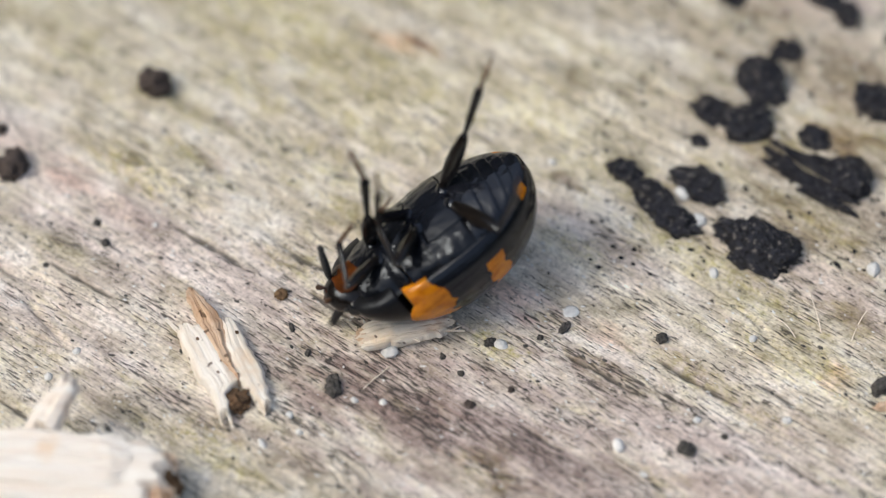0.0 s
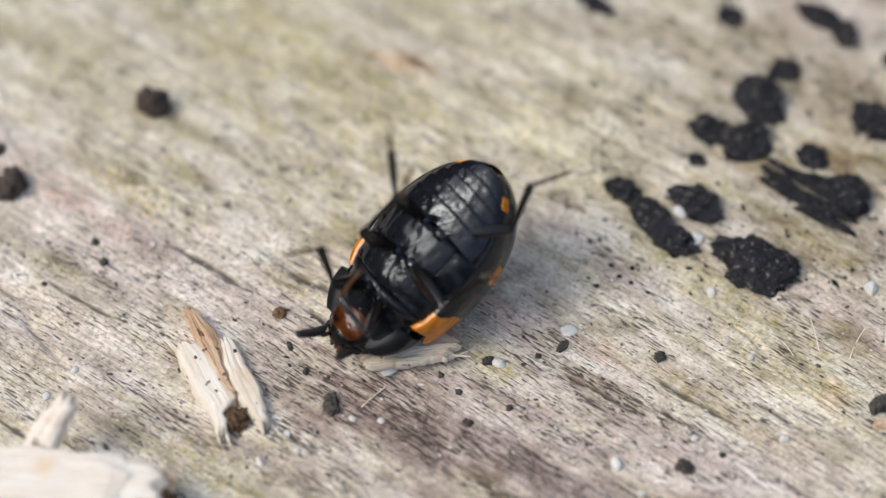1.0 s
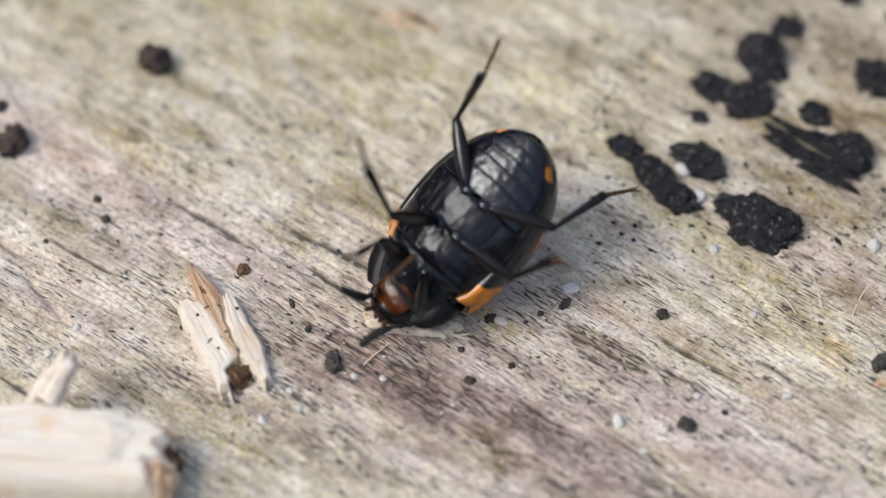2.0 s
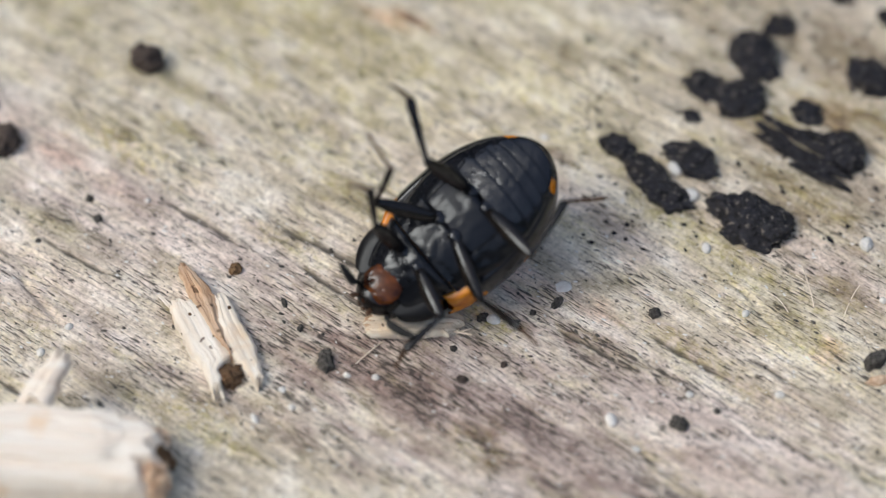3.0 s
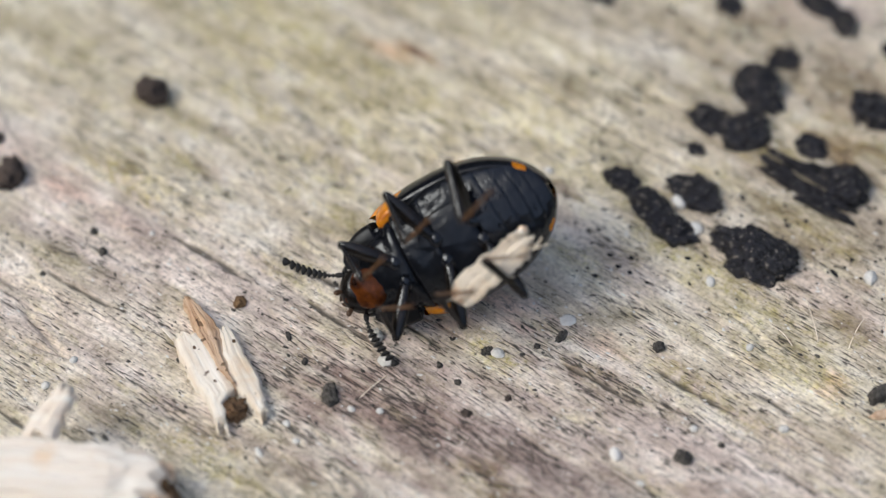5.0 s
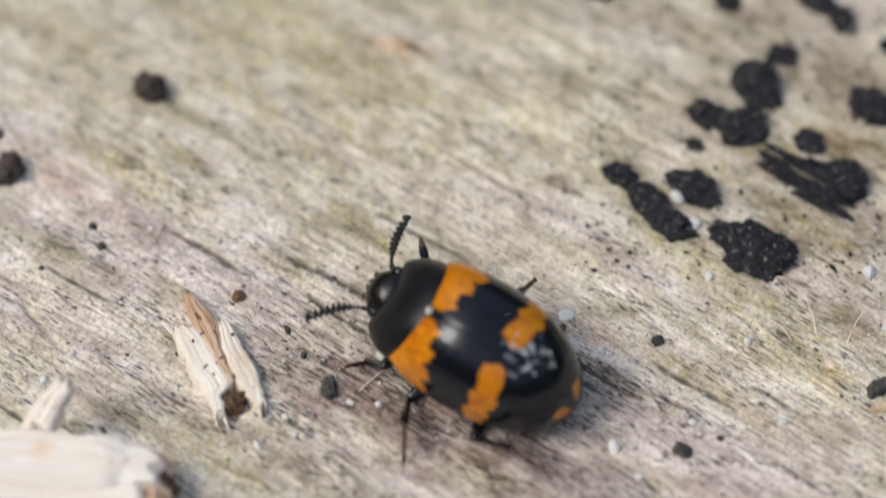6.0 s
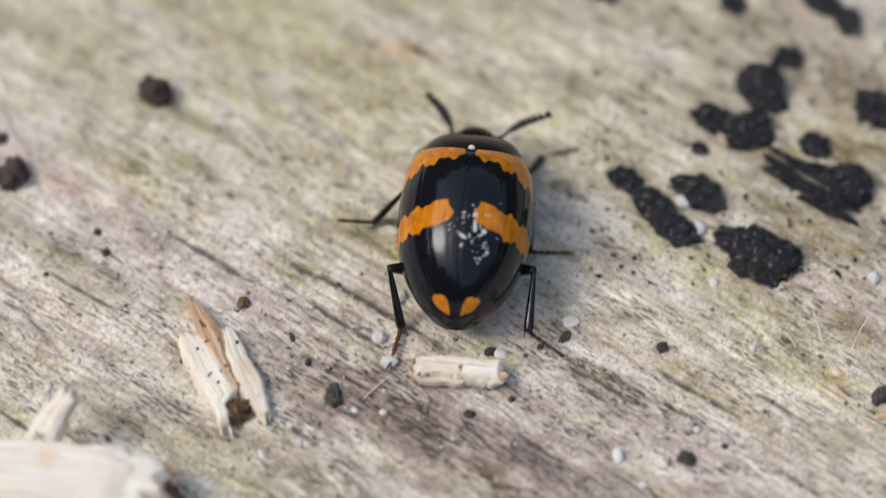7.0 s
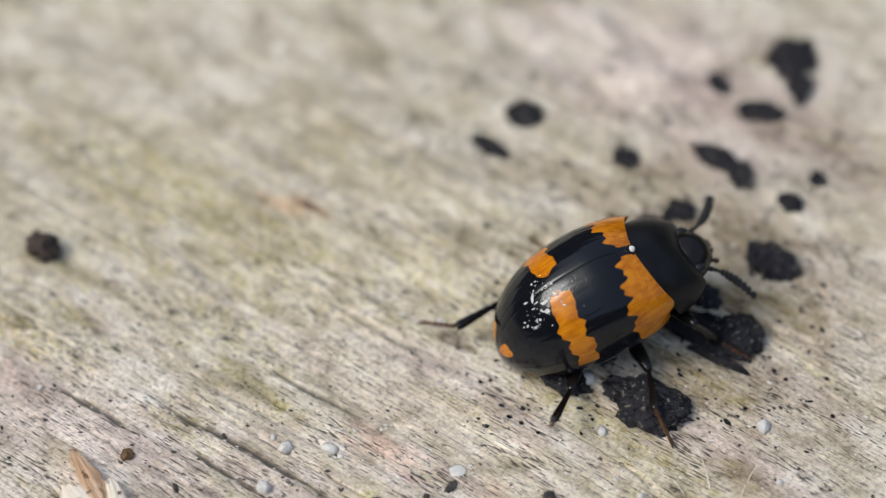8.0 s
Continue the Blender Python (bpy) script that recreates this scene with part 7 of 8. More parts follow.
    walk(tarsus, [
        (0.00, pose(-0.000994, 0.003516, -0.000321, -5.3, 3.6, 36.9)),
        (0.10, pose(-0.001050, 0.003344, 0.000681, 15.9, -6.7, 35.7)),
        (0.20, pose(-0.000916, 0.002661, 0.001424, 38.0, -15.8, 30.6)),
        (0.50, pose(-0.001053, 0.003471, 0.000333, -15.8, -4.0, 24.7)),
        (0.70, pose(-0.001758, 0.002434, -0.000054, -12.3, -2.8, 44.7)),
        (1.00, pose(-0.001632, 0.002616, -0.000507, -2.4, 9.6, 57.7)),
        (1.20, pose(-0.000733, 0.003671, -0.000270, -1.1, 0.7, 10.9)),
        (1.50, pose(-0.001420, 0.002657, -0.000925, -8.3, 20.4, 63.6)),
        (1.70, pose(-0.001112, 0.003313, 0.000639, -14.2, -6.6, 24.3)),
        (2.27, pose(-0.001196, 0.003395, 0.000037, 20.6, 1.2, 81.9)),
        (2.80, pose(-0.001199, 0.003269, -0.000563, 46.7, -23.7, 135.9)),
        (2.90, pose(-0.001313, 0.002861, -0.000926, 35.4, 6.9, 92.7)),
        (3.00, pose(-0.001329, 0.002361, -0.001174, 4.5, 19.5, 40.5)),
        (3.20, pose(-0.000399, 0.003743, -0.000463, -15.3, -0.2, 5.8)),
        (3.50, pose(-0.001346, 0.003243, -0.000061, 0.2, 0.5, 23.0)),
        (3.80, pose(-0.001717, 0.002070, -0.000539, -33.0, -10.5, 32.2)),
        (4.00, pose(-0.001660, 0.002423, -0.000588, 6.5, 11.6, 47.6)),
        (4.20, pose(-0.001289, 0.002546, -0.001154, -11.3, 3.8, 16.9)),
        (4.50, pose(-0.001601, 0.002814, 0.000305, -19.9, -9.8, 22.8)),
        (4.70, pose(-0.001530, 0.002983, -0.000168, -34.7, -16.0, 9.4)),
        (4.80, pose(-0.000813, 0.002891, -0.001368, -63.1, 16.8, -5.4)),
        (4.90, pose(0.000033, 0.001857, -0.001789, -107.1, 34.8, -40.2)),
        (5.00, pose(0.000357, 0.000677, -0.001108, -155.5, 23.8, -79.7)),
        (5.25, pose(0.000490, 0.000594, -0.000938, -159.8, 7.8, -93.5)),
        (5.33, pose(0.000502, 0.001315, -0.001564, -122.8, 40.1, -66.3)),
        (5.40, pose(0.000130, 0.002163, -0.001792, -60.6, 41.5, -12.0)),
        (5.50, pose(-0.000495, 0.002840, -0.001540, -21.7, 10.4, 17.4)),
        (5.67, pose(-0.000867, 0.003602, -0.000283, -20.6, -6.0, 60.6)),
        (5.80, pose(-0.000919, 0.003093, 0.001144, -31.4, -18.5, 106.1)),
        (6.00, pose(-0.000456, 0.002772, 0.001585, -21.2, -27.9, 63.3)),
        (6.07, pose(-0.000953, 0.003500, 0.000478, -25.3, -6.2, 57.8)),
        (6.13, pose(-0.001148, 0.003127, -0.000873, -31.6, 14.9, 50.6)),
        (6.20, pose(-0.000907, 0.001908, -0.001548, -42.0, 34.8, 39.5)),
        (6.50, pose(-0.000828, 0.001443, -0.001478, -10.3, 62.7, 67.3)),
        (6.80, pose(-0.001567, 0.002536, -0.000741, -15.4, 9.8, 47.0)),
        (7.00, pose(-0.001123, 0.001978, -0.001405, 26.6, 37.6, 70.7)),
        (7.20, pose(-0.000927, 0.002252, -0.001530, -12.4, 19.1, 28.9)),
        (7.50, pose(-0.000237, 0.002394, -0.001751, -30.3, 2.6, 5.0)),
        (7.67, pose(-0.001087, 0.003440, -0.000356, -31.3, -8.2, 9.6)),
        (7.80, pose(-0.001224, 0.002396, 0.001273, -33.2, -18.9, 14.6)),
        (7.87, pose(-0.001363, 0.003205, 0.000221, -33.6, -13.9, 11.3)),
        (7.93, pose(-0.001032, 0.003070, -0.001065, -34.3, -9.0, 8.0)),
        (8.00, pose(-0.000448, 0.002080, -0.001743, -35.3, -4.1, 4.7)),
    ])
    femur, tibia, tarsus = LEGS["hind", 1]
    walk(femur, [
        (0.00, pose(0.000360, -0.001190, -0.000800, 4.1, -2.8, -110.1)),
        (0.20, pose(0.000360, -0.001190, -0.000800, -35.4, -24.0, -134.1)),
        (0.33, pose(0.000360, -0.001190, -0.000800, 0.2, -10.0, -143.5)),
        (0.50, pose(0.000360, -0.001190, -0.000800, 33.1, 6.6, -143.2)),
        (0.70, pose(0.000360, -0.001190, -0.000800, -13.4, -11.6, -127.4)),
        (1.00, pose(0.000360, -0.001190, -0.000800, 19.2, -0.4, -139.5)),
        (1.20, pose(0.000360, -0.001190, -0.000800, 20.8, 0.5, -155.2)),
        (1.50, pose(0.000360, -0.001190, -0.000800, -21.7, -10.1, -116.1)),
        (1.70, pose(0.000360, -0.001190, -0.000800, 13.4, -1.4, -113.7)),
        (2.80, pose(0.000360, -0.001190, -0.000800, 21.7, 0.5, -122.5)),
        (3.00, pose(0.000360, -0.001190, -0.000800, -15.9, -1.6, -95.1)),
        (3.10, pose(0.000360, -0.001190, -0.000800, -6.4, 1.8, -82.2)),
        (3.20, pose(0.000360, -0.001190, -0.000800, 3.7, 3.1, -68.9)),
        (3.33, pose(0.000360, -0.001190, -0.000800, 7.1, -2.1, -108.0)),
        (3.50, pose(0.000360, -0.001190, -0.000800, 12.9, -3.9, -147.4)),
        (3.67, pose(0.000360, -0.001190, -0.000800, 11.7, -2.7, -125.6)),
        (3.80, pose(0.000360, -0.001190, -0.000800, 11.1, -1.1, -103.7)),
        (3.90, pose(0.000360, -0.001190, -0.000800, -4.4, -1.8, -98.2)),
        (4.00, pose(0.000360, -0.001190, -0.000800, -19.9, -1.0, -92.8)),
        (4.20, pose(0.000360, -0.001190, -0.000800, -3.9, -11.3, -140.1)),
        (4.50, pose(0.000360, -0.001190, -0.000800, -12.5, -5.4, -108.5)),
        (4.70, pose(0.000360, -0.001190, -0.000800, 11.3, -5.7, -156.2)),
        (4.87, pose(0.000360, -0.001190, -0.000800, -7.7, -9.8, -128.2)),
        (5.00, pose(0.000360, -0.001190, -0.000800, -26.5, -4.5, -100.5)),
        (5.25, pose(0.000360, -0.001190, -0.000800, -10.7, -2.1, -97.8)),
        (5.37, pose(0.000360, -0.001190, -0.000800, -3.1, -1.8, -98.9)),
        (5.50, pose(0.000360, -0.001190, -0.000800, 4.6, -1.3, -99.9)),
        (5.60, pose(0.000360, -0.001190, -0.000800, -7.6, -5.0, -110.4)),
        (5.70, pose(0.000360, -0.001190, -0.000800, -19.0, -10.8, -120.0)),
        (5.80, pose(0.000360, -0.001190, -0.000800, -29.5, -18.3, -128.5)),
        (6.00, pose(0.000360, -0.001190, -0.000800, -44.8, -23.0, -125.6)),
        (6.20, pose(0.000360, -0.001190, -0.000800, 5.0, -6.8, -138.8)),
        (6.33, pose(0.000360, -0.001190, -0.000800, -2.1, -6.5, -122.2)),
        (6.50, pose(0.000360, -0.001190, -0.000800, -8.8, -4.1, -105.7)),
        (6.67, pose(0.000360, -0.001190, -0.000800, 10.6, -0.4, -95.4)),
        (6.80, pose(0.000360, -0.001190, -0.000800, 30.5, -0.5, -84.4)),
        (7.00, pose(0.000360, -0.001190, -0.000800, 30.1, 1.1, -101.8)),
        (7.20, pose(0.000360, -0.001190, -0.000800, 24.8, 1.1, -115.9)),
        (7.33, pose(0.000360, -0.001190, -0.000800, 29.9, 0.5, -95.6)),
        (7.50, pose(0.000360, -0.001190, -0.000800, 34.5, -1.9, -75.4)),
        (7.67, pose(0.000360, -0.001190, -0.000800, 30.4, 0.6, -96.2)),
        (7.80, pose(0.000360, -0.001190, -0.000800, 25.8, 1.4, -117.1)),
        (7.90, pose(0.000360, -0.001190, -0.000800, 22.8, 0.7, -118.4)),
        (8.00, pose(0.000360, -0.001190, -0.000800, 19.9, -0.0, -119.7)),
    ])
    walk(tibia, [
        (0.00, pose(0.000000, 0.002200, 0.000000, -51.0, -10.5, -21.8)),
        (0.20, pose(0.000000, 0.002200, 0.000000, -48.1, -8.3, -18.5)),
        (0.33, pose(0.000000, 0.002200, 0.000000, -56.5, -4.2, -7.7)),
        (0.50, pose(0.000000, 0.002200, 0.000000, -64.0, 1.4, 2.3)),
        (0.70, pose(0.000000, 0.002200, 0.000000, -24.1, -3.1, -14.5)),
        (1.00, pose(0.000000, 0.002200, 0.000000, -54.2, -16.7, -31.9)),
        (1.20, pose(0.000000, 0.002200, 0.000000, -4.2, -2.5, -60.5)),
        (1.50, pose(0.000000, 0.002200, 0.000000, -1.4, -1.4, -92.1)),
        (1.70, pose(0.000000, 0.002200, 0.000000, 21.6, 12.4, -59.4)),
        (2.80, pose(0.000000, 0.002200, 0.000000, -5.9, -2.2, -41.1)),
        (3.00, pose(0.000000, 0.002200, 0.000000, 5.4, 7.2, -106.2)),
        (3.10, pose(0.000000, 0.002200, 0.000000, -6.1, -5.2, -80.5)),
        (3.20, pose(0.000000, 0.002200, 0.000000, -22.1, -10.9, -52.3)),
        (3.33, pose(0.000000, 0.002200, 0.000000, -29.0, -12.4, -45.7)),
        (3.50, pose(0.000000, 0.002200, 0.000000, -36.1, -13.1, -38.9)),
        (3.67, pose(0.000000, 0.002200, 0.000000, -9.1, -6.9, -74.6)),
        (3.80, pose(0.000000, 0.002200, 0.000000, 9.9, 12.7, -104.6)),
        (3.90, pose(0.000000, 0.002200, 0.000000, -0.4, -0.3, -68.7)),
        (4.00, pose(0.000000, 0.002200, 0.000000, -16.3, -4.6, -31.0)),
        (4.20, pose(0.000000, 0.002200, 0.000000, -27.8, -9.0, -35.1)),
        (4.50, pose(0.000000, 0.002200, 0.000000, -30.0, 2.3, 8.7)),
        (4.70, pose(0.000000, 0.002200, 0.000000, -64.9, -18.3, -28.4)),
        (4.87, pose(0.000000, 0.002200, 0.000000, -99.4, -9.8, -8.3)),
        (5.00, pose(0.000000, 0.002200, 0.000000, -129.1, 7.7, 3.7)),
        (5.25, pose(0.000000, 0.002200, 0.000000, -143.1, 10.5, 3.5)),
        (5.37, pose(0.000000, 0.002200, 0.000000, -119.7, -35.3, -20.9)),
        (5.50, pose(0.000000, 0.002200, 0.000000, -50.4, -51.1, -90.9)),
        (5.60, pose(0.000000, 0.002200, 0.000000, -9.9, -12.9, -105.0)),
        (5.70, pose(0.000000, 0.002200, 0.000000, 24.1, 24.9, -91.8)),
        (5.80, pose(0.000000, 0.002200, 0.000000, 82.1, 42.4, -48.0)),
        (6.00, pose(0.000000, 0.002200, 0.000000, 83.0, 48.3, -53.8)),
        (6.20, pose(0.000000, 0.002200, 0.000000, 40.2, 24.2, -60.7)),
        (6.33, pose(0.000000, 0.002200, 0.000000, 23.6, 16.9, -70.8)),
        (6.50, pose(0.000000, 0.002200, 0.000000, 9.1, 7.4, -78.0)),
        (6.67, pose(0.000000, 0.002200, 0.000000, 1.6, 1.8, -94.0)),
        (6.80, pose(0.000000, 0.002200, 0.000000, -4.0, -5.6, -109.2)),
        (7.00, pose(0.000000, 0.002200, 0.000000, -25.9, -22.2, -81.0)),
        (7.20, pose(0.000000, 0.002200, 0.000000, -36.7, -18.7, -52.7)),
        (7.33, pose(0.000000, 0.002200, 0.000000, -13.3, -11.2, -80.1)),
        (7.50, pose(0.000000, 0.002200, 0.000000, 4.2, 5.2, -102.2)),
        (7.67, pose(0.000000, 0.002200, 0.000000, -3.4, -2.7, -77.1)),
        (7.80, pose(0.000000, 0.002200, 0.000000, -13.7, -6.6, -51.0)),
        (7.90, pose(0.000000, 0.002200, 0.000000, 1.7, 0.4, -27.0)),
        (8.00, pose(0.000000, 0.002200, 0.000000, 18.7, 0.3, -2.0)),
    ])
    walk(tarsus, [
        (0.00, pose(0.000692, 0.003210, -0.001452, -55.9, 5.9, -9.7)),
        (0.20, pose(0.000597, 0.003338, -0.001400, -20.8, 2.0, -3.5)),
        (0.33, pose(0.000255, 0.003223, -0.001580, -24.3, 5.4, 3.3)),
        (0.50, pose(-0.000076, 0.003031, -0.001707, -27.3, 9.2, 9.9)),
        (0.70, pose(0.000476, 0.003869, -0.000774, -41.6, -13.9, -31.2)),
        (1.00, pose(0.000962, 0.002909, -0.001477, 26.3, -16.0, -29.1)),
        (1.20, pose(0.001652, 0.003128, -0.000139, 19.4, -6.8, -28.9)),
        (1.50, pose(0.001898, 0.002129, -0.000045, 18.0, -1.8, -89.3)),
        (1.70, pose(0.001597, 0.002970, 0.000683, 40.2, -4.9, -31.1)),
        (2.80, pose(0.001248, 0.003619, -0.000196, 56.7, -1.4, -42.8)),
        (3.00, pose(0.001810, 0.001650, 0.000177, 45.8, -7.6, -76.0)),
        (3.10, pose(0.001866, 0.002494, -0.000201, -8.3, -8.3, -38.8)),
        (3.20, pose(0.001477, 0.003169, -0.000701, -54.5, 20.1, -14.8)),
        (3.33, pose(0.001328, 0.003219, -0.000899, -42.1, 6.8, -19.1)),
        (3.50, pose(0.001162, 0.003235, -0.001090, -28.8, -5.1, -26.2)),
        (3.67, pose(0.001819, 0.002662, -0.000298, 11.7, -13.3, -54.1)),
        (3.80, pose(0.001793, 0.001659, 0.000318, 51.2, -1.6, -80.5)),
        (3.90, pose(0.001770, 0.002890, -0.000013, 9.9, -12.7, -57.5)),
        (4.00, pose(0.000976, 0.003741, -0.000533, -32.5, -5.4, -32.9)),
        (4.20, pose(0.001080, 0.003494, -0.000876, -70.5, 6.6, -21.8)),
        (4.50, pose(-0.000287, 0.003820, -0.000950, -35.1, -1.3, 3.0)),
        (4.70, pose(0.000858, 0.002651, -0.001634, -47.9, -2.7, -18.0)),
        (4.87, pose(0.000271, 0.001847, -0.001847, -49.2, -48.2, -9.4)),
        (5.00, pose(-0.000121, 0.000990, -0.001460, -164.2, -82.3, 110.7)),
        (5.25, pose(-0.000114, 0.000670, -0.001121, -132.2, -69.9, 81.9)),
        (5.37, pose(0.000554, 0.000980, -0.001347, 9.8, -83.5, -90.9)),
        (5.50, pose(0.001192, 0.001041, -0.000919, 8.2, -58.0, -120.8)),
        (5.60, pose(0.001789, 0.001646, -0.000319, -37.1, -34.0, -71.5)),
        (5.70, pose(0.001723, 0.001818, 0.000705, -50.6, 2.2, -52.3)),
        (5.80, pose(0.001042, 0.001431, 0.001390, -52.9, 40.4, -38.0)),
        (6.00, pose(0.001020, 0.001202, 0.001255, -35.0, 25.5, 4.2)),
        (6.20, pose(0.001511, 0.002472, 0.001119, -65.4, 24.1, -61.2)),
        (6.33, pose(0.001716, 0.002565, 0.000729, -23.8, 14.7, -51.3)),
        (6.50, pose(0.001843, 0.002551, 0.000297, 14.6, 1.4, -50.1)),
        (6.67, pose(0.001895, 0.002066, 0.000054, -27.5, 17.2, -57.1)),
        (6.80, pose(0.001786, 0.001566, -0.000132, -74.4, 23.7, -74.2)),
        (7.00, pose(0.001738, 0.002160, -0.000768, -68.0, 17.1, -46.0)),
        (7.20, pose(0.001432, 0.002833, -0.001076, -124.3, -5.6, -50.5)),
        (7.33, pose(0.001836, 0.002436, -0.000427, -97.2, -21.5, -91.1)),
        (7.50, pose(0.001849, 0.001787, 0.000139, -65.5, -15.0, -135.3)),
        (7.67, pose(0.001850, 0.002618, -0.000113, -38.8, -2.4, -98.8)),
        (7.80, pose(0.001467, 0.003321, -0.000448, -10.2, -8.7, -60.9)),
        (7.90, pose(0.000862, 0.003892, 0.000057, -47.8, -25.0, -63.7)),
        (8.00, pose(0.000067, 0.003999, 0.000608, -91.7, -39.1, -53.6)),
    ])
    femur, tibia, tarsus = LEGS["hind", -1]
    walk(femur, [
        (0.00, pose(-0.000360, -0.001190, -0.000800, -66.2, 43.0, 135.6)),
        (0.20, pose(-0.000360, -0.001190, -0.000800, -107.3, 19.6, 99.8)),
        (0.50, pose(-0.000360, -0.001190, -0.000800, -43.6, 34.9, 143.9)),
        (0.70, pose(-0.000360, -0.001190, -0.000800, -56.5, 45.1, 145.6)),
        (1.00, pose(-0.000360, -0.001190, -0.000800, -83.8, 7.7, 96.1)),
        (1.10, pose(-0.000360, -0.001190, -0.000800, -27.7, 10.8, 114.2)),
        (1.20, pose(-0.000360, -0.001190, -0.000800, 26.5, -2.2, 126.9)),
        (1.33, pose(-0.000360, -0.001190, -0.000800, -22.4, 5.2, 103.4)),
        (1.50, pose(-0.000360, -0.001190, -0.000800, -70.1, -7.7, 82.3)),
        (1.60, pose(-0.000360, -0.001190, -0.000800, -27.6, 8.5, 109.1)),
        (1.70, pose(-0.000360, -0.001190, -0.000800, 17.4, 1.2, 139.7)),
        (2.27, pose(-0.000360, -0.001190, -0.000800, -28.1, 6.4, 104.3)),
        (2.80, pose(-0.000360, -0.001190, -0.000800, -69.1, -14.6, 75.1)),
        (2.90, pose(-0.000360, -0.001190, -0.000800, -63.9, -9.6, 79.3)),
        (3.00, pose(-0.000360, -0.001190, -0.000800, -58.4, -5.0, 83.8)),
        (3.20, pose(-0.000360, -0.001190, -0.000800, -78.5, 6.4, 95.5)),
        (3.50, pose(-0.000360, -0.001190, -0.000800, -69.2, 5.4, 95.5)),
        (3.67, pose(-0.000360, -0.001190, -0.000800, -33.7, 18.2, 125.1)),
        (3.80, pose(-0.000360, -0.001190, -0.000800, 3.7, 10.8, 156.9)),
        (3.90, pose(-0.000360, -0.001190, -0.000800, -2.2, 13.5, 152.1)),
        (4.00, pose(-0.000360, -0.001190, -0.000800, -8.4, 15.6, 147.0)),
        (4.10, pose(-0.000360, -0.001190, -0.000800, 1.4, 10.6, 149.0)),
        (4.20, pose(-0.000360, -0.001190, -0.000800, 10.9, 5.3, 150.1)),
        (4.33, pose(-0.000360, -0.001190, -0.000800, -18.8, 19.1, 141.2)),
        (4.50, pose(-0.000360, -0.001190, -0.000800, -52.8, 26.3, 125.1)),
        (4.70, pose(-0.000360, -0.001190, -0.000800, 10.4, 4.9, 143.6)),
        (4.87, pose(-0.000360, -0.001190, -0.000800, -5.3, 7.3, 121.5)),
        (5.00, pose(-0.000360, -0.001190, -0.000800, -20.8, 3.6, 99.7)),
        (5.25, pose(-0.000360, -0.001190, -0.000800, -16.0, 3.0, 99.2)),
        (5.37, pose(-0.000360, -0.001190, -0.000800, -5.4, 2.1, 99.2)),
        (5.50, pose(-0.000360, -0.001190, -0.000800, 5.1, 1.2, 98.9)),
        (5.67, pose(-0.000360, -0.001190, -0.000800, 19.4, 0.1, 103.1)),
        (5.80, pose(-0.000360, -0.001190, -0.000800, 33.5, -2.0, 106.8)),
        (6.00, pose(-0.000360, -0.001190, -0.000800, 22.5, -0.2, 99.8)),
        (6.10, pose(-0.000360, -0.001190, -0.000800, 27.3, -0.3, 94.1)),
        (6.20, pose(-0.000360, -0.001190, -0.000800, 32.2, 0.2, 88.5)),
        (6.50, pose(-0.000360, -0.001190, -0.000800, 29.3, -0.1, 91.4)),
        (6.80, pose(-0.000360, -0.001190, -0.000800, 32.9, 1.6, 75.7)),
        (7.00, pose(-0.000360, -0.001190, -0.000800, 28.3, -1.6, 112.0)),
        (7.10, pose(-0.000360, -0.001190, -0.000800, 24.0, -0.3, 97.9)),
        (7.20, pose(-0.000360, -0.001190, -0.000800, 19.5, -0.0, 83.7)),
        (7.33, pose(-0.000360, -0.001190, -0.000800, 20.2, -0.0, 102.4)),
        (7.50, pose(-0.000360, -0.001190, -0.000800, 20.8, -0.2, 121.2)),
        (7.80, pose(-0.000360, -0.001190, -0.000800, -28.0, 8.2, 108.3)),
        (8.00, pose(-0.000360, -0.001190, -0.000800, 20.4, -0.2, 140.1)),
    ])
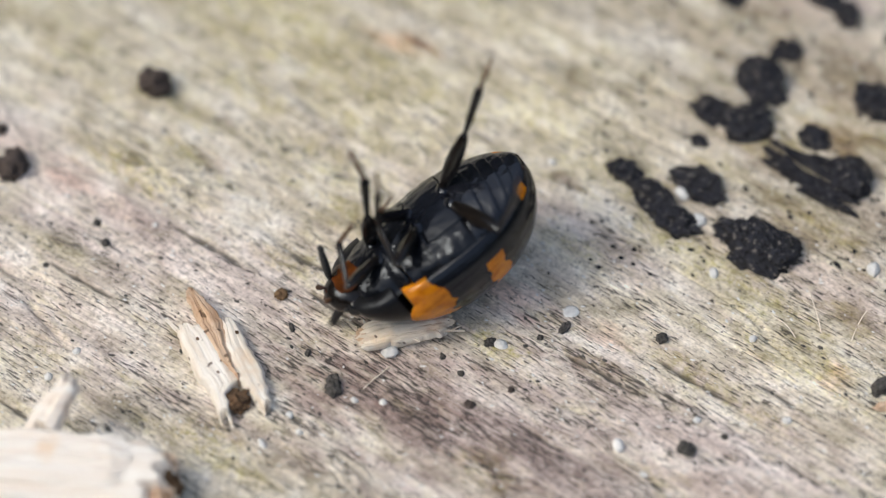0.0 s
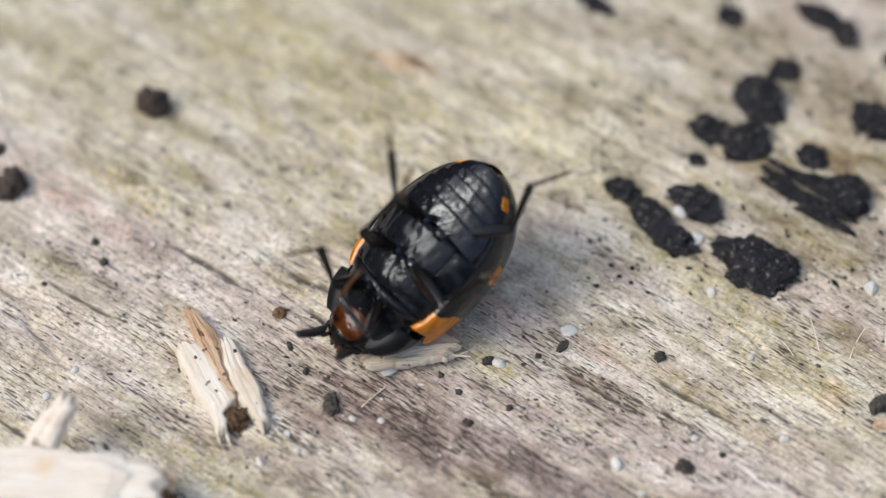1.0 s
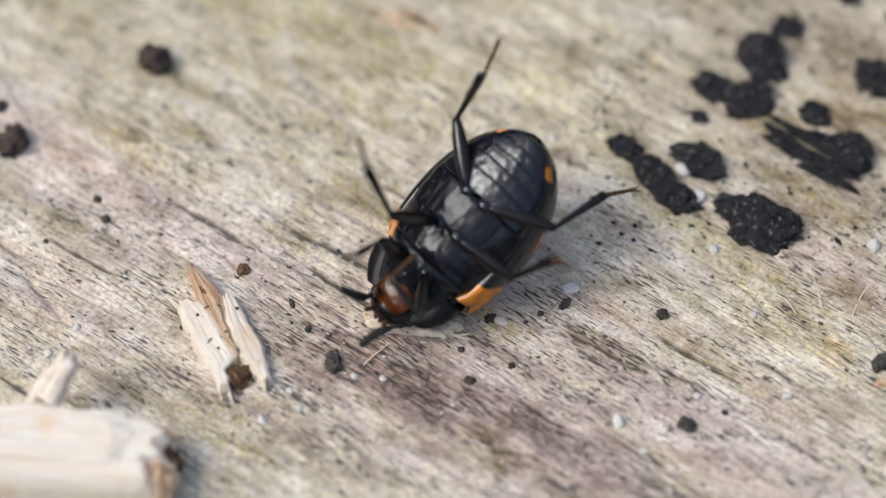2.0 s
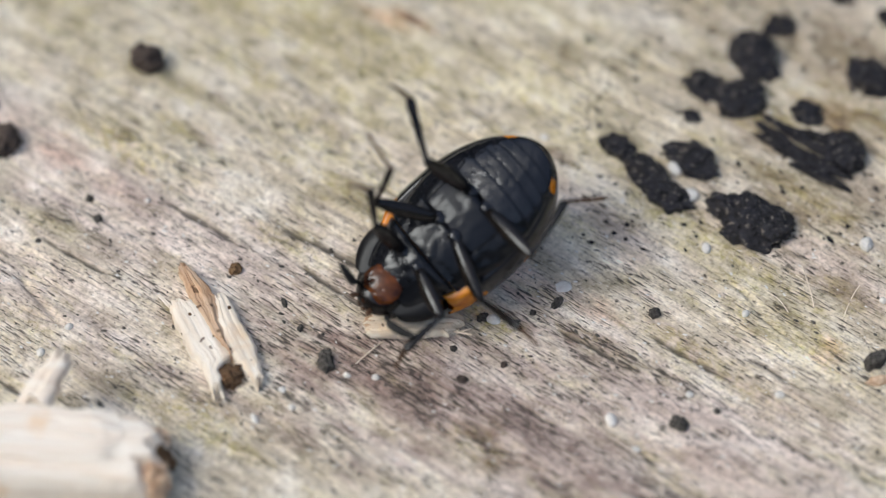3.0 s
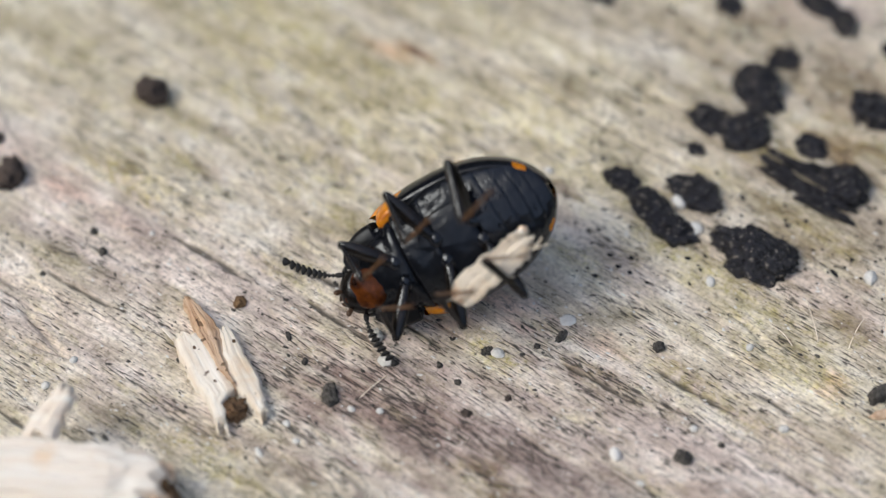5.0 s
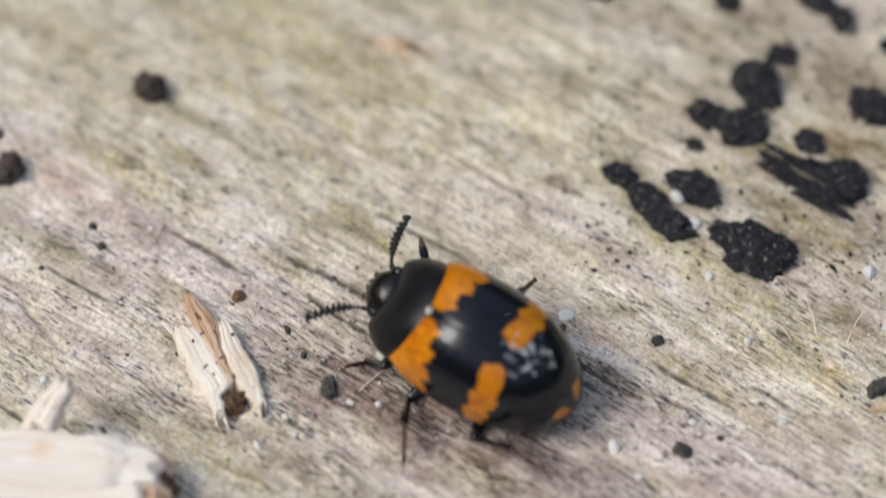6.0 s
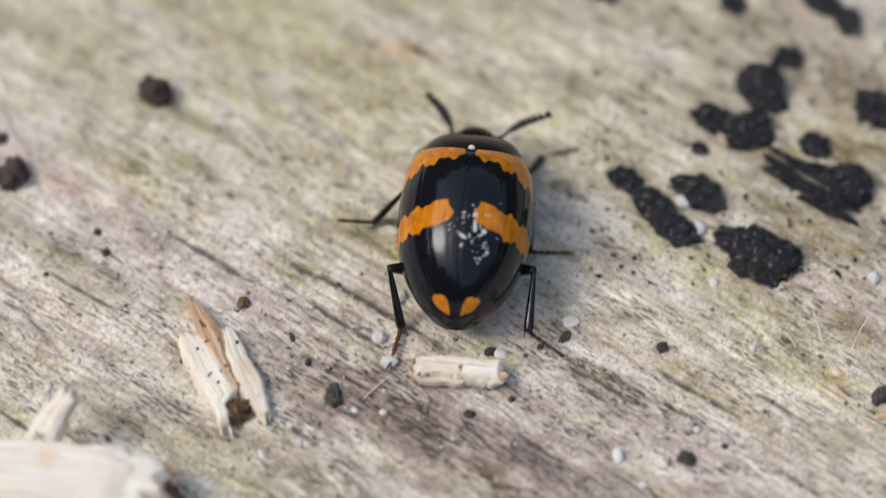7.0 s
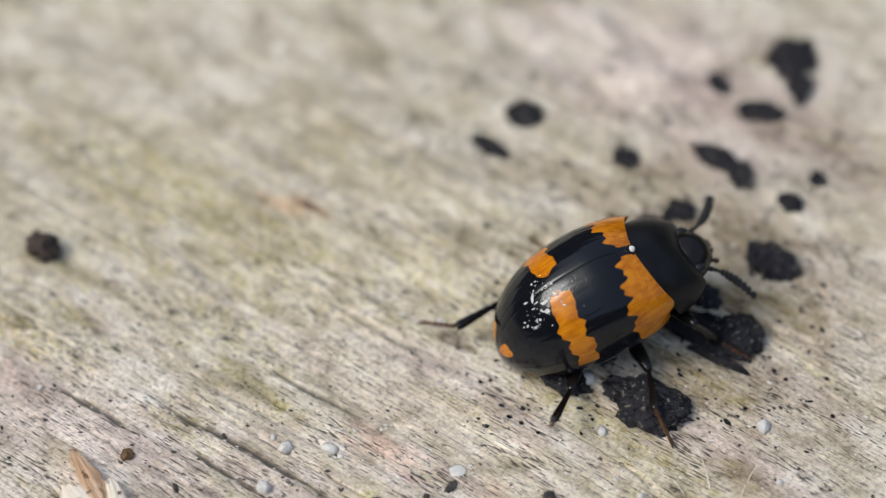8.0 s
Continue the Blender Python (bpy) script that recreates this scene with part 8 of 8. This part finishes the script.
    walk(tibia, [
        (0.00, pose(0.000000, 0.002200, 0.000000, -6.7, -0.2, -4.0)),
        (0.20, pose(0.000000, 0.002200, 0.000000, 18.4, -7.6, 44.8)),
        (0.50, pose(0.000000, 0.002200, 0.000000, -26.7, 1.7, 7.2)),
        (0.70, pose(0.000000, 0.002200, 0.000000, 3.6, -0.8, 24.7)),
        (1.00, pose(0.000000, 0.002200, 0.000000, 6.9, -1.6, 26.1)),
        (1.10, pose(0.000000, 0.002200, 0.000000, -14.1, 5.6, 43.4)),
        (1.20, pose(0.000000, 0.002200, 0.000000, -32.8, 18.4, 57.6)),
        (1.33, pose(0.000000, 0.002200, 0.000000, -21.7, 11.1, 53.9)),
        (1.50, pose(0.000000, 0.002200, 0.000000, -10.3, 4.7, 48.9)),
        (1.60, pose(0.000000, 0.002200, 0.000000, -25.7, 9.9, 41.5)),
        (1.70, pose(0.000000, 0.002200, 0.000000, -41.8, 12.8, 32.8)),
        (2.27, pose(0.000000, 0.002200, 0.000000, -31.3, 16.1, 53.4)),
        (2.80, pose(0.000000, 0.002200, 0.000000, -20.3, 15.5, 74.4)),
        (2.90, pose(0.000000, 0.002200, 0.000000, 5.4, -3.0, 57.6)),
        (3.00, pose(0.000000, 0.002200, 0.000000, 36.1, -11.4, 34.1)),
        (3.20, pose(0.000000, 0.002200, 0.000000, -25.8, 2.4, 10.3)),
        (3.50, pose(0.000000, 0.002200, 0.000000, -8.5, 4.7, 58.2)),
        (3.67, pose(0.000000, 0.002200, 0.000000, -20.3, 9.4, 49.2)),
        (3.80, pose(0.000000, 0.002200, 0.000000, -32.7, 12.0, 39.4)),
        (3.90, pose(0.000000, 0.002200, 0.000000, 2.5, -1.0, 45.4)),
        (4.00, pose(0.000000, 0.002200, 0.000000, 37.5, -15.2, 42.8)),
        (4.10, pose(0.000000, 0.002200, 0.000000, 0.0, -0.0, 51.3)),
        (4.20, pose(0.000000, 0.002200, 0.000000, -36.7, 17.1, 48.8)),
        (4.33, pose(0.000000, 0.002200, 0.000000, -30.2, 12.9, 45.5)),
        (4.50, pose(0.000000, 0.002200, 0.000000, -23.5, 9.1, 41.7)),
        (4.70, pose(0.000000, 0.002200, 0.000000, -46.3, 24.0, 52.9)),
        (4.87, pose(0.000000, 0.002200, 0.000000, -96.4, 18.3, 16.4)),
        (5.00, pose(0.000000, 0.002200, 0.000000, -134.6, -9.6, -4.0)),
        (5.25, pose(0.000000, 0.002200, 0.000000, -138.9, -11.1, -4.2)),
        (5.37, pose(0.000000, 0.002200, 0.000000, -103.8, 7.3, 5.7)),
        (5.50, pose(0.000000, 0.002200, 0.000000, -64.3, 15.9, 25.1)),
        (5.67, pose(0.000000, 0.002200, 0.000000, -11.8, 2.8, 26.6)),
        (5.80, pose(0.000000, 0.002200, 0.000000, 40.7, -6.4, 17.1)),
        (6.00, pose(0.000000, 0.002200, 0.000000, 53.5, -20.0, 38.6)),
        (6.10, pose(0.000000, 0.002200, 0.000000, 9.4, -8.0, 81.3)),
        (6.20, pose(0.000000, 0.002200, 0.000000, -19.4, 26.4, 107.7)),
        (6.50, pose(0.000000, 0.002200, 0.000000, -22.8, 27.0, 99.9)),
        (6.80, pose(0.000000, 0.002200, 0.000000, -44.1, 58.7, 108.5)),
        (7.00, pose(0.000000, 0.002200, 0.000000, -52.1, 40.0, 73.3)),
        (7.10, pose(0.000000, 0.002200, 0.000000, -57.0, 42.0, 70.5)),
        (7.20, pose(0.000000, 0.002200, 0.000000, -62.3, 43.9, 67.4)),
        (7.33, pose(0.000000, 0.002200, 0.000000, -31.2, 24.8, 76.6)),
        (7.50, pose(0.000000, 0.002200, 0.000000, -6.0, 4.5, 74.2)),
        (7.80, pose(0.000000, 0.002200, 0.000000, 28.9, -34.1, 100.0)),
        (8.00, pose(0.000000, 0.002200, 0.000000, 16.0, -7.3, 48.6)),
    ])
    walk(tarsus, [
        (0.00, pose(0.000133, 0.004082, -0.000223, -8.4, 0.1, -1.2)),
        (0.20, pose(-0.001326, 0.003424, 0.000595, 13.5, -6.8, 41.9)),
        (0.50, pose(-0.000239, 0.003881, -0.000854, -20.3, 5.1, 14.9)),
        (0.70, pose(-0.000794, 0.003922, 0.000120, -1.3, -0.8, 25.9)),
        (1.00, pose(-0.000835, 0.003891, 0.000229, -4.3, -1.5, 21.0)),
        (1.10, pose(-0.001300, 0.003507, -0.000460, -23.3, 8.7, 46.4)),
        (1.20, pose(-0.001523, 0.002782, -0.000976, -37.2, 25.7, 68.8)),
        (1.33, pose(-0.001507, 0.003131, -0.000688, -35.5, 7.1, 39.6)),
        (1.50, pose(-0.001428, 0.003407, -0.000339, -25.1, -8.3, 9.8)),
        (1.60, pose(-0.001240, 0.003389, -0.000810, 2.1, 3.1, 13.1)),
        (1.70, pose(-0.001005, 0.003238, -0.001234, 30.4, 11.7, 21.5)),
        (2.27, pose(-0.001466, 0.002948, -0.000949, 7.3, 7.0, 38.1)),
        (2.80, pose(-0.001763, 0.002511, -0.000636, -16.1, 9.3, 55.2)),
        (2.90, pose(-0.001603, 0.003205, 0.000180, -19.0, 1.2, 31.4)),
        (3.00, pose(-0.001043, 0.003349, 0.001096, -18.4, -7.3, 7.9)),
        (3.20, pose(-0.000340, 0.003878, -0.000825, -16.5, 1.4, 7.7)),
        (3.50, pose(-0.001609, 0.003172, -0.000279, -22.2, -9.8, 8.7)),
        (3.67, pose(-0.001420, 0.003283, -0.000649, 6.7, 3.1, 12.1)),
        (3.80, pose(-0.001179, 0.003299, -0.001005, 37.2, 12.7, 21.5)),
        (3.90, pose(-0.001353, 0.003532, 0.000082, 53.2, 3.6, 30.5)),
        (4.00, pose(-0.001246, 0.003101, 0.001117, 67.7, -7.4, 36.8)),
        (4.10, pose(-0.001482, 0.003389, 0.000000, -0.1, -1.2, 44.5)),
        (4.20, pose(-0.001367, 0.002950, -0.001086, -67.4, 8.3, 41.8)),
        (4.33, pose(-0.001320, 0.003199, -0.000932, -31.1, 6.2, 36.9)),
        (4.50, pose(-0.001249, 0.003421, -0.000749, 5.3, 7.5, 31.7)),
        (4.70, pose(-0.001384, 0.002548, -0.001254, -45.2, 14.7, 43.3)),
        (4.87, pose(-0.000509, 0.001829, -0.001793, -50.1, 55.3, 20.5)),
        (5.00, pose(0.000132, 0.000853, -0.001334, -149.1, 72.5, -92.9)),
        (5.25, pose(0.000136, 0.000754, -0.001225, -139.7, 62.0, -79.2)),
        (5.37, pose(-0.000187, 0.001727, -0.001831, -51.1, 53.5, 3.9)),
        (5.50, pose(-0.000775, 0.002747, -0.001646, -24.5, 14.6, 23.7)),
        (5.67, pose(-0.000850, 0.003854, -0.000389, -21.9, -1.3, 59.1)),
        (5.80, pose(-0.000555, 0.003536, 0.001231, -29.1, -15.7, 95.3)),
        (6.00, pose(-0.001115, 0.002756, 0.001435, -19.7, -36.2, 94.1)),
        (6.10, pose(-0.001860, 0.002442, 0.000306, -20.2, -10.7, 85.7)),
        (6.20, pose(-0.001622, 0.001388, -0.000566, -24.3, 14.5, 77.0)),
        (6.50, pose(-0.001668, 0.001569, -0.000655, -11.8, 22.6, 84.6)),
        (6.80, pose(-0.000935, 0.000695, -0.000686, 39.8, 58.5, 97.7)),
        (7.00, pose(-0.001394, 0.001612, -0.001149, -12.9, 29.9, 54.2)),
        (7.10, pose(-0.001330, 0.001538, -0.001184, 25.9, 47.9, 95.7)),
        (7.20, pose(-0.001264, 0.001463, -0.001212, 72.1, 38.0, 144.4)),
        (7.33, pose(-0.001677, 0.002175, -0.000893, -9.5, 38.0, 70.4)),
        (7.50, pose(-0.001823, 0.002698, -0.000196, -48.4, -12.3, 42.4)),
        (7.80, pose(-0.001549, 0.001404, 0.000760, -19.3, -28.0, 26.6)),
        (8.00, pose(-0.001414, 0.003357, 0.000521, -33.0, -14.0, 5.3)),
    ])
    walk(FEELERS[1], [
        (0.00, pose(0.000700, 0.003220, -0.000220, 36.4, -34.9, 52.4)),
        (0.07, pose(0.000700, 0.003220, -0.000220, 7.5, -4.2, 23.6)),
        (0.13, pose(0.000700, 0.003220, -0.000220, -32.0, 5.5, -15.9)),
        (0.20, pose(0.000700, 0.003220, -0.000220, -68.8, -12.1, -52.6)),
        (0.33, pose(0.000700, 0.003220, -0.000220, -47.5, 11.8, -8.7)),
        (0.50, pose(0.000700, 0.003220, -0.000220, -15.0, 12.0, 42.3)),
        (0.60, pose(0.000700, 0.003220, -0.000220, -47.0, 18.6, 6.2)),
        (0.70, pose(0.000700, 0.003220, -0.000220, -76.6, 5.8, -27.6)),
        (1.00, pose(0.000700, 0.003220, -0.000220, -80.5, 6.2, -27.7)),
        (1.20, pose(0.000700, 0.003220, -0.000220, -79.9, 20.2, -11.0)),
        (1.50, pose(0.000700, 0.003220, -0.000220, -84.3, 11.5, -22.3)),
        (1.70, pose(0.000700, 0.003220, -0.000220, -62.5, 34.6, 19.4)),
        (2.27, pose(0.000700, 0.003220, -0.000220, -53.1, 3.2, -28.6)),
        (2.80, pose(0.000700, 0.003220, -0.000220, -23.2, -10.1, -81.6)),
        (3.00, pose(0.000700, 0.003220, -0.000220, -57.5, -15.4, -62.6)),
        (3.20, pose(0.000700, 0.003220, -0.000220, -20.5, -3.9, -56.1)),
        (3.50, pose(0.000700, 0.003220, -0.000220, -14.0, -5.4, -77.0)),
        (3.80, pose(0.000700, 0.003220, -0.000220, -24.9, -6.3, -63.1)),
        (4.00, pose(0.000700, 0.003220, -0.000220, -41.8, -6.1, -50.9)),
        (4.20, pose(0.000700, 0.003220, -0.000220, -41.1, -25.3, -96.7)),
        (4.50, pose(0.000700, 0.003220, -0.000220, -9.2, -7.2, -111.4)),
        (4.70, pose(0.000700, 0.003220, -0.000220, -22.0, -8.8, -78.3)),
        (5.00, pose(0.000700, 0.003220, -0.000220, -32.4, -11.3, -72.7)),
        (5.25, pose(0.000700, 0.003220, -0.000220, 16.3, 5.3, -70.7)),
        (5.50, pose(0.000700, 0.003220, -0.000220, 22.9, 7.6, -71.0)),
        (5.80, pose(0.000700, 0.003220, -0.000220, -35.1, -10.8, -68.3)),
        (6.00, pose(0.000700, 0.003220, -0.000220, -22.5, -4.0, -54.7)),
        (6.20, pose(0.000700, 0.003220, -0.000220, -29.3, -0.8, -38.2)),
        (6.33, pose(0.000700, 0.003220, -0.000220, 21.1, 0.4, -37.4)),
        (6.50, pose(0.000700, 0.003220, -0.000220, 71.4, 0.6, -35.8)),
        (6.67, pose(0.000700, 0.003220, -0.000220, 24.3, 1.3, -41.0)),
        (6.80, pose(0.000700, 0.003220, -0.000220, -22.8, -2.0, -45.0)),
        (7.00, pose(0.000700, 0.003220, -0.000220, 2.5, -1.0, -38.0)),
        (7.20, pose(0.000700, 0.003220, -0.000220, 7.2, 1.3, -55.9)),
        (7.33, pose(0.000700, 0.003220, -0.000220, -25.5, 0.1, -34.8)),
        (7.50, pose(0.000700, 0.003220, -0.000220, -56.7, 10.3, -16.1)),
        (7.80, pose(0.000700, 0.003220, -0.000220, -59.4, 14.1, -10.5)),
        (8.00, pose(0.000700, 0.003220, -0.000220, -51.2, 4.2, -26.2)),
    ])
    walk(FEELERS[-1], [
        (0.00, pose(-0.000700, 0.003220, -0.000220, -110.1, -26.4, 16.4)),
        (0.20, pose(-0.000700, 0.003220, -0.000220, -96.6, -35.6, 3.1)),
        (0.50, pose(-0.000700, 0.003220, -0.000220, -70.6, -36.9, -15.5)),
        (0.70, pose(-0.000700, 0.003220, -0.000220, -54.9, -31.2, -21.5)),
        (1.00, pose(-0.000700, 0.003220, -0.000220, -71.9, -26.9, -1.5)),
        (1.20, pose(-0.000700, 0.003220, -0.000220, -73.1, -26.9, -0.8)),
        (1.50, pose(-0.000700, 0.003220, -0.000220, -79.9, -17.3, 14.4)),
        (1.70, pose(-0.000700, 0.003220, -0.000220, -84.1, -11.6, 22.2)),
        (2.80, pose(-0.000700, 0.003220, -0.000220, -83.6, -16.4, 16.7)),
        (3.00, pose(-0.000700, 0.003220, -0.000220, -90.9, -8.4, 26.7)),
        (3.20, pose(-0.000700, 0.003220, -0.000220, -34.8, -6.5, 14.3)),
        (3.50, pose(-0.000700, 0.003220, -0.000220, -42.9, -9.5, 11.2)),
        (3.80, pose(-0.000700, 0.003220, -0.000220, -48.5, -15.3, 1.7)),
        (4.00, pose(-0.000700, 0.003220, -0.000220, -37.7, -10.3, 5.4)),
        (4.20, pose(-0.000700, 0.003220, -0.000220, -55.8, 2.4, 39.6)),
        (4.50, pose(-0.000700, 0.003220, -0.000220, -57.2, -6.6, 22.9)),
        (4.60, pose(-0.000700, 0.003220, -0.000220, -18.9, -0.7, 30.6)),
        (4.70, pose(-0.000700, 0.003220, -0.000220, 19.8, -0.9, 40.3)),
        (5.00, pose(-0.000700, 0.003220, -0.000220, 8.1, 0.8, 23.8)),
        (5.25, pose(-0.000700, 0.003220, -0.000220, -12.3, -1.2, 24.1)),
        (5.50, pose(-0.000700, 0.003220, -0.000220, -21.7, -6.0, 4.3)),
        (5.80, pose(-0.000700, 0.003220, -0.000220, -34.0, 0.9, 38.1)),
        (6.00, pose(-0.000700, 0.003220, -0.000220, 9.3, 0.9, 24.0)),
        (6.20, pose(-0.000700, 0.003220, -0.000220, -37.2, -13.8, -4.5)),
        (6.50, pose(-0.000700, 0.003220, -0.000220, 17.9, 2.4, 20.1)),
        (6.80, pose(-0.000700, 0.003220, -0.000220, 1.8, 0.2, 20.2)),
        (7.00, pose(-0.000700, 0.003220, -0.000220, -6.4, -1.2, 13.3)),
        (7.20, pose(-0.000700, 0.003220, -0.000220, 7.9, 2.3, 2.6)),
        (7.50, pose(-0.000700, 0.003220, -0.000220, 1.6, 0.1, 29.2)),
        (7.80, pose(-0.000700, 0.003220, -0.000220, -51.1, 9.0, 53.8)),
        (8.00, pose(-0.000700, 0.003220, -0.000220, -30.4, -1.4, 29.9)),
    ])
    walk(WORKED_CHIP, [
        (0.00, pose(-0.001179, -0.003252, 0.000300, 0.0, -0.0, -75.6)),
        (0.50, pose(-0.001130, -0.003294, 0.000300, 0.0, -0.0, -75.1)),
        (0.80, pose(-0.001122, -0.003341, 0.000300, 0.0, -0.0, -74.1)),
        (1.00, pose(-0.000933, -0.003391, 0.000300, 0.0, -0.0, -79.9)),
        (1.20, pose(-0.001018, -0.003414, 0.000300, 0.0, -0.0, -81.6)),
        (1.50, pose(-0.000884, -0.003708, 0.000300, 0.0, -0.0, -96.6)),
        (1.70, pose(-0.000916, -0.003697, 0.000300, 0.0, -0.0, -98.0)),
        (2.80, pose(-0.000742, -0.004071, 0.000300, 0.0, -0.0, -96.9)),
        (3.00, pose(-0.000679, -0.003923, 0.000300, 0.0, -0.0, -87.5)),
        (3.50, pose(-0.000819, -0.003681, 0.000300, 0.0, -0.0, -96.9)),
        (4.00, pose(-0.000906, -0.003737, 0.000300, 0.0, -0.0, -102.4)),
        (4.20, pose(-0.000858, -0.003623, 0.000300, 0.0, -0.0, -104.6)),
        (4.40, pose(-0.000888, -0.003390, 0.000300, 0.0, -0.0, -105.9)),
        (4.50, pose(0.001546, -0.005295, 0.004000, 32.2, -5.3, -37.5)),
        (4.70, pose(0.001388, -0.004759, 0.004200, 38.1, -9.8, -30.9)),
        (5.00, pose(0.001600, -0.002900, 0.003600, 30.6, 23.0, -45.0)),
        (5.25, pose(0.001200, -0.003400, 0.002000, 39.2, 56.8, -37.2)),
        (5.45, pose(0.000500, -0.003400, 0.000700, 171.3, 49.0, 86.3)),
        (5.60, pose(0.000454, -0.004372, 0.000360, 180.0, 5.7, 85.3)),
        (8.00, pose(0.000454, -0.004372, 0.000360, 180.0, 5.7, 85.3)),
    ])
    walk(PUSHED_CRUMB, [
        (0.00, pose(-0.004940, -0.001750, 0.000000, 0.0, -0.0, 10.0)),
        (1.20, pose(-0.004940, -0.001750, 0.000000, 0.0, -0.0, 10.0)),
        (1.45, pose(-0.006113, -0.001714, 0.000000, 0.0, -0.0, 50.0)),
        (8.00, pose(-0.006113, -0.001714, 0.000000, 0.0, -0.0, 50.0)),
    ])


motions()
